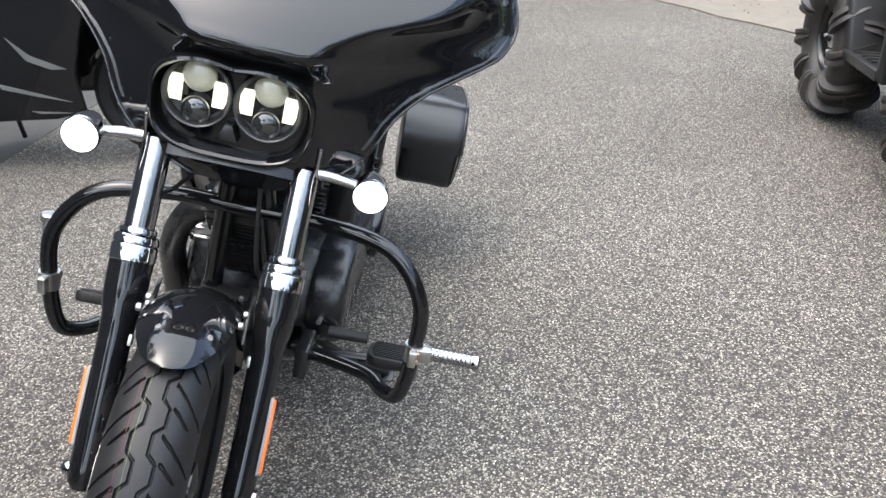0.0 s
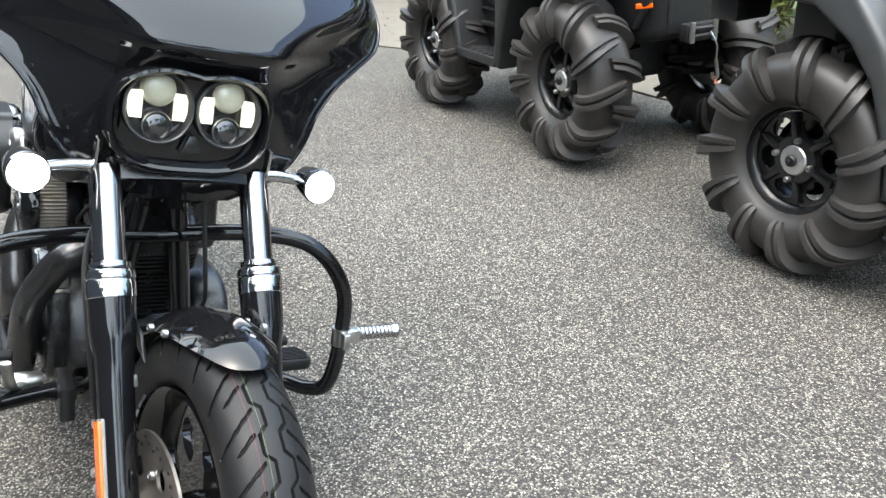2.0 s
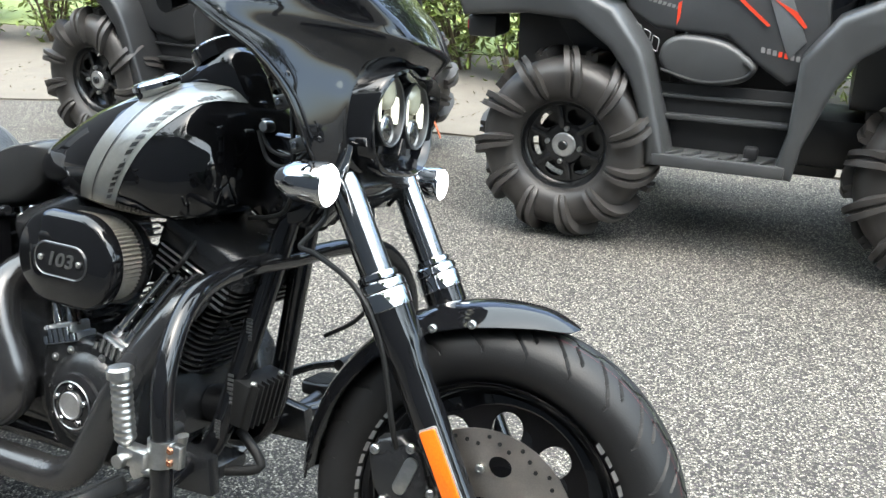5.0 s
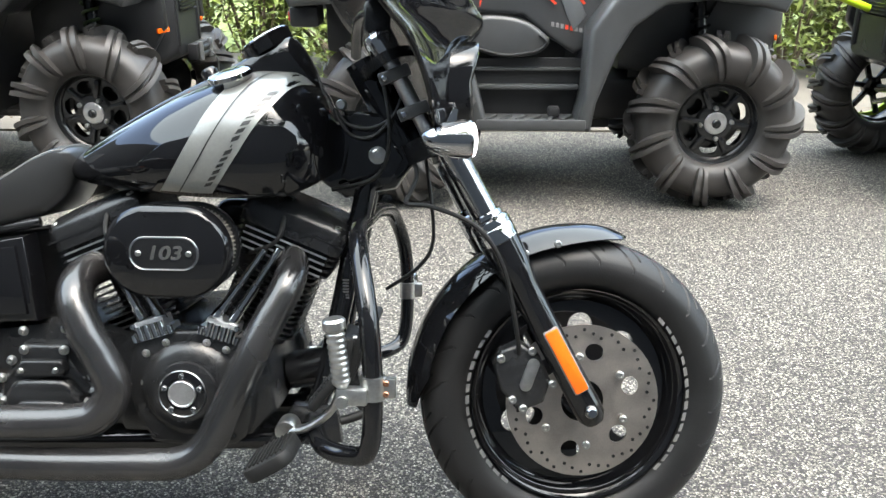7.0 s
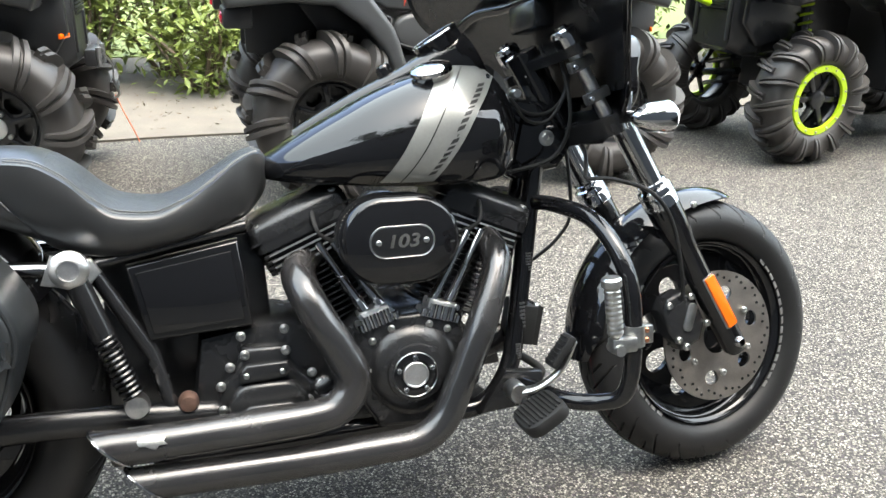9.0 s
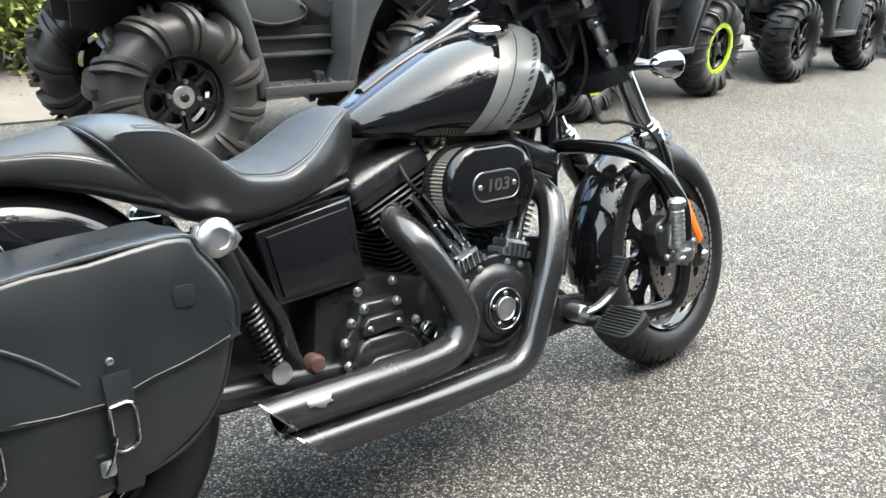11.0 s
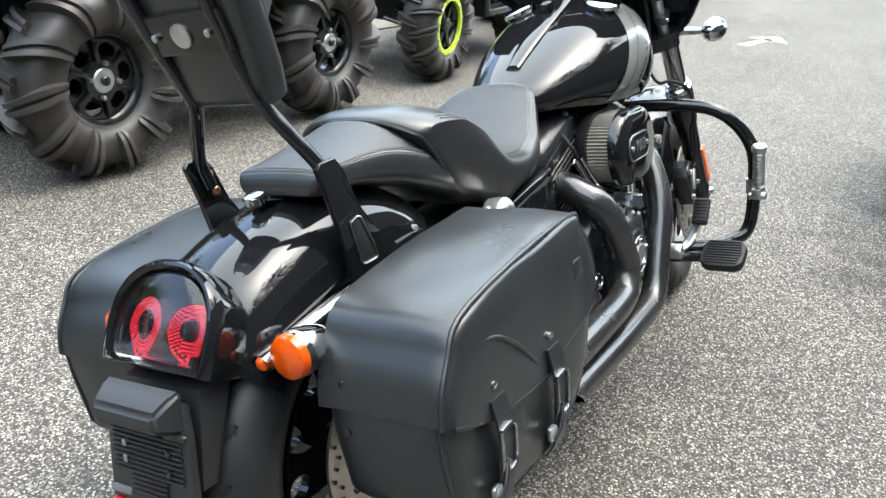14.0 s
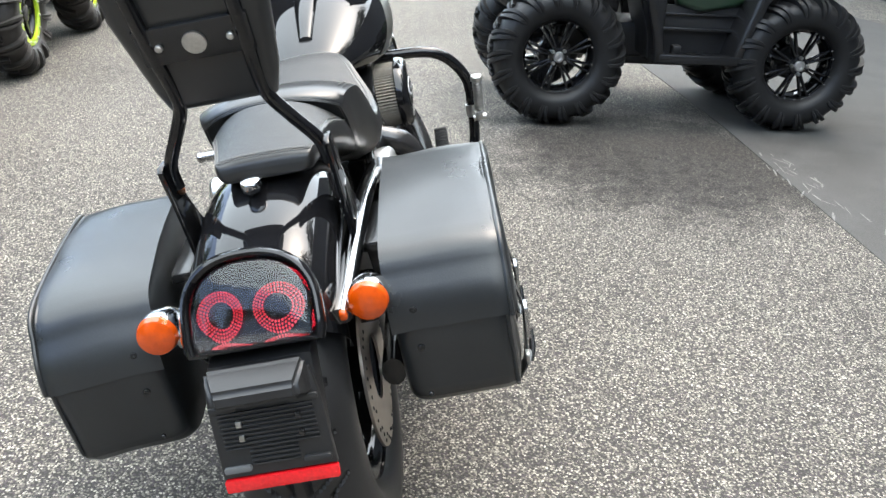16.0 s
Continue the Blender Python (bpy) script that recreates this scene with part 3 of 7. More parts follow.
# front mudguard
rows = []
for i in range(81):
    a = radians(72 + 112 * i / 80)
    w = 0.076 * (1 if i > 24 else max(0.0, 1 - (1 - (i + 0.05) / 24.05) ** 2.2) ** 0.42)
    w *= 1 if i < 72 else 1 - 0.05 * (i - 72)
    R = 0.340 - 0.010 * max(0.0, 1 - i / 9) ** 2
    row = []
    for k in range(21):
        t = -1 + 2 * k / 20
        d = 0.036 * (w / 0.076) ** 1.6 * abs(t) ** 2.2
        row.append((WHEEL.x + (R - d) * math.cos(a), w * t, WHEEL.z + (R - d) * math.sin(a)))
    rows.append(row)
mg = part("front_mudguard", moved(shell(rows, 0.004), STEER), GLOSS, bike, "short gloss black front mudguard", 60)
for s in (-1, 1):
    for a in (100, 112):
        part("mudguard_bolt", moved(bolt(WHEEL + Vector((0.31 * math.cos(radians(a)), 0.08 * s, 0.31 * math.sin(radians(a)))), (0, s, 0), 0.007, 0.006), STEER), STEEL, mg)
    part("mudguard_nut", moved(box((0.016, 0.014, 0.020), Matrix.Translation((1.474, 0.104 * s, 0.514)) @ Matrix.Rotation(radians(-29), 4, "Y"), 0.002), STEER), STEEL, mg, "pale square nut")
    part("mudguard_bracket", moved(slab([(fx(0.60) - 0.05, 0.585), (fx(0.60) + 0.012, 0.575), (fx(0.54) + 0.012, 0.54), (fx(0.54) - 0.03, 0.55)], 0.006, Matrix.Translation((0, 0.083 * s, 0)), 0.001), STEER), SATIN, mg)

# front brake caliper, behind the right fork leg
cal_out = [(-0.045, -0.055), (0.005, -0.060), (0.036, -0.03), (0.040, 0.025), (0.020, 0.062), (-0.02, 0.068), (-0.045, 0.05), (-0.056, 0.0)]
caliper = part("brake_caliper", moved(slab(cal_out, 0.052, Matrix.Translation((1.462, -0.106, 0.372)) @ Matrix.Rotation(radians(-28), 4, "Y"), 0.009, 3), STEER), WRINKLE, bike, "black brake caliper")
part("caliper_insert", moved(slab(round_rect(0.023, 0.064, 0.011), 0.007, Matrix.Translation((1.466, -0.1335, 0.376)) @ Matrix.Rotation(radians(20), 4, "Y"), 0.002), STEER), STEEL, caliper, "grey oval caliper insert")
for p in ((-0.028, 0.055), (0.03, 0.040), (-0.045, -0.025), (-0.035, -0.05), (0.036, -0.035)):
    q = Matrix.Rotation(radians(-28), 4, "Y") @ Vector((p[0], 0, p[1]))
    part("caliper_bolt", moved(bolt(Vector((1.462 + q.x, -0.132, 0.372 + q.z)), (0, -1, 0), 0.008, 0.007), STEER), STEEL, caliper)
part("brake_hose", moved(tube(spline([(1.24, -0.06, 0.80), (1.255, -0.07, 0.75), (1.245, -0.09, 0.72), (1.235, -0.11, 0.695), (1.28, -0.135, 0.69), (1.36, -0.160, 0.655), (1.41, -0.160, 0.58), (1.44, -0.145, 0.45), (1.445, -0.125, 0.41)]), 0.0045, 8), STEER), BLACK_RUBBER, caliper, "black brake hose")

# fairing
FAIR = [  # height, half width, x at the nose, x at the wing's rear edge, half width of the nose panel
    (0.764, 0.070, 1.306, 1.300, 0.055), (0.79, 0.128, 1.318, 1.298, 0.095), (0.815, 0.170, 1.326, 1.290, 0.125), (0.84, 0.198, 1.330, 1.282, 0.138), (0.88, 0.224, 1.330, 1.272, 0.140),
    (0.93, 0.248, 1.333, 1.255, 0.138), (0.98, 0.295, 1.338, 1.225, 0.125), (1.008, 0.341, 1.368, 1.194, 0.102), (1.03, 0.376, 1.384, 1.172, 0.104), (1.05, 0.408, 1.372, 1.152, 0.122), (1.085, 0.432, 1.343, 1.120, 0.185),
    (1.115, 0.436, 1.312, 1.097, 0.270), (1.15, 0.426, 1.272, 1.075, 0.325), (1.22, 0.39, 1.200, 1.045, 0.325), (1.29, 0.33, 1.135, 1.015, 0.28)]


def fair(z):
    """The fairing's measures at a height, on a smooth curve through the rows above."""
    k = max(j for j in range(len(FAIR) - 1) if FAIR[j][0] <= z or j == 0)
    slope = lambda j, c: (FAIR[min(j + 1, len(FAIR) - 1)][c] - FAIR[max(j - 1, 0)][c]) / (FAIR[min(j + 1, len(FAIR) - 1)][0] - FAIR[max(j - 1, 0)][0])
    h = FAIR[k + 1][0] - FAIR[k][0]
    t = (z - FAIR[k][0]) / h
    a, b, c, d = 2 * t ** 3 - 3 * t * t + 1, (t ** 3 - 2 * t * t + t) * h, 3 * t * t - 2 * t ** 3, (t ** 3 - t * t) * h
    return [a * FAIR[k][q] + b * slope(k, q) + c * FAIR[k + 1][q] + d * slope(k + 1, q) for q in range(1, 5)]


def fair_raw(z, y):
    W, xf, xt, N = fair(z)
    y = min(abs(y), W)
    xn = xf - (0.006 + 0.42 * N * N)
    if y <= N:
        return xf - (xf - xn) * (y / N) ** 2
    u = min(1.0, (y - N) / (W - N))
    return xn - (xn - xt) * (0.55 * (1 - (1 - u) ** 1.7) + 0.45 * u)


def fair_x(z, y):
    """How far forward the fairing's skin stands: a nose panel, a rounded crease and a lightly scooped flank."""
    W = fair(z)[0]
    b = min(0.022, W - abs(y))
    return sum(fair_raw(z, y + b * q) for q in (-1, -0.6, -0.2, 0.2, 0.6, 1)) / 6


# the fairing sits a little to the left on its brackets
SET = STEER @ Matrix.Translation((0, 0.010, 0)) @ Matrix.Diagonal((1, 1.025, 1, 1))


rows = []
for i in range(91):
    z = 0.764 + (1.29 - 0.764) * i / 90
    W, xf, xt, N = fair(z)
    half = [N * k / 16 for k in range(17)] + [N + (W - N) * k / 18 for k in range(1, 19)]
    rows.append([(fair_x(z, y), y, z) for y in [-q for q in half[:0:-1]] + half])
fairing = part("fairing", moved(shell(rows, 0.006), SET), GLOSS, bike, "gloss black batwing fairing", 60)
rows = []
for i in range(25):
    z = 0.87 + (1.28 - 0.87) * i / 24
    W, xf, xt, N = fair(z)
    rows.append([(xt + 0.006 + (xf - xt - 0.02) * 0.30 * (1 - abs(s) ** 2), (W - 0.012) * s, z) for s in (-1 + 2 * k / 24 for k in range(25))])
part("inner_fairing", moved(shell(rows, 0.004), SET), SATIN, fairing, "black inner fairing panel")
for s in (-1, 1):
    pts = []
    for i in range(30):
        z = 0.766 + (1.285 - 0.766) * i / 29
        W, xf, xt, N = fair(z)
        pts.append(Vector((xt, W * s, z)))
    part("fairing_edge", moved(tube(pts, 0.0030, 8), SET), GLOSS, fairing)
    for z in (0.87, 0.955, 1.02):
        W, xf, xt, N = fair(z)
        part("fairing_bolt", moved(bolt(Vector((fair_x(z, W - 0.028) - 0.001, (W - 0.028) * s, z)), (0.6, s, 0), 0.0040, 0.002), SET), SATIN, fairing)

# twin headlamps in one surround
LC = Vector((1.333, -0.008, 0.922))
TILT = Matrix.Translation(LC) @ Matrix.Rotation(radians(-4), 4, "Y")


def eight(y_half, z_half, n=56):
    """Outline of the lamp surround in (y, z): two round ends with a shallow waist above."""
    out = []
    for i in range(n):
        a = 2 * math.pi * i / n
        c, s = math.cos(a), math.sin(a)
        y = y_half * math.copysign(abs(c) ** 0.62, c)
        z = z_half * math.copysign(abs(s) ** 0.72, s) * (0.90 if s > 0 else 1.0)
        if z > 0:
            z *= 1 - 0.10 * math.exp(-(y / 0.03) ** 2)
        out.append((y, z))
    return out


sur = [[(x + lean * max(0.0, z), y, z - 0.010) for y, z in eight(yh, zh)] for x, yh, zh, lean in ((-0.03, 0.137, 0.092, 0.0), (0.006, 0.138, 0.093, 0.34), (0.013, 0.135, 0.090, 0.34), (0.016, 0.131, 0.085, 0.34), (0.012, 0.127, 0.080, 0.30), (-0.018, 0.121, 0.074, 0.0))]
surround = part("headlamp_surround", moved(moved(loft(sur, True), TILT), STEER), GLOSS, fairing, "gloss black twin headlamp surround")
for s in (-1, 1):
    c = Vector((0.0, 0.0585 * s, 0.004))
    face = TILT @ Matrix.Translation(c) @ Matrix.Rotation(radians(90), 4, "Y")
    lamp = part("headlamp", moved(lathe([(0.056, -0.012), (0.0565, 0.010), (0.0535, 0.013), (0.051, 0.008), (0.048, -0.004), (0.03, -0.012), (0, -0.014)], face, 40), STEER), PLASTIC, fairing, "round dark projector headlamp")
    part("lamp_bezel", moved(lathe([(0.0565, 0.008), (0.0575, 0.0125), (0.0555, 0.0145), (0.0535, 0.0125)], face, 40), STEER), DULL_GREY, lamp, "thin grey lamp bezel")
    up = TILT @ Matrix.Translation(c + Vector((0.0, 0, 0.029))) @ Matrix.Rotation(radians(90), 4, "Y")
    part("upper_projector", moved(lathe([(0.028, -0.012), (0.0285, 0.004), (0.025, 0.009), (0.016, 0.0135), (0.006, 0.015), (0, 0.0152)], up, 28), STEER), PALE_GLASS, lamp, "pale glass projector lens")
    dn = TILT @ Matrix.Translation(c + Vector((0.0, 0, -0.030))) @ Matrix.Rotation(radians(90), 4, "Y")
    part("lower_projector", moved(lathe([(0.022, -0.012), (0.0225, 0.004), (0.018, 0.008), (0.01, 0.011), (0, 0.012)], dn, 28), STEER), SMOKED, lamp, "dark glass projector lens")
    part("lens_rim", moved(lathe([(0.0225, 0.0), (0.0245, 0.006), (0.0225, 0.009), (0.0215, 0.004)], dn, 28), STEER), STEEL, lamp)
    for e in (-1, 1):
        bar = [(-0.011, 0.022), (0.008, 0.021), (0.012, 0.010), (0.012, -0.010), (0.008, -0.022), (-0.011, -0.022)]
        bar = [(x * e, z) for x, z in bar]
        bm = slab(bar, 0.006, Matrix.Rotation(radians(90), 4, "Z"), 0.0015)
        part("daytime_light", moved(moved(bm, TILT @ Matrix.Translation(c + Vector((0.004, 0.036 * e, 0.003)))), STEER), CREAM, lamp, "glowing cream daytime light bar")
part("lamp_bridge", moved(moved(slab([(-0.018, -0.02), (0.018, -0.02), (0.006, 0.008), (-0.006, 0.008)], 0.02, Matrix.Rotation(radians(90), 4, "Z"), 0.003), TILT @ Matrix.Translation((0.004, 0, -0.045))), STEER), SATIN, surround)

# front running lamps
for s in (-1, 1):
    c = Vector((1.328, 0.248 * s, 0.808))
    arm = part("indicator_arm", moved(tube(spline([(1.30, 0.145 * s, 0.815), (1.302, 0.18 * s, 0.815), (1.305, 0.222 * s, 0.81)], 6), lambda t: 0.013 - 0.004 * t, 12), STEER), CHROME, bike, "chrome indicator stalk")
    part("indicator_bracket", moved(slab([(1.285, 0.79), (1.315, 0.79), (1.325, 0.865), (1.315, 0.868), (1.295, 0.825)], 0.006, Matrix.Translation((0, 0.148 * s, 0)), 0.002), STEER), CHROME, bike)
    m = Matrix.Translation(c) @ Matrix.Rotation(radians(90), 4, "Y")
    body = part("running_lamp", moved(lathe([(0, -0.075), (0.008, -0.073), (0.018, -0.062), (0.028, -0.04), (0.031, -0.015), (0.0325, 0.002), (0.0325, 0.008), (0.030, 0.012), (0.028, 0.004)], m, 32), STEER), CHROME, bike, "chrome bullet running lamp")
    part("lamp_lens", moved(lathe([(0.0295, 0.002), (0.0295, 0.012), (0.026, 0.016), (0.015, 0.019), (0, 0.020)], m, 32), STEER), WHITE_LAMP, body, "bright white lit lens")


# ---------------------------------------------------------------- tank, seat, tail
TANK = [  # x, half width, bottom, top
    (0.585, 0.040, 0.740, 0.762), (0.600, 0.062, 0.735, 0.777), (0.64, 0.098, 0.728, 0.804), (0.72, 0.140, 0.721, 0.850), (0.82, 0.176, 0.714, 0.900),
    (0.90, 0.192, 0.711, 0.928), (0.97, 0.196, 0.711, 0.942), (1.03, 0.184, 0.715, 0.940), (1.075, 0.150, 0.733, 0.908), (1.094, 0.112, 0.752, 0.878), (1.104, 0.070, 0.778, 0.848)]


def tank_at(x, a):
    """A point of the tank's skin; a runs 0 (bottom right edge) to 1 (crown) to 2 (bottom left edge)."""
    w, zb, zt = curve_table(TANK, x)
    side = -1 if a <= 1 else 1
    t = a if a <= 1 else 2 - a
    h = (zt - zb)
    ang = radians(-38 + 128 * t)
    zc = zb + 0.36 * h
    y = w * max(0.0, math.cos(ang)) ** 0.72
    z = zc + (0.64 * h if ang > 0 else 0.58 * h) * math.sin(ang)
    return Vector((x, side * y, z))


rings = []
for i in range(97):
    u = i / 96
    x = 0.585 + (1.104 - 0.585) * (0.5 - 0.5 * math.cos(math.pi * u) if u > 0.5 else u * u * 2)
    rings.append([tank_at(x, 2 * k / 64) for k in range(65)])
tank = part("fuel_tank", loft(rings), GLOSS, bike, "gloss black teardrop fuel tank", 80)


STRIPE = [  # a, x of the stripe's rear edge, x of its front edge
    (0.03, 0.800, 0.900), (0.17, 0.826, 0.930), (0.32, 0.853, 0.962), (0.46, 0.879, 0.991), (0.60, 0.903, 1.022), (0.74, 0.927, 1.046), (0.85, 0.948, 1.061), (0.94, 0.968, 1.068)]


def band(a0, a1, f0, f1, flip, n=24, lift=0.0012, lean=0.0):
    """A strip laid on the tank's skin from a0 to a1, between two shares of the stripe's width."""
    rows = []
    for i in range(n + 1):
        a = a0 + (a1 - a0) * i / n
        row = []
        for k in range(7):
            f = f0 + (f1 - f0) * k / 6
            aa = a + lean * (f - f0)
            back, fore = curve_table(STRIPE, aa)
            x, aa = back + (fore - back) * f, (2 - aa if flip else aa)
            nrm = (tank_at(x + 0.004, aa) - tank_at(x - 0.004, aa)).cross(tank_at(x, aa + 0.01) - tank_at(x, aa - 0.01)).normalized()
            if nrm.y * (aa - 1) < 0 and abs(nrm.y) > 0.05 or (abs(nrm.y) <= 0.05 and nrm.z < 0):
                nrm = -nrm
            row.append(tank_at(x, aa) + nrm * lift)
        rows.append(row)
    return loft(rows, False, False)


for flip in (0, 1):
    part("tank_stripe", band(0.04, 0.93, 0.0, 1.0, flip, 40), SILVER, tank, "silver-grey slanting tank stripe")
    part("stripe_line", band(0.04, 0.93, 0.36, 0.39, flip, 40, 0.002), DECAL_BLACK, tank)
    a0 = 0.09
    for wide in (1, 1, 1, 0.8, 0.8, 1, 0.5, 1, 1, 1, 0.45, 1, 0.9, 1, 1):
        a1 = a0 + 0.026 * wide
        mid = wide != 0.5
        part("stripe_mark", band(a0, a1, 0.775 if mid else 0.82, 0.885 if mid else 0.845, flip, 3, 0.002, 0.10), DECAL_BLACK, tank)
        a0 = a1 + 0.015

# dash console, caps, speedometer
CONSOLE = [  # x, half width, top
    (0.66, 0.018, 0.826), (0.74, 0.026, 0.872), (0.82, 0.034, 0.912), (0.88, 0.041, 0.940), (0.92, 0.046, 0.962), (0.96, 0.050, 0.986), (0.995, 0.051, 1.006), (1.015, 0.049, 1.010), (1.04, 0.045, 0.985), (1.065, 0.038, 0.936), (1.082, 0.030, 0.886)]
rings = []
for i in range(41):
    x = 0.66 + 0.422 * i / 40
    w, zt = curve_table(CONSOLE, x)
    zb = min(curve_table(TANK, x)[2], zt) - 0.02
    rings.append([(x, w * math.copysign(abs(math.cos(radians(a))) ** 0.7, math.cos(radians(a))), zb + (zt - zb) * math.sin(radians(a)) ** 0.5) for a in range(0, 181, 10)])
console = part("dash_console", loft(rings, True), GLOSS, bike, "black dash console along the tank", 50)
sp = Matrix.Translation((0.965, 0, 0.999)) @ Matrix.Rotation(radians(-31), 4, "Y")
speedo = part("speedometer", lathe([(0.050, -0.022), (0.051, 0.0), (0.051, 0.004), (0.047, 0.007), (0.044, 0.006), (0.044, 0.004)], sp, 36), GLOSS, bike, "black speedometer with a chrome rim")
part("chrome_rim", lathe([(0.0505, 0.002), (0.0525, 0.0045), (0.0505, 0.007), (0.048, 0.0045)], sp, 36, True), CHROME, speedo, "thin chrome rim")
part("dial", lathe([(0.045, 0.0042), (0, 0.0042)], sp, 36), SMOKED, speedo, "dark dial glass")
part("ignition_switch", lathe([(0.016, -0.02), (0.017, 0.006), (0.013, 0.012), (0.006, 0.014), (0, 0.014)], Matrix.Translation((0.854, 0, 0.936)) @ Matrix.Rotation(radians(-28), 4, "Y"), 20), GLOSS, bike, "black ignition switch")
for s in (-1, 1):
    p = tank_at(0.925, 0.80 if s < 0 else 1.20)
    m = Matrix.Translation(p + Vector((0, 0, 0.004))) @ Matrix.Rotation(radians(-s * 16), 4, "X") @ Matrix.Rotation(radians(-14), 4, "Y")
    part("fuel_cap", lathe([(0.036, -0.02), (0.038, -0.002), (0.042, 0.002), (0.042, 0.010), (0.038, 0.014), (0.02, 0.017), (0, 0.0175)], m, 36), CHROME, tank, "chrome fuel cap")

# steering neck, frame tubes
part("steering_neck", tube([(fx(0.80) - 0.06, 0, 0.785), (fx(0.98) - 0.06, 0, 0.965)], 0.036, 24), GLOSS, bike, "black steering neck")
for dy, lift in ((-0.052, 0.0), (-0.058, 0.016), (0.052, 0.01)):
    part("control_cable", tube(spline([(1.105, dy, 0.872), (1.135, dy * 1.15, 0.842 - lift), (1.18, dy * 1.2, 0.838 - lift), (1.222, dy * 1.05, 0.868), (1.24, dy, 0.93)], 8), 0.0036, 8), BLACK_RUBBER, bike, "thin black control cable")
part("neck_stud", lathe([(0, 0.012), (0.008, 0.012), (0.010, 0.008), (0.010, -0.01)], Matrix.Translation((1.118, -0.052, 0.880)) @ Matrix.Rotation(radians(90), 4, "X"), 16), STEEL, bike)
part("neck_gusset", slab([(1.06, 0.74), (1.12, 0.70), (1.22, 0.72), (1.27, 0.79), (1.20, 0.865), (1.12, 0.87)], 0.07, None, 0.012), GLOSS, bike)
for s in (-1, 1):
    part("neck_cover", slab([(1.115, 0.745), (1.15, 0.715), (1.21, 0.73), (1.235, 0.78), (1.205, 0.83), (1.14, 0.845)], 0.012, Matrix.Translation((0, 0.044 * s, 0)), 0.004), GLOSS, bike)
    part("neck_bolt", join(bolt((1.186, 0.05 * s, 0.786), (0, s, 0), 0.012, 0.006, 16), lathe([(0.017, -0.003), (0.017, 0.002), (0.012, 0.003)], Matrix.Translation((1.186, 0.05 * s, 0.786)) @ Vector((0, s, 0)).to_track_quat("Z", "Y").to_matrix().to_4x4(), 20)), STEEL, bike, "bright neck bolt")
    part("down_tube", tube(fillet([(1.165, 0.03 * s, 0.74), (1.08, 0.085 * s, 0.31), (1.02, 0.10 * s, 0.235), (0.35, 0.12 * s, 0.225)], 0.08), 0.0205, 18), GLOSS, bike, "black frame down tube")
    for zz, ln in ((0.42, 0.05), (0.53, 0.035), (0.345, 0.03)):
        t = (0.74 - zz) / 0.43
        c = Vector((1.165 - 0.085 * t, (0.03 + 0.055 * t) * s, zz))
        for j in range(7):
            part("sticker_bar", box((0.0012, 0.012, ln / 10), Matrix.Translation(c + Vector((0.004, 0.0206 * s, (j - 3) * ln / 6))) @ Matrix.Rotation(radians(90), 4, "Z"), 0), DULL_GREY, bike) if s < 0 else None

# highway guard: one bent bar in front of the engine, with pegs clamped on
for s in (-1, 1):
    g = [(1.155, 0.0, 0.650), (1.163, 0.16 * s, 0.654), (1.182, 0.29 * s, 0.632), (1.205, 0.364 * s, 0.545), (1.213, 0.371 * s, 0.43), (1.205, 0.358 * s, 0.325), (1.17, 0.325 * s, 0.297), (1.11, 0.27 * s, 0.294), (1.065, 0.11 * s, 0.296)]
    if s > 0:
        g = [(x, y + 0.014 * min(1.0, y / 0.3), z - 0.05 * max(0.0, 0.45 - z)) for x, y, z in g]
    guard = part("engine_guard", tube(spline(g, 10), 0.0165, 16), GLOSS, bike, "gloss black bent engine guard bar")
    w = 0.014 if s > 0 else 0.0
    part("guard_clamp", tube([(1.213, 0.371 * s + w, 0.414), (1.213, 0.371 * s + w, 0.452)], 0.0205, 20), STEEL, guard, "bright steel clamp")
    part("clamp_lug", box((0.03, 0.016, 0.034), at(1.235, 0.371 * s + w, 0.433), 0.003), STEEL, guard)
    for zz in (0.424, 0.442):
        part("clamp_bolt", bolt((1.235, 0.379 * s + w, zz), (0, s, 0), 0.005, 0.004), COPPER, guard)
knurl = lambda n: [q for k in range(n) for q in ((0.0135, k / n), (0.0150, (k + 0.25) / n), (0.0150, (k + 0.6) / n), (0.0135, (k + 0.8) / n))]
m = Matrix.Translation((1.168, -0.391, 0.426)) @ Matrix.Rotation(radians(-6), 4, "Y") @ Matrix.Rotation(radians(3), 4, "X")
peg = part("highway_peg", lathe([(0, 0)] + [(r, 0.02 + h * 0.085) for r, h in knurl(9)] + [(0.014, 0.107), (0.0185, 0.110), (0.0185, 0.122), (0.015, 0.126), (0, 0.126)], m, 24), STEEL, bike, "folded-up chrome highway peg")
part("peg_joint", join(box((0.050, 0.026, 0.028), at(1.182, -0.388, 0.424), 0.005), disc_y([(0, 0.02), (0.010, 0.02), (0.010, -0.02), (0, -0.02)], Vector((1.168, -0.390, 0.418)), 12)), STEEL, peg)
m = Matrix.Translation((1.215, 0.40, 0.437)) @ Matrix.Rotation(radians(-90), 4, "X")
peg = part("highway_peg", lathe([(0, 0)] + [(r, 0.02 + h * 0.085) for r, h in knurl(9)] + [(0.014, 0.107), (0.0165, 0.110), (0.0165, 0.118), (0.013, 0.122), (0, 0.122)], m, 24), HARD_CHROME, bike, "chrome highway peg folded out")
part("peg_joint", box((0.028, 0.035, 0.03), at(1.22, 0.405, 0.437), 0.005), STEEL, peg)

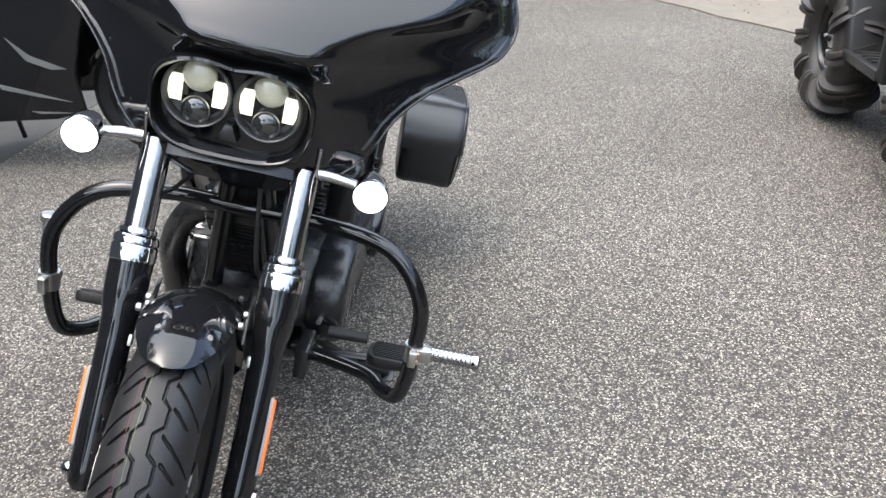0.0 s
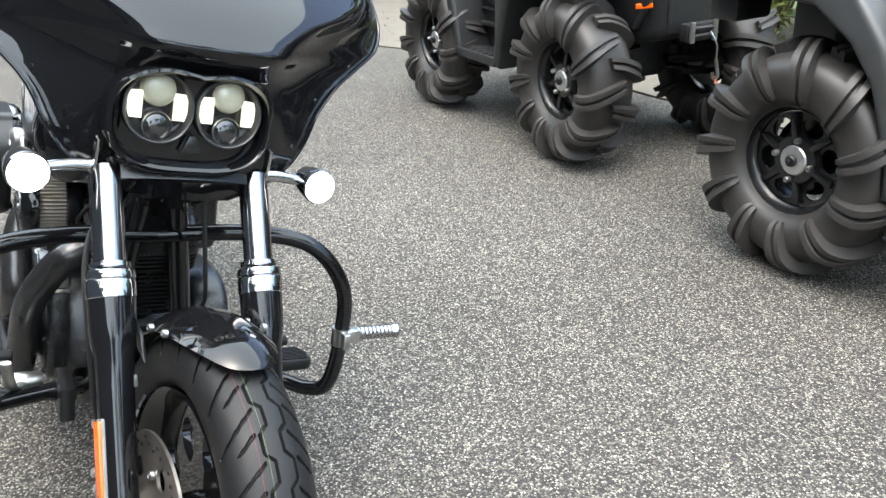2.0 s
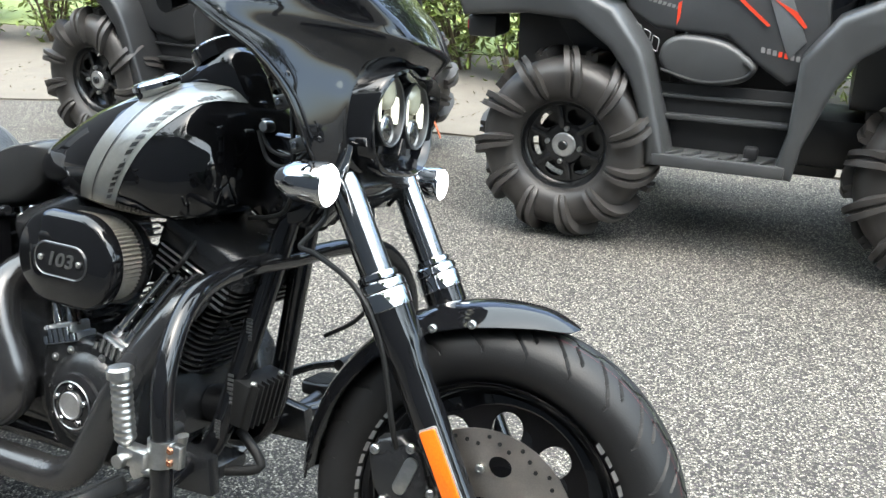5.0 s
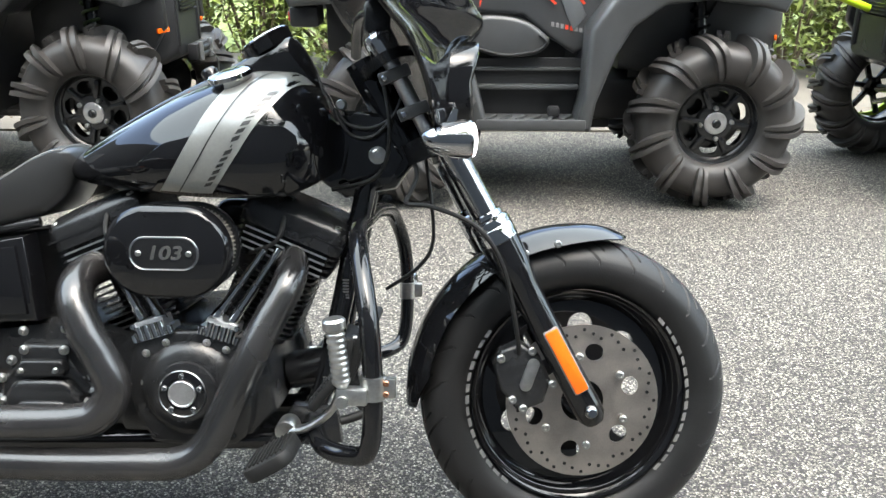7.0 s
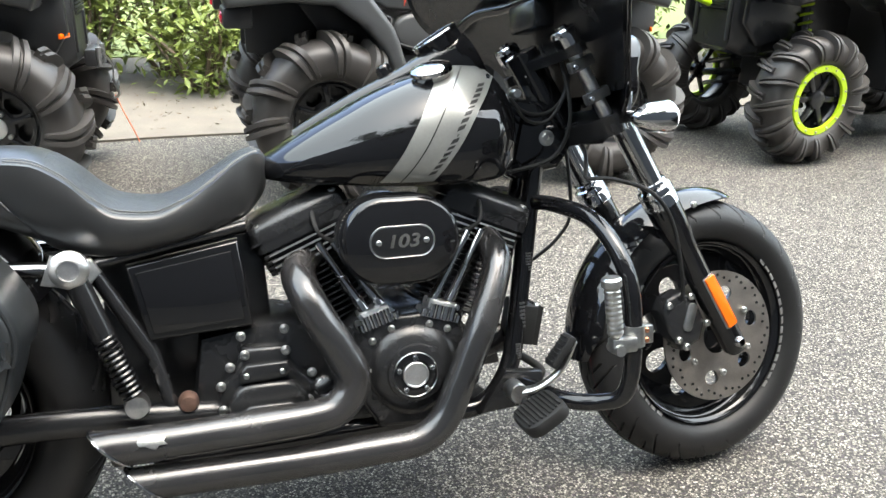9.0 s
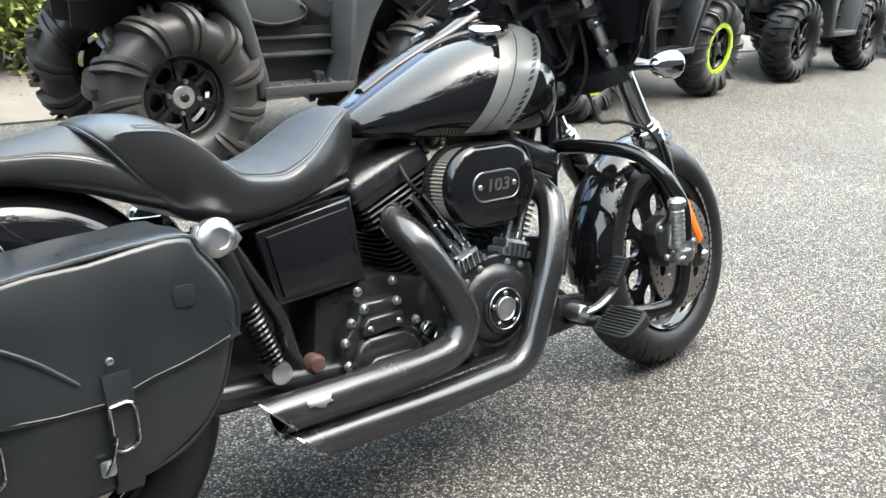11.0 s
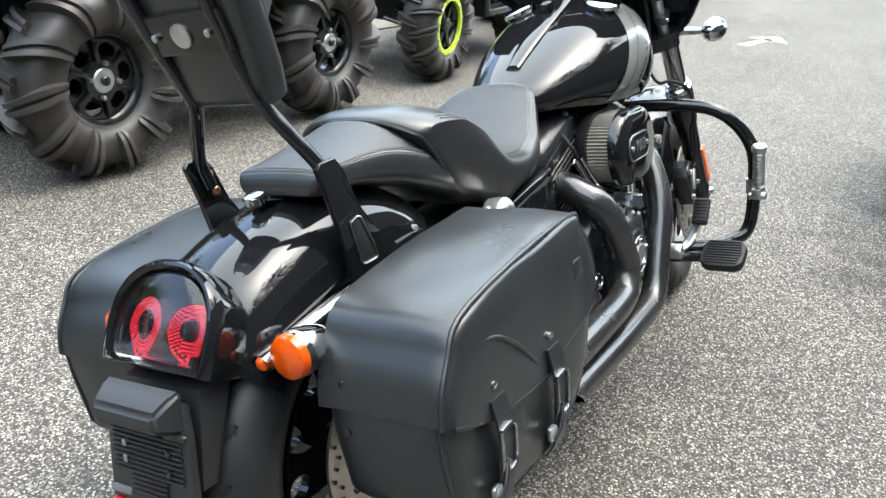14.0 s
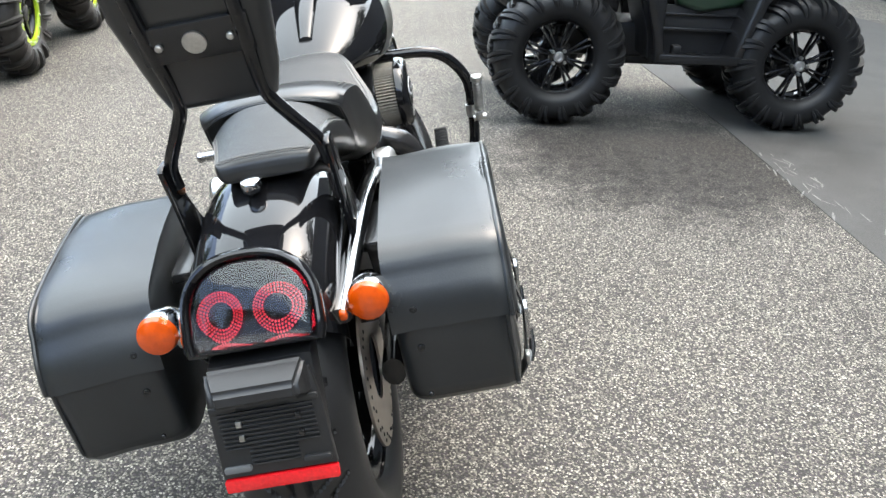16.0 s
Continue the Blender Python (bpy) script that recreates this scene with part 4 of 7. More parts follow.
# foot controls
for s in (-1, 1):
    rings = []
    m = Matrix.Translation((1.041, 0.337 * s, 0.296)) @ Matrix.Rotation(radians(-30 if s < 0 else -6), 4, "Y")
    o = [(x * 1.0, y) for x, y in round_rect(0.088, 0.105, 0.026)]
    fp = part("foot_peg", moved(slab([(x, z) for x, z in o], 0.026, Matrix.Rotation(radians(90), 4, "X"), 0.006), m), BLACK_RUBBER, bike, "ribbed black rubber foot peg")
    for k in range(9):
        part("peg_rib", moved(box((0.0035, 0.092 - 0.004 * abs(k - 4), 0.004), at(-0.034 + 0.0085 * k, 0, 0.0145), 0.001), m), BLACK_RUBBER, fp)
    part("peg_mount", tube([(1.06, 0.12 * s, 0.272), (1.055, 0.285 * s, 0.286)], 0.014, 14), SATIN, bike)
    part("control_bracket", slab([(0.98, 0.24), (1.13, 0.25), (1.12, 0.315), (1.04, 0.325)], 0.03, Matrix.Translation((0, 0.145 * s, 0)), 0.005), SATIN, bike)
lever = part("brake_pedal", tube(spline([(1.040, -0.215, 0.299), (1.070, -0.232, 0.306), (1.100, -0.243, 0.324), (1.128, -0.248, 0.352), (1.148, -0.256, 0.400)], 6), lambda t: 0.0150 - 0.004 * t, 14, flat=0.55), STEEL, bike, "bright alloy brake pedal")
pad = part("pedal_pad", slab(round_rect(0.018, 0.072, 0.007), 0.040, at(1.116, -0.262, 0.386, 0, 38, 0), 0.005), BLACK_RUBBER, lever, "black rubber pedal pad")
for k in (-0.027, -0.018, -0.009, 0.0, 0.009, 0.018, 0.027):
    part("pad_rib", box((0.004, 0.034, 0.003), at(1.116 - 0.010 * math.cos(radians(38)) + k * math.sin(radians(38)), -0.262, 0.386 + 0.010 * math.sin(radians(38)) + k * math.cos(radians(38)), 0, 38, 0), 0.001), BLACK_RUBBER, pad)
part("pedal_pivot", disc_y([(0, 0.03), (0.018, 0.03), (0.020, 0.026), (0.020, -0.012), (0.015, -0.022), (0, -0.022)], Vector((1.040, -0.205, 0.300)), 20), STEEL, lever)
shifter = part("gear_lever", tube(spline([(1.04, 0.18, 0.36), (1.09, 0.20, 0.385), (1.15, 0.22, 0.40)], 6), 0.008, 10), SATIN, bike)
part("gear_peg", tube([(1.15, 0.20, 0.40), (1.15, 0.285, 0.402)], 0.0125, 14), BLACK_RUBBER, shifter, "black rubber gear peg")
part("shift_rod", tube([(1.03, 0.16, 0.34), (0.60, 0.185, 0.36)], 0.006, 8), STEEL, shifter)
stand = part("side_stand", tube(spline([(0.92, 0.13, 0.235), (0.86, 0.22, 0.15), (0.80, 0.33, 0.085)], 6), 0.012, 12), SATIN, bike, "black side stand folded out")
part("stand_foot", slab(round_rect(0.07, 0.035, 0.01), 0.008, at(0.80, 0.335, 0.078, 103, 0, 0), 0.002), SATIN, stand)

# seat
PILLION = [  # x, half width, middle height, seam height, bottom
    (-0.118, 0.066, 0.752, 0.750, 0.737), (-0.114, 0.073, 0.764, 0.761, 0.734), (-0.104, 0.078, 0.771, 0.766, 0.732), (-0.08, 0.082, 0.777, 0.768, 0.731), (-0.03, 0.090, 0.787, 0.769, 0.729),
    (0.03, 0.101, 0.797, 0.767, 0.716), (0.087, 0.113, 0.804, 0.758, 0.698), (0.13, 0.122, 0.808, 0.745, 0.672), (0.158, 0.126, 0.808, 0.733, 0.650)]
RIDER = [
    (0.152, 0.122, 0.802, 0.770, 0.652), (0.158, 0.128, 0.812, 0.780, 0.642), (0.19, 0.139, 0.822, 0.792, 0.632), (0.225, 0.149, 0.818, 0.788, 0.626), (0.262, 0.156, 0.786, 0.758, 0.622), (0.292, 0.160, 0.745, 0.720, 0.620), (0.33, 0.162, 0.720, 0.694, 0.620),
    (0.39, 0.160, 0.712, 0.688, 0.628), (0.45, 0.150, 0.730, 0.709, 0.640), (0.50, 0.128, 0.758, 0.740, 0.652), (0.55, 0.102, 0.788, 0.775, 0.668), (0.58, 0.080, 0.796, 0.786, 0.695), (0.595, 0.062, 0.791, 0.782, 0.715), (0.602, 0.042, 0.780, 0.772, 0.735)]


def seat_mid(x):
    """The pillion pad sits a little askew on the mudguard."""
    return -0.020 * min(1.0, max(0.0, (0.16 - x) / 0.25))


def slant(x, z, lead):
    """The joint between the two pads leans back as it rises."""
    f = (x - 0.0) / 0.155 if lead else (0.37 - x) / 0.215
    return x + 0.77 * (0.72 - z) * min(1.0, max(0.0, f)) ** 1.5


def seat_top(table, x, t):
    """A point across the top skin, t from -1 (right seam) to 1 (left seam)."""
    w, zm, ze, zb = curve_table(table, x)
    z = ze + (zm - ze) * (1 - abs(t) ** 2.6)
    return Vector((slant(x, z, table is PILLION), w * t + seat_mid(x), z))


def seat_ring(table, x):
    w, zm, ze, zb = curve_table(table, x)
    ring = [seat_top(table, x, -1 + 2 * k / 24) for k in range(25)]
    side = [(1.012, 0.06), (1.035, 0.25), (1.03, 0.5), (0.98, 0.78), (0.90, 0.95), (0.78, 1.0)]
    low = [(w * q, ze + (zb - ze) * d) for q, d in side]
    lead = table is PILLION
    ring += [Vector((slant(x, z, lead), y + seat_mid(x), z)) for y, z in low]
    ring += [Vector((slant(x, z, lead), -y + seat_mid(x), z)) for y, z in reversed(low)]
    return ring


seat = part("rider_seat", loft([seat_ring(RIDER, 0.152 + (0.602 - 0.152) * (1 - (1 - (i / 64) ** 1.25) ** 1.3)) for i in range(65)]), VINYL, bike, "scooped black rider seat", 50)
pillion = part("pillion_seat", loft([seat_ring(PILLION, -0.118 + 0.276 * (i / 40) ** 1.7) for i in range(41)]), VINYL, bike, "black pillion seat pad", 45)


def on_top(table, x, t, up):
    return seat_top(table, x, t) + Vector((0, 0, up))


def inset(name, table, x0, x1, edge, owner, label):
    """The woven-look panel let into a pad's top, inside the stitching."""
    rows = []
    for i in range(41):
        x = x0 + (x1 - x0) * i / 40
        rows.append([on_top(table, x, edge * (-1 + 2 * k / 20), 0.0016) for k in range(21)])
    return part(name, loft(rows, False, False), WEAVE, owner, label, 50)


inset("woven_panel", RIDER, 0.245, 0.575, 0.86, seat, "woven-look black seat panel")
inset("woven_panel", PILLION, -0.104, 0.125, 0.93, pillion, "woven-look black pillion panel")
for table, owner, x0, x1, edges in ((RIDER, seat, 0.20, 0.584, (0.87, 0.93)), (PILLION, pillion, -0.106, 0.140, (0.95, 1.0))):
    for e in edges:
        for s in (-1, 1):
            part("stitching", tube([on_top(table, x0 + (x1 - x0) * i / 60, e * s, 0.0014) for i in range(61)], 0.0008, 5), THREAD, owner, "fine pale double stitching")
for dx in (0.0, 0.006):
    part("stitching", tube([on_top(PILLION, -0.107 + dx, 0.96 * (-1 + 2 * i / 24), 0.0014) for i in range(25)], 0.0008, 5), THREAD, pillion)
    part("stitching", tube([on_top(RIDER, 0.583 - dx, 0.9 * (-1 + 2 * i / 24), 0.0014) for i in range(25)], 0.0008, 5), THREAD, seat)
rim_ = seat_ring(RIDER, 0.154)
part("seat_piping", tube([q + Vector((-0.001, 0, 0.001)) for q in rim_[34:] + rim_[:28]], 0.0035, 6), VINYL, seat)

# rear mudguard with its tail
rows = []
FEND = [(0.20, 0.56), (0.17, 0.635), (0.11, 0.69), (0.03, 0.722), (-0.06, 0.730), (-0.14, 0.716), (-0.22, 0.690), (-0.285, 0.655), (-0.318, 0.612), (-0.335, 0.57)]
for p in spline([(x, 0, z) for x, z in FEND], 6):
    row = []
    for k in range(21):
        t = -1 + 2 * k / 20
        d = Vector((p.x - REAR.x, 0, p.z - REAR.z)).normalized()
        ang = abs(t) * math.pi / 2
        drop = 0.105 * (1 - max(0.0, math.cos(ang)) ** 0.72)
        yy = math.copysign(0.114 * math.sin(ang) ** 0.80, t)
        row.append((p.x - d.x * drop, yy, p.z - d.z * drop))
    rows.append(row)
guard_r = part("rear_mudguard", shell(rows, 0.004), GLOSS, bike, "gloss black rear mudguard", 50)
tab = part("seat_tab", slab(round_rect(0.07, 0.03, 0.012), 0.005, at(-0.125, 0, 0.731, 90, 12, 0), 0.001), CHROME, guard_r, "chrome seat tab")
part("seat_knob", lathe([(0.016, 0), (0.017, 0.010), (0.015, 0.016), (0.008, 0.018), (0, 0.018)], at(-0.14, 0, 0.728, 0, -12, 0), 24), CHROME, tab, "chrome seat knob")

# tail lamp
TL = Matrix.Translation((-0.336, -0.005, 0.610)) @ Matrix.Rotation(radians(29), 4, "Y") @ Matrix.Rotation(radians(-90), 4, "Z")


def dee(w, h, n=40):
    """A rounded arch outline, flat below."""
    out = [(w * math.copysign(abs(math.cos(math.pi * i / n)) ** 0.86, math.cos(math.pi * i / n)), h * math.sin(math.pi * i / n) ** 0.86) for i in range(n + 1)]
    return out + [(-w * 1.0, -h * 0.36), (-w * 0.95, -h * 0.53), (w * 0.95, -h * 0.53), (w * 1.0, -h * 0.36)]


def stack(layers):
    return moved(loft([[(x, -d, z) for x, z in dee(w * 0.915, h)] for d, w, h in layers]), TL)


tail = part("tail_lamp", stack([(-0.055, 0.100, 0.080), (0.000, 0.110, 0.093), (0.014, 0.110, 0.093), (0.020, 0.106, 0.089), (0.021, 0.102, 0.085), (0.016, 0.097, 0.080), (0.004, 0.096, 0.079), (-0.034, 0.090, 0.073)]), GLOSS, bike, "arched tail lamp with a smoked lens")
lens = part("tail_lens", stack([(0.006, 0.095, 0.078), (0.014, 0.092, 0.075), (0.020, 0.080, 0.064), (0.0235, 0.060, 0.047), (0.0255, 0.038, 0.030), (0.0262, 0.012, 0.010)]), SMOKED_CLEAR, tail, "smoked tail lamp lens")
lens.visible_shadow = False
for s in (-1, 1):
    m = TL @ Matrix.Translation((0.039 * s - 0.007, 0.0127, 0.006)) @ Matrix.Rotation(radians(9 * s), 4, "Z") @ Matrix.Rotation(radians(90), 4, "X")
    grains = []
    for r, cnt in ((0.0195, 28), (0.0235, 34), (0.0275, 40), (0.0310, 46)):
        for k in range(cnt):
            a = 2 * math.pi * (k + 0.5 * (cnt % 4 == 2)) / cnt
            grains.append(lathe([(0.0016, 0.0), (0.0012, 0.0012), (0, 0.0015)], m @ Matrix.Translation((r * math.cos(a), r * math.sin(a), 0.0)), 6))
    part("lamp_ring", join(*grains), RED_DOTS, tail, "red speckled ring-shaped lamp element")

# number plate holder
PL = Matrix.Translation((-0.395, 0.0, 0.455)) @ Matrix.Rotation(radians(8), 4, "Y") @ Matrix.Rotation(radians(-90), 4, "Z")
holder = part("plate_holder", moved(slab([(-0.074, 0.088), (0.074, 0.088), (0.080, 0.045), (0.083, -0.062), (-0.083, -0.062), (-0.080, 0.045)], 0.012, None, 0.003), PL), PLASTIC, bike, "empty black plate holder")
hood = loft([[(x, -d, z) for x, z in ((-w, z0), (w, z0), (w, z1), (-w, z1))] for d, w, z0, z1 in ((0.0, 0.072, 0.050, 0.106), (0.012, 0.071, 0.050, 0.104), (0.040, 0.060, 0.058, 0.082))])
bmesh.ops.bevel(hood, geom=hood.edges[:], offset=0.006, segments=3, affect="EDGES")
part("plate_lamp", moved(hood, PL), PLASTIC, holder, "rounded black plate lamp hood")
for k in range(13):
    ww = 0.078 if k < 9 else 0.045
    part("holder_rib", moved(box((ww * 2 - 0.02, 0.004, 0.0035), at(0, -0.008, 0.038 - 0.0068 * k), 0.001), PL), PLASTIC, holder)
for sx in (-1, 1):
    for zz in (0.046, -0.048):
        part("holder_slot", moved(slab(round_rect(0.040, 0.010, 0.004), 0.008, at(0.058 * sx, -0.007, zz), 0.0015), PL), GREY_PAINT if sx < 0 and zz < 0 else PLASTIC, holder)
for p in ((-0.04, 0.022), (-0.04, 0.0), (0.045, 0.022), (0.045, -0.005)):
    part("holder_bolt", moved(box((0.008, 0.006, 0.010), at(p[0], -0.010, p[1]), 0.0015), PL), STEEL if p[0] < 0 else SATIN, holder)
part("rear_reflector", moved(slab(round_rect(0.166, 0.020, 0.004), 0.012, at(0, -0.003, -0.074), 0.002), PL), RED, holder, "red reflector strip")
part("plate_bracket", slab([(-0.30, 0.56), (-0.36, 0.55), (-0.385, 0.42), (-0.36, 0.42)], 0.15, None, 0.004), PLASTIC, bike)

# rear struts, indicators
for s in (-1, 1):
    part("strut", tube(fillet([(0.27, 0.150 * s, 0.605), (0.10, 0.138 * s, 0.615), (-0.12, 0.128 * s, 0.598), (-0.29, 0.114 * s, 0.560)], 0.1), 0.018, 14, flat=0.8), HARD_CHROME, bike, "chrome mudguard strut")
    part("indicator_stem", tube(fillet([(-0.20, 0.13 * s, 0.575), (-0.235, 0.15 * s, 0.57), (-0.25, 0.165 * s, 0.572)], 0.02), 0.009, 12), CHROME, bike)
    m = Matrix.Translation((-0.282 if s > 0 else -0.268, 0.157 * s, 0.580 if s > 0 else 0.572)) @ Matrix.Rotation(radians(-90), 4, "Y")
    ind = part("rear_indicator", lathe([(0, -0.070), (0.009, -0.067), (0.019, -0.054), (0.027, -0.033), (0.0315, -0.010), (0.032, 0.004), (0.030, 0.008)], m, 32), CHROME, bike, "chrome bullet rear indicator")
    part("amber_lens", lathe([(0.031, 0.002), (0.031, 0.010), (0.028, 0.017), (0.018, 0.022), (0.008, 0.024), (0, 0.024)], m, 32), AMBER, ind, "orange indicator lens")
    part("strut_marker", slab(round_rect(0.034, 0.020, 0.009), 0.012, at(-0.282, 0.119 * s, 0.565, 0, -14, 0), 0.004), AMBER, bike, "small orange side marker")

# passenger backrest
for s in (-1, 1):
    bar = spline([(-0.112, 0.122 * s, 0.745), (-0.128, 0.117 * s, 0.785), (-0.146, 0.089 * s, 0.832), (-0.160, 0.066 * s, 0.873), (-0.178, 0.063 * s, 0.912), (-0.206, 0.066 * s, 0.968), (-0.245, 0.068 * s, 1.06), (-0.262, 0.066 * s, 1.10)], 8)
    part("backrest_bar", tube(bar, 0.0105, 14), GLOSS, bike, "black backrest upright")
    plate = [(-0.150, 0.781), (-0.143, 0.788), (-0.112, 0.790), (-0.098, 0.773), (-0.076, 0.717), (-0.040, 0.668), (0.008, 0.628), (0.055, 0.606), (-0.02, 0.598), (-0.108, 0.612), (-0.118, 0.66), (-0.130, 0.715)]
    br = part("backrest_bracket", slab(plate, 0.010, Matrix.Translation((0, 0.130 * s, 0)), 0.002), GLOSS, bike, "black backrest side plate")
    part("bracket_slot", tube(fillet([(-0.104, 0.1365 * s, 0.696), (-0.081, 0.1365 * s, 0.703), (-0.050, 0.1365 * s, 0.632), (-0.089, 0.1365 * s, 0.630), (-0.104, 0.1365 * s, 0.696)], 0.010), 0.0020, 6), TRIM, br, "bright rim of the slot")
    part("slot_recess", slab([(-0.100, 0.694), (-0.083, 0.699), (-0.055, 0.635), (-0.087, 0.634)], 0.003, Matrix.Translation((0, 0.1352 * s, 0)), 0.001), BLACK_RUBBER, br)
    for zz in (0.763, 0.736):
        part("bracket_bolt", bolt((-0.112 + 0.3 * (0.763 - zz), 0.124 * s, zz), (0, -s, 0), 0.008, 0.006), COPPER, br)
PADM = Matrix.Translation((-0.188, 0, 1.005)) @ Matrix.Rotation(radians(-21), 4, "Y") @ Matrix.Rotation(radians(90), 4, "Z")
pad = part("backrest_pad", moved(slab([(-0.080, -0.138), (0.080, -0.138), (0.092, -0.10), (0.112, 0.02), (0.105, 0.13), (-0.105, 0.13), (-0.112, 0.02), (-0.092, -0.10)], 0.055, None, 0.018, 3), PADM), VINYL, bike, "black padded backrest")
part("pad_back", moved(slab([(-0.078, -0.050), (0.078, -0.050), (0.080, 0.006), (-0.080, 0.006)], 0.012, Matrix.Translation((0, 0.031, 0)), 0.003), PADM), SATIN, pad, "black metal back plate")
for x, r in ((0.0, 0.0165), (-0.050, 0.0055), (0.050, 0.0055)):
    part("pad_medallion" if x == 0 else "pad_bolt", moved(lathe([(r, -0.002), (r, 0.003), (r * 0.8, 0.004), (0, 0.004)], Matrix.Translation((x, 0.038, -0.022)) @ Matrix.Rotation(radians(-90), 4, "X"), 24), PADM), STEEL, pad, "round silver medallion" if x == 0 else "")


# ---------------------------------------------------------------- engine
engine = part("crankcase", join(slab([(0.70, 0.25), (0.95, 0.245), (1.00, 0.30), (0.985, 0.40), (0.93, 0.475), (0.76, 0.475), (0.69, 0.42), (0.67, 0.32)], 0.26, None, 0.02),
              slab([(0.42, 0.26), (0.70, 0.25), (0.72, 0.44), (0.60, 0.47), (0.45, 0.45)], 0.22, None, 0.02)), WRINKLE, bike, "black wrinkle-finish crankcase")
# cam cover with its round timer badge
cam_o = [(0.775, 0.245), (0.93, 0.245), (0.965, 0.33), (0.955, 0.415), (0.925, 0.462), (0.775, 0.462), (0.738, 0.42), (0.735, 0.32)]
cam_cover = part("cam_cover", slab([(p.x, p.z) for p in spline([(x, 0, z) for x, z in cam_o + cam_o[:1]], 4)[:-1]], 0.05, Matrix.Translation((0, -0.142, 0)), 0.012, 3), WRINKLE, engine, "black cam cover")
part("cam_dome", disc_y([(0.095, 0.0), (0.088, 0.012), (0.072, 0.022), (0.058, 0.026), (0.056, 0.032), (0.050, 0.034), (0.0, 0.034)], Vector((0.847, -0.160, 0.355)), 48), WRINKLE, engine)
badge = part("timer_cover", disc_y([(0.044, 0.0), (0.044, 0.004), (0.042, 0.005), (0.030, 0.005), (0.029, 0.0035), (0.0, 0.0035)], Vector((0.843, -0.192, 0.354)), 48), GLOSS, engine, "round black timer cover")
part("timer_rim", disc_y([(0.0435, 0.003), (0.0448, 0.005), (0.0435, 0.0065), (0.0422, 0.005)], Vector((0.843, -0.192, 0.354)), 48), TRIM, badge, "thin bright rim")
part("timer_badge", disc_y([(0.0255, 0.0), (0.0255, 0.0085), (0.0245, 0.0095), (0.0225, 0.0095), (0.0215, 0.0082), (0.0, 0.0082)], Vector((0.843, -0.192, 0.354)), 40), ALU, badge, "brushed round badge")
for i in range(5):
    a = radians(90 + 72 * i)
    part("timer_bolt", bolt((0.843 + 0.0345 * math.cos(a), -0.197, 0.354 + 0.0345 * math.sin(a)), (0, -1, 0), 0.0058, 0.006), CHROME, badge)
for x, z in ((0.768, 0.421), (0.806, 0.442), (0.882, 0.443), (0.918, 0.430), (0.763, 0.365), (0.767, 0.312), (0.777, 0.262), (0.925, 0.262), (0.934, 0.34)):
    part("cam_bolt", join(bolt((x, -0.167, z), (0, -1, 0), 0.0050, 0.006), lathe([(0.0075, -0.002), (0.0075, 0.003), (0.0055, 0.004)], Matrix.Translation((x, -0.166, z)) @ Matrix.Rotation(radians(90), 4, "X"), 14)), SATIN if z < 0.36 else STEEL, engine)

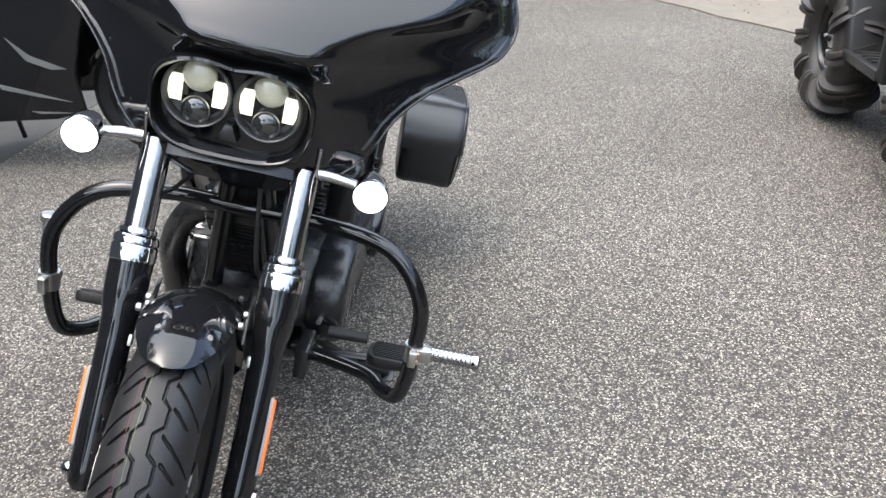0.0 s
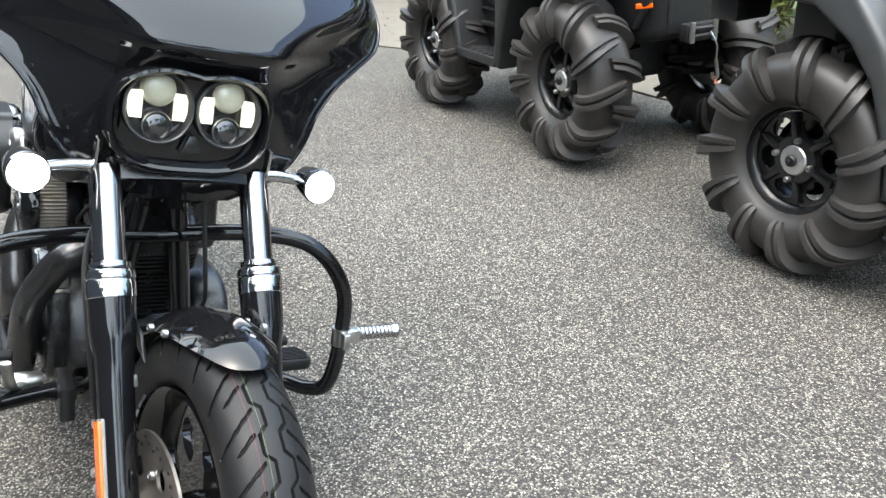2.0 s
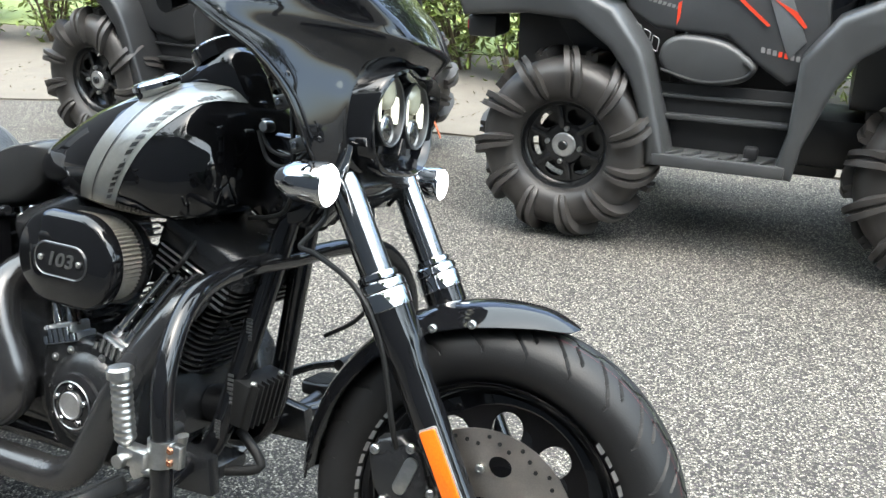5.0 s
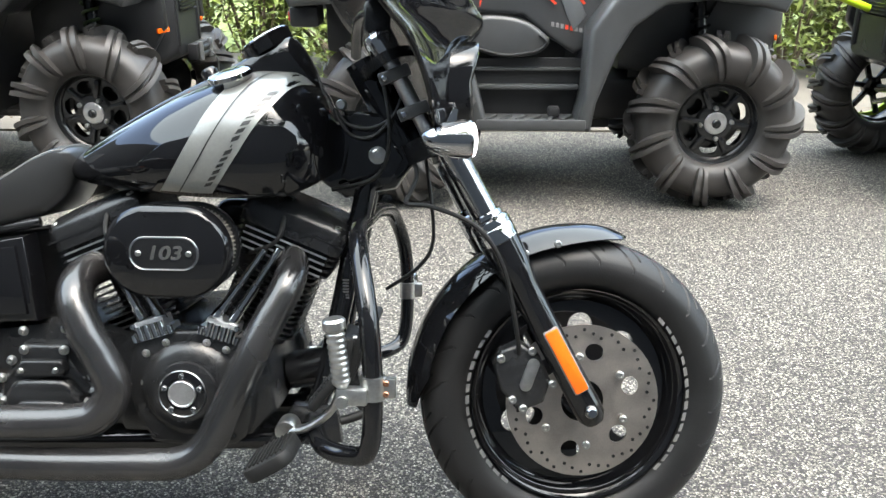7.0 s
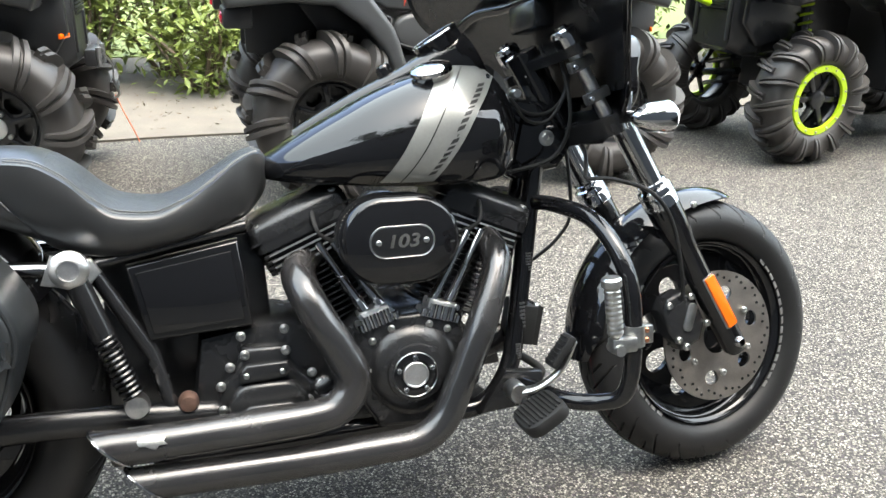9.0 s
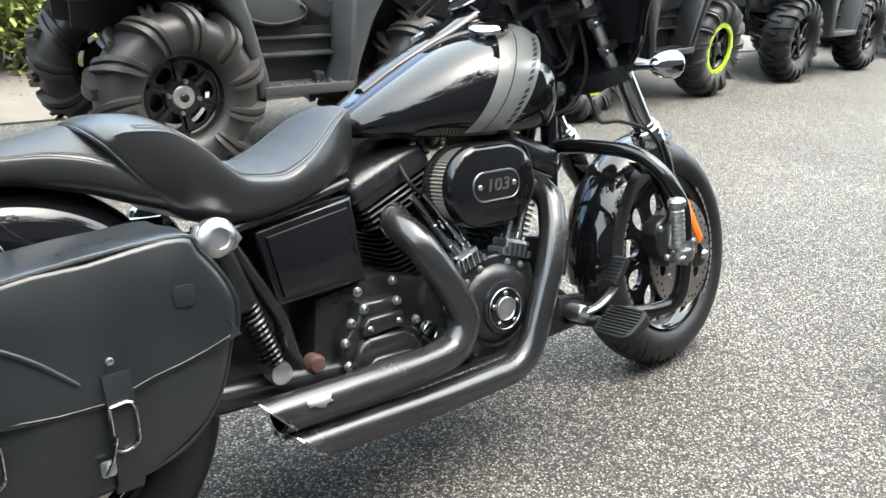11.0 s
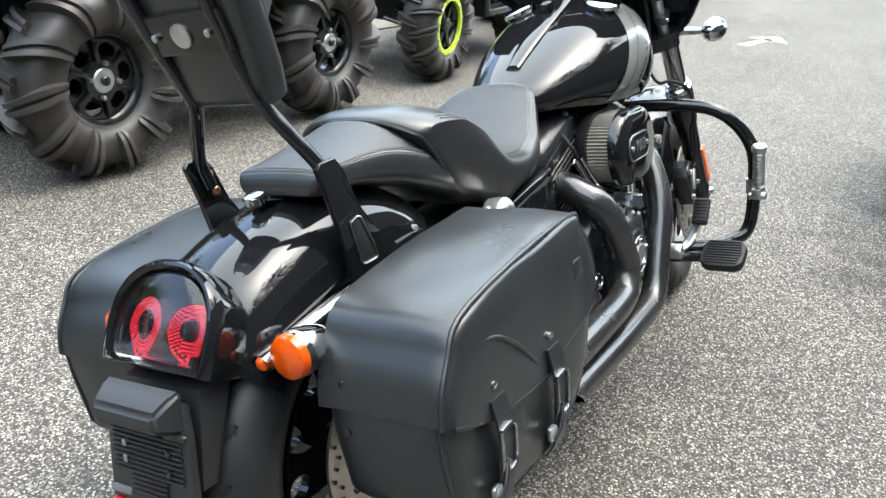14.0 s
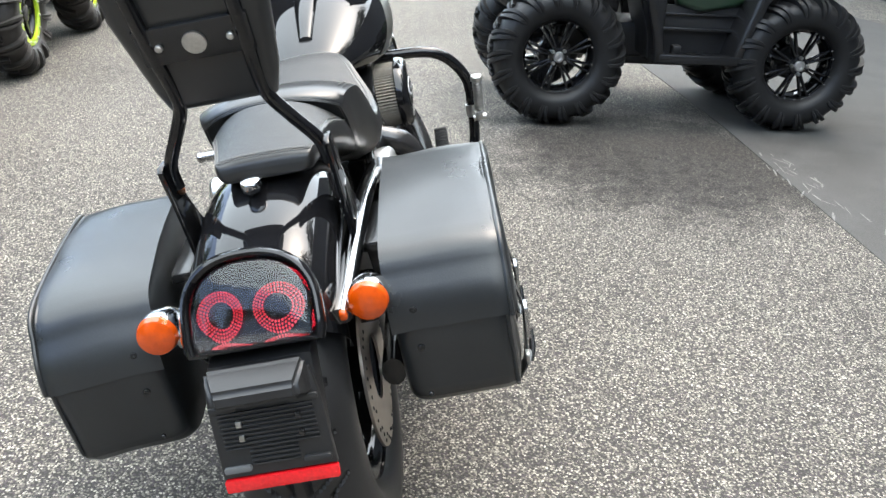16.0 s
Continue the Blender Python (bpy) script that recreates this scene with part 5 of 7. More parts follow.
# cylinders
for s in (-1, 1):
    tilt = Matrix.Translation((0.843, 0, 0.20)) @ Matrix.Rotation(radians(22.5 * s), 4, "Y")
    cyl = part("cylinder", moved(lathe([(0, 0.24), (0.060, 0.24), (0.062, 0.43), (0, 0.43)], None, 28), tilt), WRINKLE, engine, "black finned cylinder")
    for k in range(12):
        part("fin", moved(loft([[(x, y, h) for x, y in round_rect(0.152, 0.185, 0.035, 4)] for h in (0.0, 0.0035)]), tilt @ Matrix.Translation((0, 0, 0.272 + 0.0122 * k))), WRINKLE, cyl)
    head = part("cylinder_head", moved(box((0.165, 0.17, 0.075), at(0, 0, 0.455), 0.01), tilt), SATIN, engine, "black cylinder head with polished fin edges")
    for k in range(4):
        part("head_fin", moved(loft([[(x, y, h) for x, y in round_rect(0.192 + 0.003 * k, 0.196, 0.02, 4)] for h in (0.0, 0.004)]), tilt @ Matrix.Translation((0, 0, 0.418 + 0.0125 * k))), SATIN, head)
        part("fin_edge", moved(box((0.165, 0.002, 0.0035), at(0.0, -0.0985, 0.420 + 0.0125 * k)), tilt), ALU, head, "bare machined fin edge")
    rocker = part("rocker_cover", moved(loft([[(x, y, h) for x, y in round_rect(wx, wy, 0.02, 4)] for h, wx, wy in ((0.466, 0.204, 0.196), (0.505, 0.204, 0.196), (0.516, 0.196, 0.188), (0.528, 0.17, 0.15), (0.533, 0.12, 0.10))]), tilt), WRINKLE, engine, "black rocker cover")
    part("rocker_joint", moved(box((0.207, 0.199, 0.003), at(0, 0, 0.487)), tilt), SATIN, rocker)
    for bx in (-0.080, 0.080):
        part("rocker_bolt", moved(bolt((bx, -0.085, 0.513), (0, -0.3, 1), 0.008, 0.008), tilt), STEEL, rocker)
    part("spark_lead", tube(spline([(0.846 + 0.10 * s, -0.09, 0.60), (0.846 + 0.16 * s, -0.12, 0.63), (0.846 + 0.17 * s, -0.08, 0.69)], 6), 0.0045, 8), BLACK_RUBBER, head)
    # pushrod tubes and tappet block
    base = Vector((0.843 + 0.066 * s, -0.146, 0.470))
    turn = Matrix.Translation(base) @ Matrix.Rotation(radians(17 * s), 4, "Y")
    tb = part("tappet_block", join(box((0.080, 0.050, 0.016), turn @ at(0, 0, -0.013), 0.004), box((0.060, 0.046, 0.026), turn @ at(0, 0, 0.002), 0.004)), ALU, engine, "polished tappet block")
    for dx in (-0.034, -0.020, -0.006, 0.008, 0.022, 0.036):
        part("block_lobe", moved(tube([(dx, -0.025, -0.019), (dx, -0.025, -0.005 if abs(dx) > 0.03 else 0.008)], 0.0062, 10), turn), CHROME, tb)
    for k in (-1, 1):
        p0, p1 = base + Vector((0.018 * k, -0.004, 0.01)), Vector((0.846 + 0.150 * s + 0.014 * k, -0.120, 0.612))
        part("pushrod_tube", tube([p0, p0.lerp(p1, 0.15), p0.lerp(p1, 0.16), p0.lerp(p1, 0.5), p0.lerp(p1, 0.51), p1], lambda t: 0.0115 if t < 0.3 else (0.0095 if t < 0.7 else 0.0078), 14), CHROME, tb, "chrome pushrod tube")
        part("tappet_bolt", bolt(base + Vector((0.030 * k, -0.022, 0.0)), (0, -1, 0.2), 0.006, 0.006), CHROME, tb)
part("intake", tube([(0.80, -0.05, 0.60), (0.89, -0.05, 0.60)], 0.035, 20), SATIN, engine)

# air cleaner
AC = Vector((0.826, -0.118, 0.617))
oval = lambda w, h: round_rect(w, h, h / 2 - 0.001, 14)
layer = lambda ls: loft([[(AC.x + x, AC.y - d, AC.z + z) for x, z in oval(w, h)] for d, w, h in ls])
aircl = part("air_cleaner", layer([(0.062, 0.218, 0.158), (0.066, 0.230, 0.170), (0.076, 0.230, 0.170), (0.088, 0.222, 0.162), (0.094, 0.205, 0.145), (0.095, 0.05, 0.02)]), GLOSS, bike, "oval gloss black air cleaner cover")
part("filter_back", layer([(-0.02, 0.20, 0.145), (0.0, 0.226, 0.166), (0.012, 0.226, 0.166), (0.014, 0.20, 0.14)]), SATIN, aircl)
pleat = []
for h in (0.012, 0.064):
    ring = []
    o = oval(0.212, 0.152)
    n = 150
    per = [Vector((a[0], 0, a[1])) for a in o]
    lens = [0.0]
    for a, b in zip(per, per[1:] + per[:1]):
        lens.append(lens[-1] + (b - a).length)
    for i in range(n):
        q = lens[-1] * i / n
        j = max(k for k in range(len(per)) if lens[k] <= q)
        p = per[j].lerp(per[(j + 1) % len(per)], (q - lens[j]) / max(1e-9, lens[j + 1] - lens[j]))
        f = 1.0 if i % 2 else 0.955
        ring.append((AC.x + p.x * f, AC.y - h, AC.z + p.z * f))
    pleat.append(ring)
part("filter_pleats", loft(pleat, False), GAUZE, aircl, "tan pleated filter element", 0)
part("cover_trim", layer([(0.090, 0.124, 0.060), (0.0965, 0.124, 0.060), (0.0972, 0.1225, 0.0585), (0.0965, 0.121, 0.057)]), TRIM, aircl, "thin bright oval trim line")
part("cover_plate", layer([(0.092, 0.119, 0.055), (0.0972, 0.117, 0.053), (0.0974, 0.05, 0.02)]), SATIN, aircl)
for x in (-0.045, 0.045):
    part("plate_screw", bolt((AC.x + x, AC.y - 0.097, AC.z), (0, -1, 0), 0.0055, 0.004), STEEL, aircl)


def letters(txt, size, m, mat, owner, name="lettering", depth=0.0006, shear=0.0):
    cu = bpy.data.curves.new("lettering", "FONT")
    cu.body, cu.size, cu.align_x, cu.align_y, cu.extrude, cu.shear, cu.offset = txt, size, "CENTER", "CENTER", depth, shear, size * 0.018
    ob = bpy.data.objects.new("tmp", cu)
    scene.collection.objects.link(ob)
    bpy.context.view_layer.update()
    me = bpy.data.meshes.new_from_object(ob.evaluated_get(bpy.context.evaluated_depsgraph_get()))
    bpy.data.objects.remove(ob)
    bm = bmesh.new()
    bm.from_mesh(me)
    bpy.data.meshes.remove(me)
    bm.transform(m)
    return part(name, bm, mat, owner, "", 0)


letters("103", 0.034, Matrix.Translation((AC.x, AC.y - 0.098, AC.z)) @ Matrix.Rotation(radians(90), 4, "X") @ Matrix.Diagonal((1.25, 1, 1, 1)), DULL_GREY, aircl, "engine_size_badge", 0.0012, 0.2)

# gearbox side cover, oil filler, starter, oil lines
gear_o = [(0.478, 0.300), (0.662, 0.300), (0.664, 0.345), (0.632, 0.372), (0.614, 0.395), (0.610, 0.428), (0.524, 0.430), (0.516, 0.398), (0.486, 0.370), (0.476, 0.345)]
gear = part("gearbox_cover", slab(gear_o, 0.05, Matrix.Translation((0, -0.125, 0)), 0.012, 3), WRINKLE, bike, "black gearbox side cover")
part("gearbox_step", slab([(0.490, 0.302), (0.645, 0.302), (0.640, 0.335), (0.618, 0.360), (0.602, 0.366), (0.528, 0.366), (0.510, 0.358), (0.494, 0.335)], 0.050, Matrix.Translation((0, -0.145, 0)), 0.014, 4), WRINKLE, gear)
part("gearbox_panel", slab([(0.517, 0.366), (0.604, 0.370), (0.614, 0.384), (0.606, 0.402), (0.530, 0.402), (0.516, 0.388)], 0.022, Matrix.Translation((0, -0.156, 0)), 0.006, 3), WRINKLE, gear, "raised cover panel with two screws")
part("gearbox_foot", slab([(0.512, 0.300), (0.628, 0.300), (0.620, 0.318), (0.606, 0.326), (0.530, 0.326), (0.518, 0.318)], 0.016, Matrix.Translation((0, -0.170, 0)), 0.006, 3), WRINKLE, gear)
for x, z, y in ((0.529, 0.418, -0.150), (0.605, 0.419, -0.150), (0.529, 0.382, -0.166), (0.595, 0.384, -0.166), (0.652, 0.367, -0.140), (0.642, 0.318, -0.150), (0.482, 0.362, -0.148), (0.483, 0.317, -0.150), (0.501, 0.396, -0.145), (0.525, 0.452, -0.140), (0.606, 0.458, -0.140)):
    big = 0.0092 if y > -0.160 else 0.0055
    part("gearbox_bolt", join(bolt((x, y, z), (0, -1, 0), big * 0.8, 0.009, 12), lathe([(big, -0.002), (big, 0.002), (big * 0.8, 0.003)], Matrix.Translation((x, y, z)) @ Matrix.Rotation(radians(90), 4, "X"), 16)), STEEL, gear)
part("oil_filler", disc_y([(0.020, 0.0), (0.020, 0.012), (0.0175, 0.015), (0.0165, 0.011), (0.0, 0.011)], Vector((0.671, -0.15, 0.342)), 28), CHROME, gear, "chrome-rimmed filler cap")
part("filler_slot", box((0.030, 0.004, 0.010), at(0.671, -0.162, 0.342, 0, -28, 0), 0.001), SATIN, gear)
part("end_plug", disc_y([(0.018, 0.0), (0.019, 0.02), (0.014, 0.030), (0.0, 0.032)], Vector((0.422, -0.12, 0.337)), 24), RUSTY, bike, "rusty round end plug")
reg = part("voltage_regulator", box((0.040, 0.110, 0.085), at(1.118, -0.035, 0.395, 0, 12, 0), 0.006), BLACK_RUBBER, bike, "black finned voltage regulator")
for k in range(7):
    part("cooling_fin", box((0.085, 0.004, 0.016), at(1.142, -0.035 - 0.045 + 0.015 * k, 0.390, 0, 102, 0)), BLACK_RUBBER, reg)
for y, z in ((-0.075, 0.432), (0.005, 0.432)):
    part("regulator_bolt", bolt((1.142, y, z), (1, 0, 0), 0.006, 0.006), STEEL, reg)
part("oil_cooler_hose", tube(spline([(1.10, -0.05, 0.33), (1.16, -0.06, 0.28), (1.10, -0.08, 0.26)], 6), 0.009, 10), BLACK_RUBBER, bike)
part("skid_rail", box((0.66, 0.10, 0.03), at(0.72, 0, 0.222), 0.01), SATIN, bike)
part("oil_filter", lathe([(0, 0), (0.036, 0.0), (0.038, 0.006), (0.038, 0.085), (0.03, 0.09), (0, 0.09)], at(1.0, 0.0, 0.34, 0, 78, 0), 24), SATIN, bike)
part("horn_cover", slab(round_rect(0.09, 0.16, 0.03), 0.07, at(0.86, 0.155, 0.60), 0.015, 3), SATIN, bike, "black horn cover")
prim = [(0.30, 0.30), (0.36, 0.27), (0.88, 0.245), (0.98, 0.27), (1.01, 0.35), (0.97, 0.44), (0.86, 0.47), (0.62, 0.44), (0.36, 0.42), (0.30, 0.38)]
part("primary_cover", slab([(p.x, p.z) for p in spline([(x, 0, z) for x, z in prim + prim[:1]], 4)[:-1]], 0.09, Matrix.Translation((0, 0.165, 0)), 0.02, 3), WRINKLE, bike, "black primary drive cover")
part("derby_cover", disc_y([(0.0, -0.030), (0.07, -0.028), (0.078, -0.02), (0.08, 0.0)], Vector((0.50, 0.205, 0.35)), 36), GLOSS, bike)

# exhaust: two shielded pipes, slash cut
def slash(path, r, cut, name, label):
    """A pipe whose end is cut on the slant; cut is the shift of the lower edge."""
    clean = [Vector(path[0])]
    for q in path[1:]:
        if (Vector(q) - clean[-1]).length > 1e-3:
            clean.append(Vector(q))
    path = clean
    liner = [path[-1].lerp(path[-2], t) for t in (0.0, 0.2, 0.45)]
    bm = join(tube(path, r, 28, False), tube(liner, r - 0.003, 28, False))
    end = Vector(path[-1])
    d = (Vector(path[-1]) - Vector(path[-2])).normalized()
    for v in bm.verts:
        k = (v.co - end).dot(d)
        if k > -0.002:
            v.co += d * ((v.co.z - end.z) / r) * cut
    return part(name, bm, PIPE_BLACK, bike, label)


p1 = spline([(0.668, -0.060, 0.575), (0.640, -0.125, 0.560), (0.646, -0.180, 0.528), (0.672, -0.203, 0.472), (0.698, -0.206, 0.424), (0.721, -0.208, 0.368), (0.700, -0.212, 0.324), (0.645, -0.217, 0.304), (0.45, -0.225, 0.301), (0.36, -0.227, 0.301), (0.290, -0.228, 0.302)], 7)
p2 = fillet([(1.03, -0.085, 0.590), (1.036, -0.150, 0.560), (0.985, -0.205, 0.455), (0.878, -0.214, 0.226), (0.60, -0.226, 0.225), (0.343, -0.230, 0.232)], 0.07, 8)
for p, nm, r in ((p1, "upper_exhaust_pipe", 0.0325), (p2, "lower_exhaust_pipe", 0.0300)):
    ex = slash(p, r, 0.033, nm, "matt black slash-cut exhaust pipe")
    e, d = Vector(p[-1]), (Vector(p[-1]) - Vector(p[-2])).normalized()
    ring = [e + Vector((0, (r + 0.001) * math.cos(a), (r + 0.001) * math.sin(a))) + d * math.sin(a) * 0.033 for a in (2 * math.pi * k / 32 for k in range(33))]
    part("pipe_rim", tube(ring, 0.0026, 6), CHROME, ex, "bright rim of the pipe's mouth")
rag = [(-0.024, 0.002), (-0.020, 0.009), (-0.012, 0.008), (-0.006, 0.012), (0.006, 0.011), (0.014, 0.008), (0.024, 0.006), (0.020, 0.000), (0.025, -0.006), (0.012, -0.007), (0.006, -0.013), (-0.004, -0.010), (-0.010, -0.006), (-0.021, -0.005)]
part("small_badge", slab(rag, 0.006, Matrix.Translation((0.360, -0.2565, 0.314)) @ Matrix.Rotation(radians(-26), 4, "X"), 0.001), STEEL, bike, "small ragged bright badge on the pipe")
part("pipe_bracket", tube([(0.33, -0.20, 0.265), (0.40, -0.14, 0.262)], 0.007, 8), SATIN, bike)
part("mouth_bolt", bolt((0.315, -0.20, 0.262), (-1, -0.4, 0), 0.009, 0.02), STEEL, bike)

# side box, shocks, swing arm, rear wheel
bx = [(0.335, 0.600), (0.534, 0.633), (0.552, 0.470), (0.362, 0.458)]
sbx = part("side_box", slab(bx, 0.06, Matrix.Translation((0, -0.108, 0)), 0.008, 3), GLOSS, bike, "gloss black electrical side box")
part("box_lid", slab([(0.352, 0.588), (0.520, 0.615), (0.536, 0.485), (0.374, 0.474)], 0.01, Matrix.Translation((0, -0.140, 0)), 0.004), GLOSS, sbx)
part("frame_rail", tube(fillet([(0.55, -0.10, 0.655), (0.42, -0.12, 0.632), (0.26, -0.14, 0.605), (0.20, -0.14, 0.60)], 0.1), 0.010, 12), SATIN, bike, "black upper frame rail")
part("frame_plate", slab([(0.275, 0.31), (0.60, 0.30), (0.58, 0.64), (0.285, 0.60)], 0.09, None, 0.01), SATIN, bike, "black frame centre behind the side box")
part("side_cover", slab(bx, 0.06, Matrix.Translation((0, 0.108, 0)), 0.008, 3), GLOSS, bike, "gloss black side cover")
for s in (-1, 1):
    t, b = Vector((0.250, 0.165 * s, 0.608)), Vector((0.335, 0.160 * s, 0.352))
    shock = part("shock_absorber", tube([t, t.lerp(b, 0.5), t.lerp(b, 0.51), b], lambda q: 0.021 if q < 0.5 else 0.012, 18), SATIN, bike, "black rear shock absorber")
    part("shock_spring", coil(t.lerp(b, 0.46), t.lerp(b, 0.92), 0.0190, 0.0036, 12), GLOSS, shock)
    part("shock_eye", disc_y([(0, -0.018), (0.020, -0.018), (0.023, 0), (0.020, 0.018), (0, 0.018)], b, 18), STEEL, shock)
    part("shock_cap", join(lathe([(0.030, -0.02), (0.033, -0.004), (0.033, 0.010), (0.026, 0.018), (0.018, 0.020), (0.017, 0.014), (0, 0.014)], Matrix.Translation((0.250, 0.172 * s, 0.610)) @ Vector((0, s, 0)).to_track_quat("Z", "Y").to_matrix().to_4x4(), 28),
         slab([(0.20, 0.585), (0.27, 0.57), (0.30, 0.60), (0.285, 0.625), (0.22, 0.635)], 0.012, Matrix.Translation((0, 0.162 * s, 0)), 0.004)), ALU, shock, "polished shock mount cap")
    part("frame_strut", tube([(0.28, 0.135 * s, 0.60), (0.365, 0.13 * s, 0.44), (0.40, 0.125 * s, 0.30)], 0.014, 12), SATIN, bike)
    part("swing_arm", tube(fillet([(0.50, 0.12 * s, 0.30), (0.25, 0.135 * s, 0.325), (-0.09, 0.14 * s, 0.33)], 0.1), 0.022, 14, flat=1.25), SATIN, bike, "black swing arm")
rear_wheel = part("rear_wheel", join(rim_mesh(REAR, 0.192, 0.080), window_plate(REAR, -0.012, 0.03, 0.185, 9, 0.125, 0.15, 0.022, 0.0, 0.016),
                  disc_y([(0, 0.09), (0.04, 0.09), (0.045, 0.03), (0.045, -0.03), (0.04, -0.09), (0, -0.09)], REAR, 24)), GLOSS, bike, "gloss black slotted rear wheel")
part("tyre", tyre(0.327, 0.102, 0.192, REAR, 420, 40), NEW_RUBBER, rear_wheel, "wide black rear tyre")
part("rear_disc", ring_plate(REAR, -0.105, 0.06, 0.146, lambda a, r: False, 96, 4, 0.005), DISC, rear_wheel, "steel rear brake disc")
dots = [disc_y([(0, 0.0006), (0.0034, 0.0006), (0.0034, -0.001)], REAR + Vector((((0.137, 0.124, 0.130)[i % 3]) * math.cos(2 * math.pi * i / 48), -0.108, ((0.137, 0.124, 0.130)[i % 3]) * math.sin(2 * math.pi * i / 48))), 8) for i in range(48)]
part("drilling", join(*dots), BLACK_RUBBER, rear_wheel, "dark drilled holes", 0)["kind"] = "stuff"
part("rear_caliper", box((0.09, 0.05, 0.07), at(-0.05, -0.115, 0.47), 0.012), SATIN, bike)
part("rear_axle_nut", disc_y([(0, 0.03), (0.012, 0.03), (0.018, 0.022), (0.020, 0.0)], REAR + Vector((0, -0.165, 0)), 14), CHROME, bike)
part("drive_belt_guard", slab([(0.42, 0.40), (0.30, 0.43), (0.00, 0.43), (-0.06, 0.40), (0.42, 0.36)], 0.03, Matrix.Translation((0, 0.135, 0)), 0.006), SATIN, bike)

# saddlebags
BAG = [(-0.246, 0.368), (-0.262, 0.50), (-0.235, 0.575), (-0.175, 0.625), (0.105, 0.655), (0.150, 0.630), (0.190, 0.560), (0.186, 0.500), (0.150, 0.405), (0.085, 0.350), (-0.03, 0.328), (-0.19, 0.332)]


def smooth_loop(pts, n=5):
    return [(p.x, p.z) for p in spline([(x, 0, z) for x, z in pts + pts[:1]], n)[:-1]]


def bag(s):
    inner, outer = 0.182, 0.364
    c = (-0.03, 0.49)
    def dent(x, z):
        return 0.0022 * math.sin(21 * x + 6 * z + s) * math.sin(27 * z - 9 * x) + 0.0012 * math.sin(47 * x + 1.3) * math.sin(39 * z + s)
    def ring(y, k):
        out = []
        for x, z in smooth_loop(BAG):
            xx, zz = c[0] + (x - c[0]) * k, c[1] + (z - c[1]) * k
            out.append((xx, (y + dent(xx, zz) * (1 if y > 0.25 else 0)) * s, zz + 1.3 * dent(y + 0.2, x) * k))
        return out
    layers = [ring(inner, 0.93), ring(inner + 0.005, 0.958), ring(inner + 0.014, 0.98), ring(inner + 0.028, 0.995), ring(inner + 0.05, 1.0), ring(inner + 0.10, 1.0), ring(outer - 0.025, 1.0), ring(outer - 0.012, 0.985), ring(outer - 0.004, 0.955), ring(outer, 0.87), ring(outer + 0.003, 0.78), ring(outer + 0.004, 0.66), ring(outer + 0.005, 0.52), ring(outer + 0.006, 0.36), ring(outer + 0.006, 0.18)]
    b = part("saddlebag", loft(layers), LEATHER, bike, "black leather saddlebag", 55)
    if s > 0:  # the left bag hangs a little askew
        b.matrix_basis = at(-0.25, 0.26, 0) @ Matrix.Rotation(radians(6), 4, "Z") @ at(0.25, -0.256, 0)
    # lid flap: follows the bag's upper part, a little proud of it
    top = [(x, z) for x, z in smooth_loop(BAG)]
    edge = lambda x: 0.452 + 0.045 * ((x + 0.03) / 0.22) ** 2 + (0.012 if x > 0 else 0.0)
    k = 1.012
    strip = [(c[0] + (x - c[0]) * k, c[1] + (z - c[1]) * k) for x, z in top if z > 0.485]
    n0 = max(range(len(strip)), key=lambda i: (Vector(strip[i]) - Vector(strip[i - 1])).length)
    strip = strip[n0:] + strip[:n0]
    rows = []
    for x, z in strip:
        row = [(x, y * s, z + 1.3 * dent(y + 0.2, x) + 0.002) for y in (inner - 0.004, inner + 0.03, inner + 0.06, inner + 0.09, inner + 0.12)]
        for y, kk in ((outer - 0.03, 1.0), (outer - 0.010, 0.992), (outer, 0.965), (outer + 0.0035, 0.93)):
            row.append((c[0] + (x - c[0]) * kk, (y + 0.004 + dent(x, z) * 0.6) * s, c[1] + (z - c[1]) * kk + 1.3 * dent(y + 0.2, x)))
        ex = c[0] + (x - c[0]) * 0.90
        for t in (0.35, 0.7, 1.0):
            zz = c[1] + (z - c[1]) * 0.93
            row.append((c[0] + (x - c[0]) * 0.93, (outer + 0.0085 + 0.002 * t + dent(x, zz - 0.05 * t)) * s, zz + (min(edge(ex), zz - 0.002) - zz) * t))
        rows.append(row)
    part("bag_lid", shell(rows, 0.003), LEATHER, b, "folded leather lid flap", 60)
    part("lid_piping", tube([Vector((c[0] + (x - c[0]) * 0.985, (outer - 0.0005) * s, c[1] + (z - c[1]) * 0.985)) for x, z in strip], 0.0042, 8), LEATHER, b)
    loop = [Vector((c[0] + (x - c[0]) * 0.978, (outer - 0.008) * s, c[1] + (z - c[1]) * 0.978)) for x, z in smooth_loop(BAG)]
    part("body_piping", tube(loop + loop[:1], 0.0038, 8), LEATHER, b, "corded edge seam")
    hem = [Vector((c[0] + (x - c[0]) * 0.93, (outer + 0.0105) * s, edge(c[0] + (x - c[0]) * 0.90) + 0.005)) for x, z in strip]
    hem = sorted(hem, key=lambda p: p.x)
    part("lid_seam", tube(hem, 0.0009, 5), LEATHER, b)
    part("seam_ridge", tube(spline([(-0.222, (outer + 0.004) * s, 0.572), (-0.15, (outer + 0.0075) * s, 0.572), (-0.09, (outer + 0.0085) * s, 0.540), (-0.035, (outer + 0.007) * s, 0.490)], 8), 0.004, 10), LEATHER, b)
    part("embossed_badge", slab(round_rect(0.030, 0.030, 0.007), 0.003, Matrix.Translation((0.115, (outer + 0.0095) * s, 0.575)), 0.001), LEATHER, b)
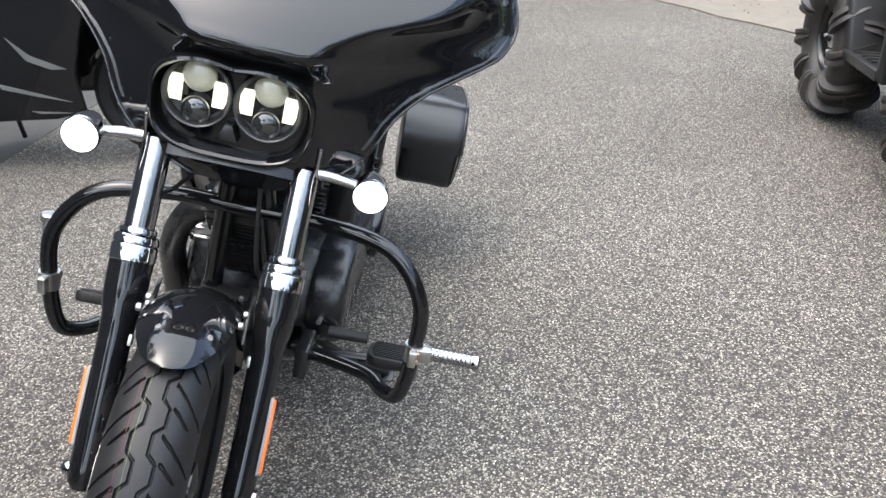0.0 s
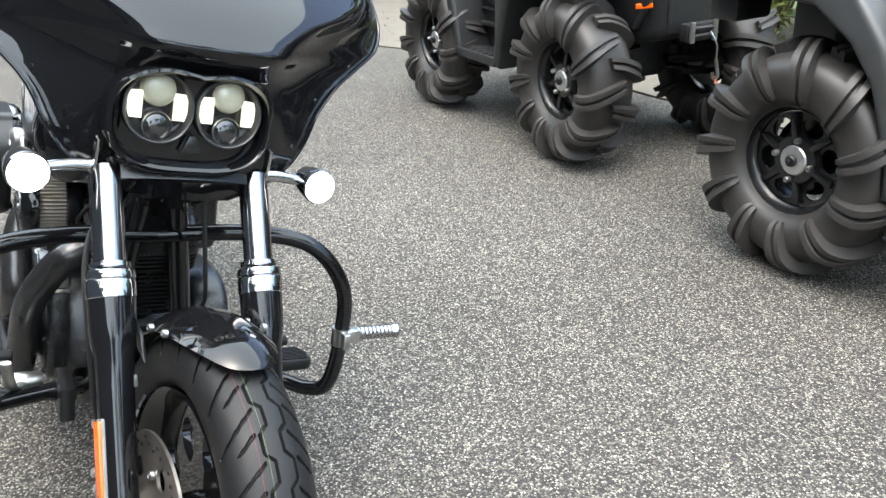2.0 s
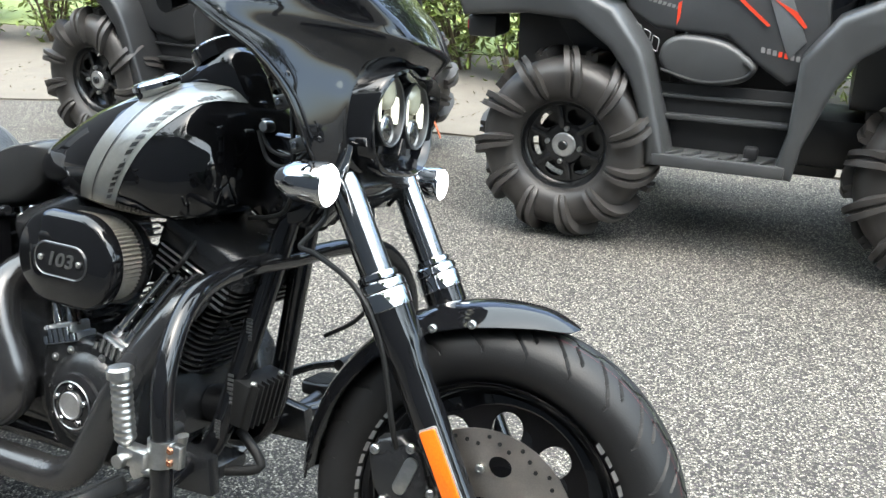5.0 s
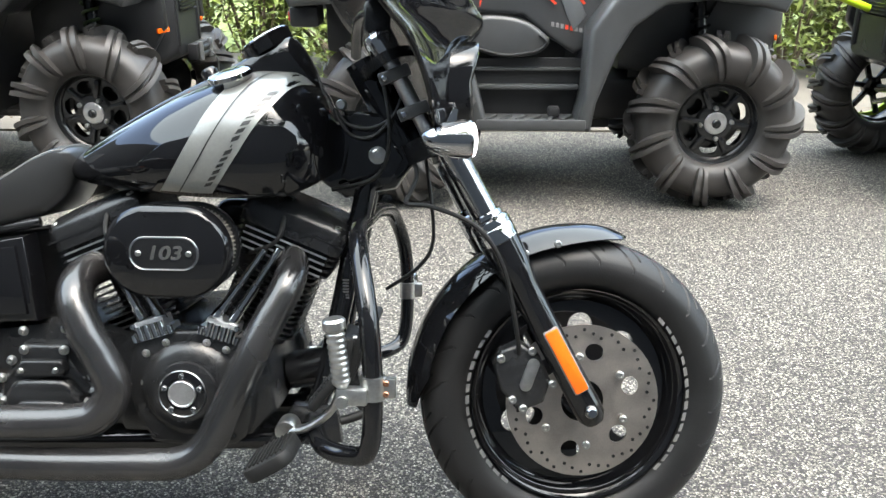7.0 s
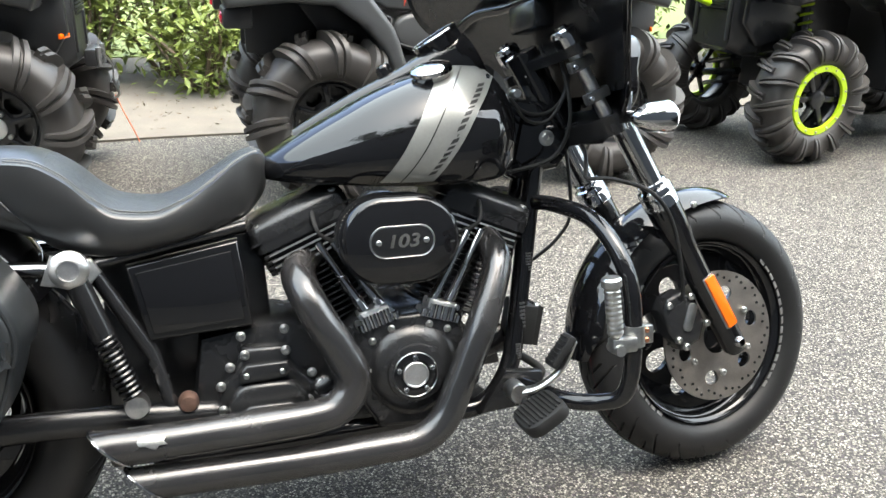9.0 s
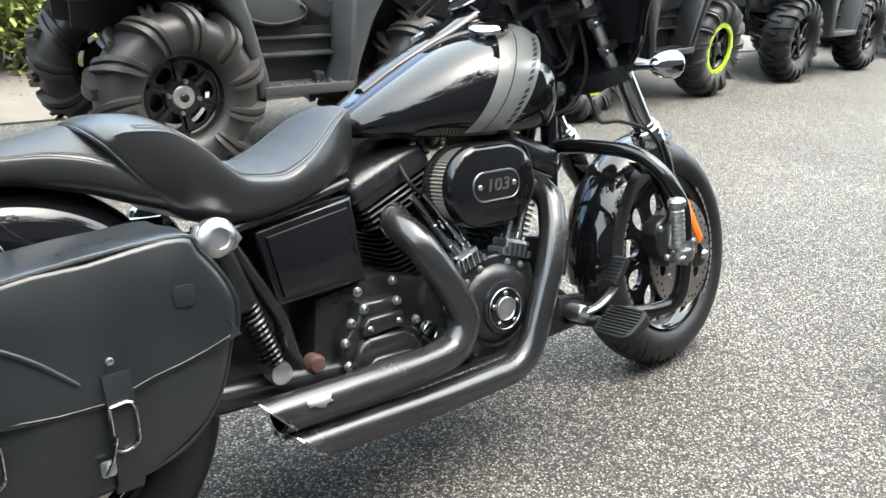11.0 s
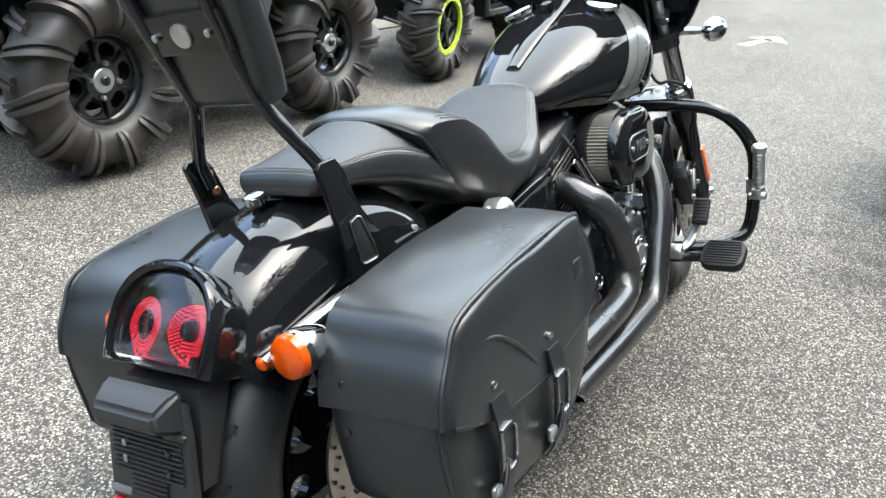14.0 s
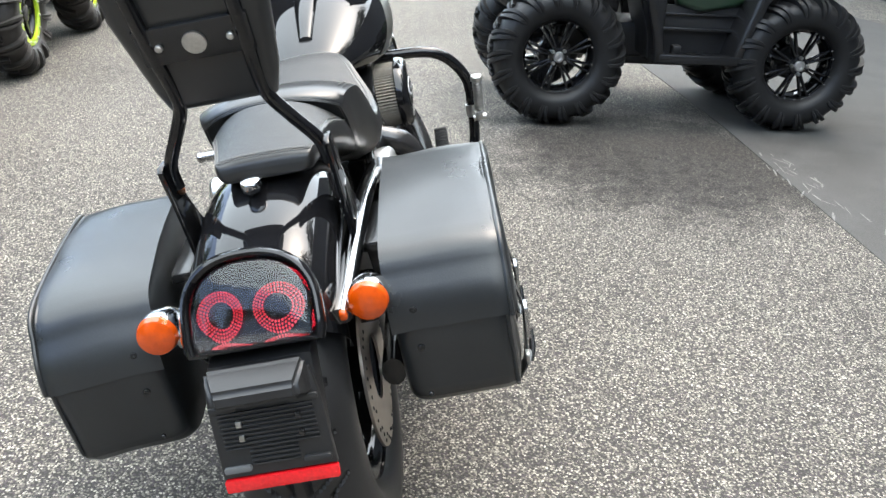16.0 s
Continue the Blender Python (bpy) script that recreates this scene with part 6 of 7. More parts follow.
    for bxx in (-0.152, 0.010):
        strap = part("bag_strap", loft([[(bxx - 0.018, (outer + 0.006 + o) * s, z), (bxx + 0.018, (outer + 0.006 + o) * s, z), (bxx + 0.018, (outer + 0.0095 + o) * s, z), (bxx - 0.018, (outer + 0.0095 + o) * s, z)]
                     for z, o in ((0.495, 0.004), (0.47, 0.010), (0.44, 0.013), (0.41, 0.010), (0.375, 0.007), (0.345, 0.002), (0.325, -0.012))]), LEATHER, b, "wide black leather closing strap")
        loop = fillet([(bxx - 0.017, (outer + 0.022) * s, 0.455), (bxx + 0.015, (outer + 0.024) * s, 0.460), (bxx + 0.015, (outer + 0.022) * s, 0.395), (bxx - 0.017, (outer + 0.020) * s, 0.390), (bxx - 0.017, (outer + 0.022) * s, 0.455)], 0.016)
        part("buckle", tube(loop, 0.0048, 8, flat=0.6), CHROME, strap, "oval chrome strap buckle")
        part("buckle_tongue", tube(spline([(bxx - 0.014, (outer + 0.026) * s, 0.415), (bxx - 0.022, (outer + 0.024) * s, 0.385), (bxx - 0.032, (outer + 0.018) * s, 0.365)], 5), lambda t: 0.0055 - 0.003 * abs(t - 0.5), 8, flat=0.5), CHROME, strap, "chrome buckle tongue")
        part("buckle_catch", slab(round_rect(0.020, 0.022, 0.005), 0.006, at(bxx - 0.028, (outer + 0.014) * s, 0.372), 0.001), STEEL, strap)
        part("bag_rivet", bolt((bxx - 0.004, (outer + 0.011) * s, 0.512), (0, s, 0), 0.0055, 0.003), STEEL, b)
    for z in (0.535, 0.47, 0.385):
        part("rear_rivet", bolt((-0.258 if z > 0.5 else -0.262, (inner + 0.035) * s, z), (-1, 0, 0), 0.006 if z > 0.4 else 0.004, 0.003), SATIN, b)
    part("bag_bracket", box((0.20, 0.035, 0.018), at(0.0, 0.155 * s, 0.58), 0.004), SATIN, b)


bag(-1)
bag(1)

# handlebar end pieces seen past the fairing, cables
part("handlebar", moved(tube(spline([(1.13, -0.36, 1.02), (1.14, -0.22, 1.075), (1.17, -0.08, 1.075), (1.17, 0.08, 1.075), (1.14, 0.22, 1.075), (1.13, 0.36, 1.02)], 8), 0.0127, 14), STEER), GLOSS, bike, "black handlebar")
part("bar_riser", moved(box((0.05, 0.12, 0.06), at(1.18, 0, 1.04), 0.01), STEER), SATIN, bike)
for k, (y0, y1) in enumerate(((-0.10, -0.06), (0.09, 0.05), (-0.02, 0.03))):
    part("control_cable", tube(spline([(1.19, y0, 0.98), (1.215, y0 * 1.1, 0.84), (1.19, y1 * 1.4, 0.75 - 0.02 * k), (1.10, y1, 0.72)], 8), 0.0042, 8), BLACK_RUBBER, bike, "black control cable")
part("clutch_cable", tube(spline([(1.27, 0.05, 0.80), (1.29, 0.06, 0.62), (1.26, 0.07, 0.55), (1.19, 0.07, 0.50)], 8), 0.0042, 8), BLACK_RUBBER, bike)


# ---------------------------------------------------------------- quad bikes: x ahead, y to the left, hubs 0.52 out from the middle
ORIGIN = Vector((0, 0, 0))


def mud_tyre(R, a, rim, lug_h, sweep, width, reach=118, fine=False):
    """A fat tyre whose axle is y, and the two kinds of lug that run from the tread's middle down its flanks."""
    b = (R - lug_h - rim) / 2 * 1.05
    Rc = R - lug_h
    prof = []
    for j in range(29):
        ph = radians(-158 + 316 * j / 28)
        y = a * math.copysign(abs(math.sin(ph)) ** 0.75, math.sin(ph))
        prof.append((Rc - b + b * math.copysign(abs(math.cos(ph)) ** 0.8, math.cos(ph)), y))
    carcass = lathe(prof, Matrix.Rotation(radians(90), 4, "X"), 72)
    pair = []
    hs = ((-0.5, 0.0), (-0.42, 1.0), (-0.12, 0.96), (-0.06, 0.55), (0.06, 0.55), (0.12, 0.96), (0.42, 1.0), (0.5, 0.0)) if not fine else ((-0.5, 0.0), (-0.4, 1.0), (0.4, 1.0), (0.5, 0.0))
    for side in (-1, 1):
        rings = []
        n = 12
        for k in range(n + 1):
            t = k / n
            ph = radians(-8 + (reach + 8) * t)
            s, c = math.sin(ph), math.cos(ph)
            y = a * math.copysign(abs(s) ** 0.75, s)
            r = Rc - b + b * math.copysign(abs(c) ** 0.8, c)
            nr, ny = c, s
            hh = lug_h * (1.0 if t < 0.55 else max(0.12, 1.0 - 1.5 * (t - 0.55)))
            hh *= 0.75 if k in (0, n) else 1.0
            th = radians(sweep) * (1 - t) ** 1.6
            w = width * (0.85 + 0.35 * math.sin(math.pi * min(1, t * 1.1))) * (0.7 if k == n else 1)
            ring = []
            for q, h in hs:
                rr, yy = r + nr * (hh * h - 0.004), (y + ny * (hh * h - 0.004)) * side
                ang = th + q * w / max(r, 0.1)
                ring.append((rr * math.cos(ang), yy, rr * math.sin(ang)))
            rings.append(ring)
        pair.append(loft(rings))
    return carcass, pair


def steel_rim(r, hw, c=ORIGIN):
    lip = [(r + 0.012, hw), (r + 0.012, hw - 0.010), (r, hw - 0.016), (r - 0.004, hw - 0.035), (r - 0.014, hw - 0.045), (r - 0.02, 0.0)]
    return disc_y(lip + [(q, -h) for q, h in lip[-2::-1]], c, 56)


def hub_set(y):
    """The silver hub cap."""
    cap = disc_y([(0.048, -0.02), (0.048, 0.004), (0.044, 0.009), (0.024, 0.011), (0.0, 0.011)], Vector((0, y, 0)), 28)
    return cap


def shared(name, mesh, parent, m=None, label=""):
    ob = new(name, mesh)
    ob.parent = parent
    if m:
        ob.matrix_basis = m
    if label:
        ob["label"] = label
    return ob


def mesh_of(bm, mat, smooth=35):
    ob = part("tmp", bm, mat, None, "", smooth)
    me = ob.data
    bpy.data.objects.remove(ob)
    return me


def ribs_plate(r_out, y):
    """A pressed wheel centre with six windows and a raised middle."""
    plate = window_plate(ORIGIN, y, 0.03, r_out, 6, 0.112, 0.34, 0.030, math.pi / 6, 0.010)
    return join(plate, disc_y([(0.085, 0.0), (0.075, 0.016), (0.05, 0.020), (0.03, 0.020)], Vector((0, y, 0)), 32))


def spoke(r_out, y, paired):
    return box((r_out - 0.03, 0.026 if paired else 0.018, 0.013 if paired else 0.030), Matrix.Translation(((r_out + 0.03) / 2, y, 0)), 0.005 if paired else 0.004)


def boss(y):
    return disc_y([(0.05, -0.02), (0.05, 0.01), (0.046, 0.022), (0.03, 0.026), (0, 0.026)], Vector((0, y, 0)), 24)


# each wheel kind is built once, right-hand side, outer face towards -y
def wheel_kind(tyre_bm, tyre_mat, tyre_label, lugs, rim, rim_mat, extra, spokes=(), bolts=()):
    carcass, pair = tyre_bm
    return {"tyre": (mesh_of(carcass, tyre_mat, 40), tyre_label), "lugs": [mesh_of(p, tyre_mat, 40) for p in pair], "n": lugs, "rim": mesh_of(rim, rim_mat), "extra": extra, "spokes": spokes, "bolts": bolts}


NUT = mesh_of(bolt((0, 0, 0), (0, -1, 0), 0.010, 0.016), STEEL)
SMALL_NUT = mesh_of(bolt((0, 0, 0), (0, -1, 0), 0.006, 0.007), STEEL)
RIM_NUT = mesh_of(bolt((0, 0, 0), (0, -1, 0), 0.0065, 0.012), CHROME)
HUB = mesh_of(hub_set(-0.052), ALU)
KINDS = {
    "mud": wheel_kind(mud_tyre(0.380, 0.120, 0.172, 0.044, 15, 0.058, 126), MUD_RUBBER, "dusty deep-lugged mud tyre", 11, steel_rim(0.170, 0.085), SATIN,
                      [("wheel_centre", mesh_of(ribs_plate(0.152, -0.035), SATIN), "black pressed wheel centre"), ("brake_drum", mesh_of(disc_y([(0, 0.0), (0.128, 0.0), (0.130, -0.03), (0, -0.03)], Vector((0, 0.02, 0)), 32), SATIN), "black inner wheel disc"), ("hub_cap", HUB, "silver hub cap"), ("hub_nut", mesh_of(disc_y([(0.019, 0.0), (0.019, 0.010), (0.015, 0.014), (0.009, 0.014), (0.008, 0.022), (0, 0.022)], Vector((0, -0.062, 0)), 16), SATIN), "black hub nut")],
                      [(mesh_of(box((0.085, 0.016, 0.022), Matrix.Translation((0.105, -0.045, 0)), 0.006), SATIN), math.pi / 3 * i) for i in range(6)], [(NUT, 0.066, -0.055, math.pi / 2 * i + 0.2) for i in range(4)]),
    "lime": wheel_kind(mud_tyre(0.355, 0.112, 0.172, 0.034, 10, 0.040, 116), MUD_RUBBER, "chunky mud tyre", 15, steel_rim(0.170, 0.080), SATIN,
                       [("beadlock_ring", mesh_of(disc_y([(0.150, 0.086), (0.152, 0.096), (0.182, 0.096), (0.186, 0.086), (0.182, 0.078), (0.150, 0.078), (0.150, 0.086)], ORIGIN, 48), LIME), "lime green beadlock ring"), ("wheel_centre", mesh_of(boss(-0.055), SATIN), "black wheel boss")],
                       [(mesh_of(spoke(0.158, -0.055, False), SATIN), 2 * math.pi * i / 6) for i in range(6)], [(SMALL_NUT, 0.168, -0.097, 2 * math.pi * i / 14) for i in range(14)]),
    "road": wheel_kind(mud_tyre(0.364, 0.128, 0.182, 0.028, 11, 0.050, 92), RUBBER, "black block-tread tyre", 18, steel_rim(0.182, 0.090), GLOSS,
                       [("brake_drum", mesh_of(disc_y([(0, 0.0), (0.088, 0.0), (0.090, -0.03), (0, -0.03)], Vector((0, 0.03, 0)), 32), SATIN), "black brake disc behind the spokes"), ("wheel_centre", mesh_of(boss(-0.062), GLOSS), "black alloy boss"), ("hub_cap", mesh_of(disc_y([(0.029, -0.02), (0.028, 0.006), (0.024, 0.012), (0.014, 0.013), (0.012, 0.009), (0, 0.010)], Vector((0, -0.088, 0)), 28), ALU), "bright round hub cap")],
                       [(mesh_of(spoke(0.178, -0.065, True), GLOSS), 2 * math.pi * i / 8 + d) for i in range(8) for d in (-0.10, 0.10)], [(RIM_NUT, 0.176, -0.088, 2 * math.pi * (i // 2) / 8 + (0.13 if i % 2 else -0.13)) for i in range(16)] + [(NUT, 0.041, -0.086, 2 * math.pi * i / 4 + 0.4) for i in range(4)]),
    "trail": wheel_kind(mud_tyre(0.350, 0.120, 0.172, 0.024, 8, 0.036, 100, True), RUBBER, "black off-road tyre", 20, steel_rim(0.170, 0.085), SATIN,
                        [("wheel_centre", mesh_of(boss(-0.06), SATIN), "black wheel boss")], [(mesh_of(spoke(0.165, -0.06, False), SATIN), 2 * math.pi * i / 6) for i in range(6)], []),
}
RADIUS = {"mud": 0.374, "lime": 0.350, "road": 0.359, "trail": 0.347}


def wheel(owner, kind, x, side, spin, steer=0.0):
    m = Matrix.Translation((x, 0.415 * side, RADIUS[kind])) @ Matrix.Rotation(radians(steer), 4, "Z") @ (Matrix.Rotation(math.pi, 4, "Z") if side > 0 else Matrix.Identity(4)) @ Matrix.Rotation(spin, 4, "Y")
    k = KINDS[kind]
    w = shared("wheel", k["rim"], owner, m, "wheel with its tyre")
    shared("tyre", k["tyre"][0], w, None, k["tyre"][1])
    for j, me in enumerate(k["lugs"]):
        for i in range(k["n"]):
            shared("lug", me, w, Matrix.Rotation(2 * math.pi * (i + 0.5 * j) / k["n"], 4, "Y"))
    for nm, me, lab in k["extra"]:
        shared(nm, me, w, None, lab)
    for me, a in k["spokes"]:
        shared("spoke", me, w, Matrix.Rotation(a, 4, "Y"))
    for me, r, y, a in k["bolts"]:
        shared("wheel_bolt", me, w, Matrix.Translation((r * math.cos(a), y, r * math.sin(a))))
    return w


REAR_ARCH = [(-1.10, 0.845), (-1.13, 0.93), (-0.72, 0.99), (-0.52, 0.90), (-0.41, 0.76), (-0.385, 0.70), (-0.315, 0.47), (-0.285, 0.35), (-0.36, 0.34), (-0.375, 0.46), (-0.45, 0.66), (-0.53, 0.76), (-0.66, 0.85), (-0.85, 0.865)]
FRONT_ARCH = [(0.085, 0.35), (0.15, 0.34), (0.165, 0.46), (0.235, 0.66), (0.30, 0.775), (0.42, 0.86), (0.60, 0.88), (0.80, 0.855), (0.90, 0.83), (0.93, 0.90), (0.72, 0.985), (0.40, 0.99), (0.22, 0.90), (0.12, 0.76), (0.115, 0.50)]


def quad(label, place, kind, body, plastic, spins, wheelbase=1.364, group="parked quad bikes", lamp_red=True, decal=None, spring=SATIN, winch=False, bumper=None, panel=None):
    q = thing("quad_bike", place, label, "quad bike", group)
    hx = wheelbase / 2
    k = hx / 0.682
    for sx, sy, a in ((-1, -1, spins[0]), (1, -1, spins[1]), (-1, 1, 0.4), (1, 1, 1.1)):
        wheel(q, kind, hx * sx, sy, a)
        part("axle_shaft", tube([(hx * sx, 0.12 * sy, 0.40), (hx * sx, 0.40 * sy, RADIUS[kind])], 0.022, 10), SATIN, q)
        for dz, dx in ((0.0, 0.12), (0.0, -0.12), (0.13, 0.07), (0.13, -0.07)):
            part("suspension_arm", tube([(hx * sx + dx, 0.10 * sy, 0.36 + dz), (hx * sx + dx * 0.25, 0.36 * sy, RADIUS[kind] - 0.06 + dz)], 0.014, 8), SATIN, q)
        t0, t1 = Vector((hx * sx - 0.06 * sx, 0.24 * sy, 0.86)), Vector((hx * sx - 0.02 * sx, 0.31 * sy, 0.42))
        sh = part("shock_absorber", tube([t0, t0.lerp(t1, 0.45), t0.lerp(t1, 0.46), t1], lambda v: 0.026 if v < 0.5 else 0.016, 14), SATIN, q, "shock absorber with a coil spring")
        part("coil_spring", coil(t0.lerp(t1, 0.08), t0.lerp(t1, 0.9), 0.036, 0.0075, 8, 12), spring, sh)
    part("belly", join(box((1.30 * k, 0.34, 0.20), at(0, 0, 0.41), 0.04), box((0.60 * k, 0.26, 0.08), at(0.0, 0, 0.305), 0.02)), PLASTIC, q, "black engine and belly")
    for s in (-1, 1):
        part("rear_arch", slab([(x * k, z) for x, z in REAR_ARCH], 0.22, Matrix.Translation((0, 0.405 * s, 0)), 0.026, 4), plastic, q, "dark grey plastic rear wheel arch")
        part("front_arch", slab([(x * k, z) for x, z in FRONT_ARCH], 0.22, Matrix.Translation((0, 0.405 * s, 0)), 0.026, 4), plastic, q, "dark grey plastic front wheel arch")
        board = part("footboard", join(box((0.46 * k, 0.20, 0.030), at(-0.105 * k, 0.415 * s, 0.362), 0.006), box((0.46 * k, 0.022, 0.045), at(-0.105 * k, 0.510 * s, 0.372), 0.006)), plastic, q, "ribbed grey footboard")
        for i in range(6):
            part("tread_rib", box((0.018, 0.10, 0.014), at((-0.27 + 0.065 * i) * k, 0.42 * s, 0.382, 0, 0, 28 * s), 0.003), plastic, board)
        part("footwell", slab([(-0.33 * k, 0.37), (0.11 * k, 0.37), (0.16 * k, 0.62), (-0.40 * k, 0.62)], 0.02, Matrix.Translation((0, 0.31 * s, 0)), 0.003), PLASTIC, q)
        part("footwell_ledge", box((0.44 * k, 0.05, 0.02), at(-0.11 * k, 0.335 * s, 0.50), 0.006), plastic, q)
        part("footwell_ledge", box((0.48 * k, 0.03, 0.014), at(-0.12 * k, 0.325 * s, 0.575), 0.004), plastic, q)
        part("foot_peg", box((0.05, 0.05, 0.045), at(0.0, 0.40 * s, 0.405), 0.01), PLASTIC, q)
        if decal:
            oval = [(-0.375, 0.715), (-0.34, 0.660), (-0.22, 0.625), (-0.08, 0.640), (-0.025, 0.690), (-0.06, 0.735), (-0.15, 0.785), (-0.29, 0.800), (-0.36, 0.770)]
            part("side_panel", slab([(p.x * k, p.z) for p in spline([(x, 0, z) for x, z in oval + oval[:1]], 4)[:-1]], 0.10, Matrix.Translation((0, 0.31 * s, 0)), 0.02, 3), plastic, q, "dusty oval engine side cover")
            part("cover_lip", tube(spline([(x * k, 0.363 * s, z) for x, z in ((-0.36, 0.675), (-0.22, 0.640), (-0.09, 0.655), (-0.04, 0.690), (-0.07, 0.722))], 6), 0.006, 8), PLASTIC, q)
            part("upper_cover", slab([(-0.52 * k, 0.885), (-0.40 * k, 0.815), (-0.14 * k, 0.80), (-0.03 * k, 0.71), (0.08 * k, 0.64), (0.13 * k, 0.66), (0.20 * k, 0.82), (0.18 * k, 0.99), (-0.10 * k, 1.0), (-0.52 * k, 0.97)], 0.09, Matrix.Translation((0, 0.285 * s, 0)), 0.02, 3), SHADE_PLASTIC, q, "dark grey upper body cover with red slashes")
            part("wedge_panel", slab([(-0.02 * k, 0.955), (0.05 * k, 0.965), (0.125 * k, 0.80), (0.075 * k, 0.735), (0.045 * k, 0.80)], 0.012, Matrix.Translation((0, 0.331 * s, 0)), 0.003), GREY_PAINT, q, "silver-grey wedge panel")
        else:
            part("side_panel", slab([(-0.46 * k, 0.70), (-0.34 * k, 0.62), (-0.14 * k, 0.585), (0.0, 0.62), (0.04 * k, 0.70), (-0.02 * k, 0.86), (-0.30 * k, 0.94), (-0.50 * k, 0.88)], 0.10, Matrix.Translation((0, 0.30 * s, 0)), 0.03, 4), panel or plastic, q, "moulded side panel")
        for nm, pts in (("rear_liner", REAR_ARCH[8:] + [(-1.10, 0.845)]), ("front_liner", FRONT_ARCH[1:9])):
            part(nm, shell([[(x * k, yy * s, z + 0.012) for yy in (0.10, 0.20, 0.30, 0.40)] for x, z in pts], 0.008), PLASTIC, q, "black wheel arch liner")
        for x0 in (-1, 1):
            part("inner_panel", slab([(0.36 * x0 * k, 0.50), (1.0 * x0 * k, 0.62), (1.0 * x0 * k, 0.86), (0.36 * x0 * k, 0.86)], 0.02, Matrix.Translation((0, 0.13 * s, 0)), 0.003), PLASTIC, q)
        part("tank_panel", slab([(-0.02 * k, 0.72), (0.13 * k, 0.66), (0.24 * k, 0.80), (0.28 * k, 1.00), (0.0, 1.04), (-0.22 * k, 1.0), (-0.18 * k, 0.90)], 0.08, Matrix.Translation((0, 0.27 * s, 0)), 0.02, 3), body, q, "painted tank panel")
        part("mud_flap", slab([(-0.55 * k, 0.52), (-0.34 * k, 0.52), (-0.44 * k, 0.70), (-0.66 * k, 0.86), (-0.80 * k, 0.86)], 0.02, Matrix.Translation((0, 0.315 * s, 0)), 0.003), PLASTIC, q)
        if lamp_red:
            part("tail_lamp", slab(round_rect(0.06, 0.045, 0.01), 0.12, at(-1.09 * k, 0.36 * s, 0.80), 0.01), RED_LENS, q, "red tail lamp")
            part("lamp_housing", box((0.12, 0.17, 0.085), at(-1.05 * k, 0.355 * s, 0.80), 0.015), PLASTIC, q)
        part("headlamp", slab([(-0.07, -0.025), (0.06, -0.035), (0.075, 0.02), (-0.03, 0.045)], 0.03, at(0.93 * k, 0.22 * s, 0.88, 0, 0, 90 - 18 * s), 0.008), PALE_GLASS, q, "clear headlamp")
        if not bumper:
            part("side_marker", box((0.012, 0.075, 0.022), at(0.965 * k, 0.245 * s, 0.705, 0, 0, 20 * s), 0.003), ORANGE_REFLECTOR, q, "orange front marker")
        part("front_fascia", slab([(0.60 * k, 0.66), (0.90 * k, 0.60), (0.985 * k, 0.72), (0.98 * k, 0.88), (0.72 * k, 0.92)], 0.05, at(0, 0.235 * s, 0), 0.015), plastic, q)
    part("nose", loft([[(x * k, y, z) for y, z in round_rect(w, h, 0.04, 4, 0, cz)] for x, w, h, cz in ((0.30, 0.42, 0.42, 0.76), (0.70, 0.46, 0.44, 0.74), (0.92, 0.40, 0.40, 0.74), (0.99, 0.30, 0.34, 0.75))]), plastic, q, "dark front body with a grille")
    gr = part("grille", box((0.02, 0.22, 0.15), at(0.992 * k, 0, 0.845), 0.02), PLASTIC, q, "black mesh grille")
    for i in range(9):
        part("grille_bar", box((0.008, 0.20, 0.004), at(1.004 * k, 0, 0.785 + 0.015 * i), 0), SATIN, gr)
    if kind == "trail":
        part("bumper", join(tube(fillet([(0.86 * k, -0.17, 0.42), (1.02 * k, -0.17, 0.50), (1.03 * k, -0.15, 0.74), (1.03 * k, 0.15, 0.74), (1.02 * k, 0.17, 0.50), (0.86 * k, 0.17, 0.42)], 0.06), 0.018, 12), box((0.05, 0.26, 0.06), at(0.98 * k, 0, 0.48), 0.01)), SATIN, q, "tubular front bumper")
    if bumper:
        part("bumper_hoop", tube(fillet([(0.90 * k, -0.30, 0.93), (1.10 * k, -0.26, 0.91), (1.24 * k, -0.12, 0.89), (1.24 * k, 0.12, 0.89), (1.10 * k, 0.26, 0.91), (0.90 * k, 0.30, 0.93)], 0.08), 0.022, 12), bumper, q, "lime tubular bumper hoop")
        part("bumper_stay", tube([(1.22 * k, 0.0, 0.88), (1.02 * k, 0.0, 0.80)], 0.018, 10), bumper, q)
    if winch:
        wi = part("winch", join(box((0.05, 0.17, 0.075), at(1.035 * k, 0, 0.585), 0.008), tube([(1.065 * k, -0.07, 0.60), (1.065 * k, 0.07, 0.60)], 0.011, 12), tube([(1.065 * k, -0.07, 0.57), (1.065 * k, 0.07, 0.57)], 0.011, 12)), PLASTIC, q, "winch with roller fairlead")
        for yy in (-0.062, 0.062):
            part("fairlead_post", tube([(1.07 * k, yy, 0.545), (1.07 * k, yy, 0.63)], 0.012, 12), ALU, wi, "steel fairlead roller")
        part("winch_rope", tube(spline([(1.08 * k, 0.03, 0.585), (1.11 * k, 0.045, 0.53), (1.105 * k, 0.05, 0.46)], 6), 0.004, 8), STEEL, wi)
        part("winch_hook", tube(spline([(1.105 * k, 0.05, 0.47), (1.115 * k, 0.05, 0.44), (1.125 * k, 0.05, 0.40), (1.10 * k, 0.05, 0.385), (1.09 * k, 0.05, 0.41)], 6), 0.007, 8), STEEL, wi)
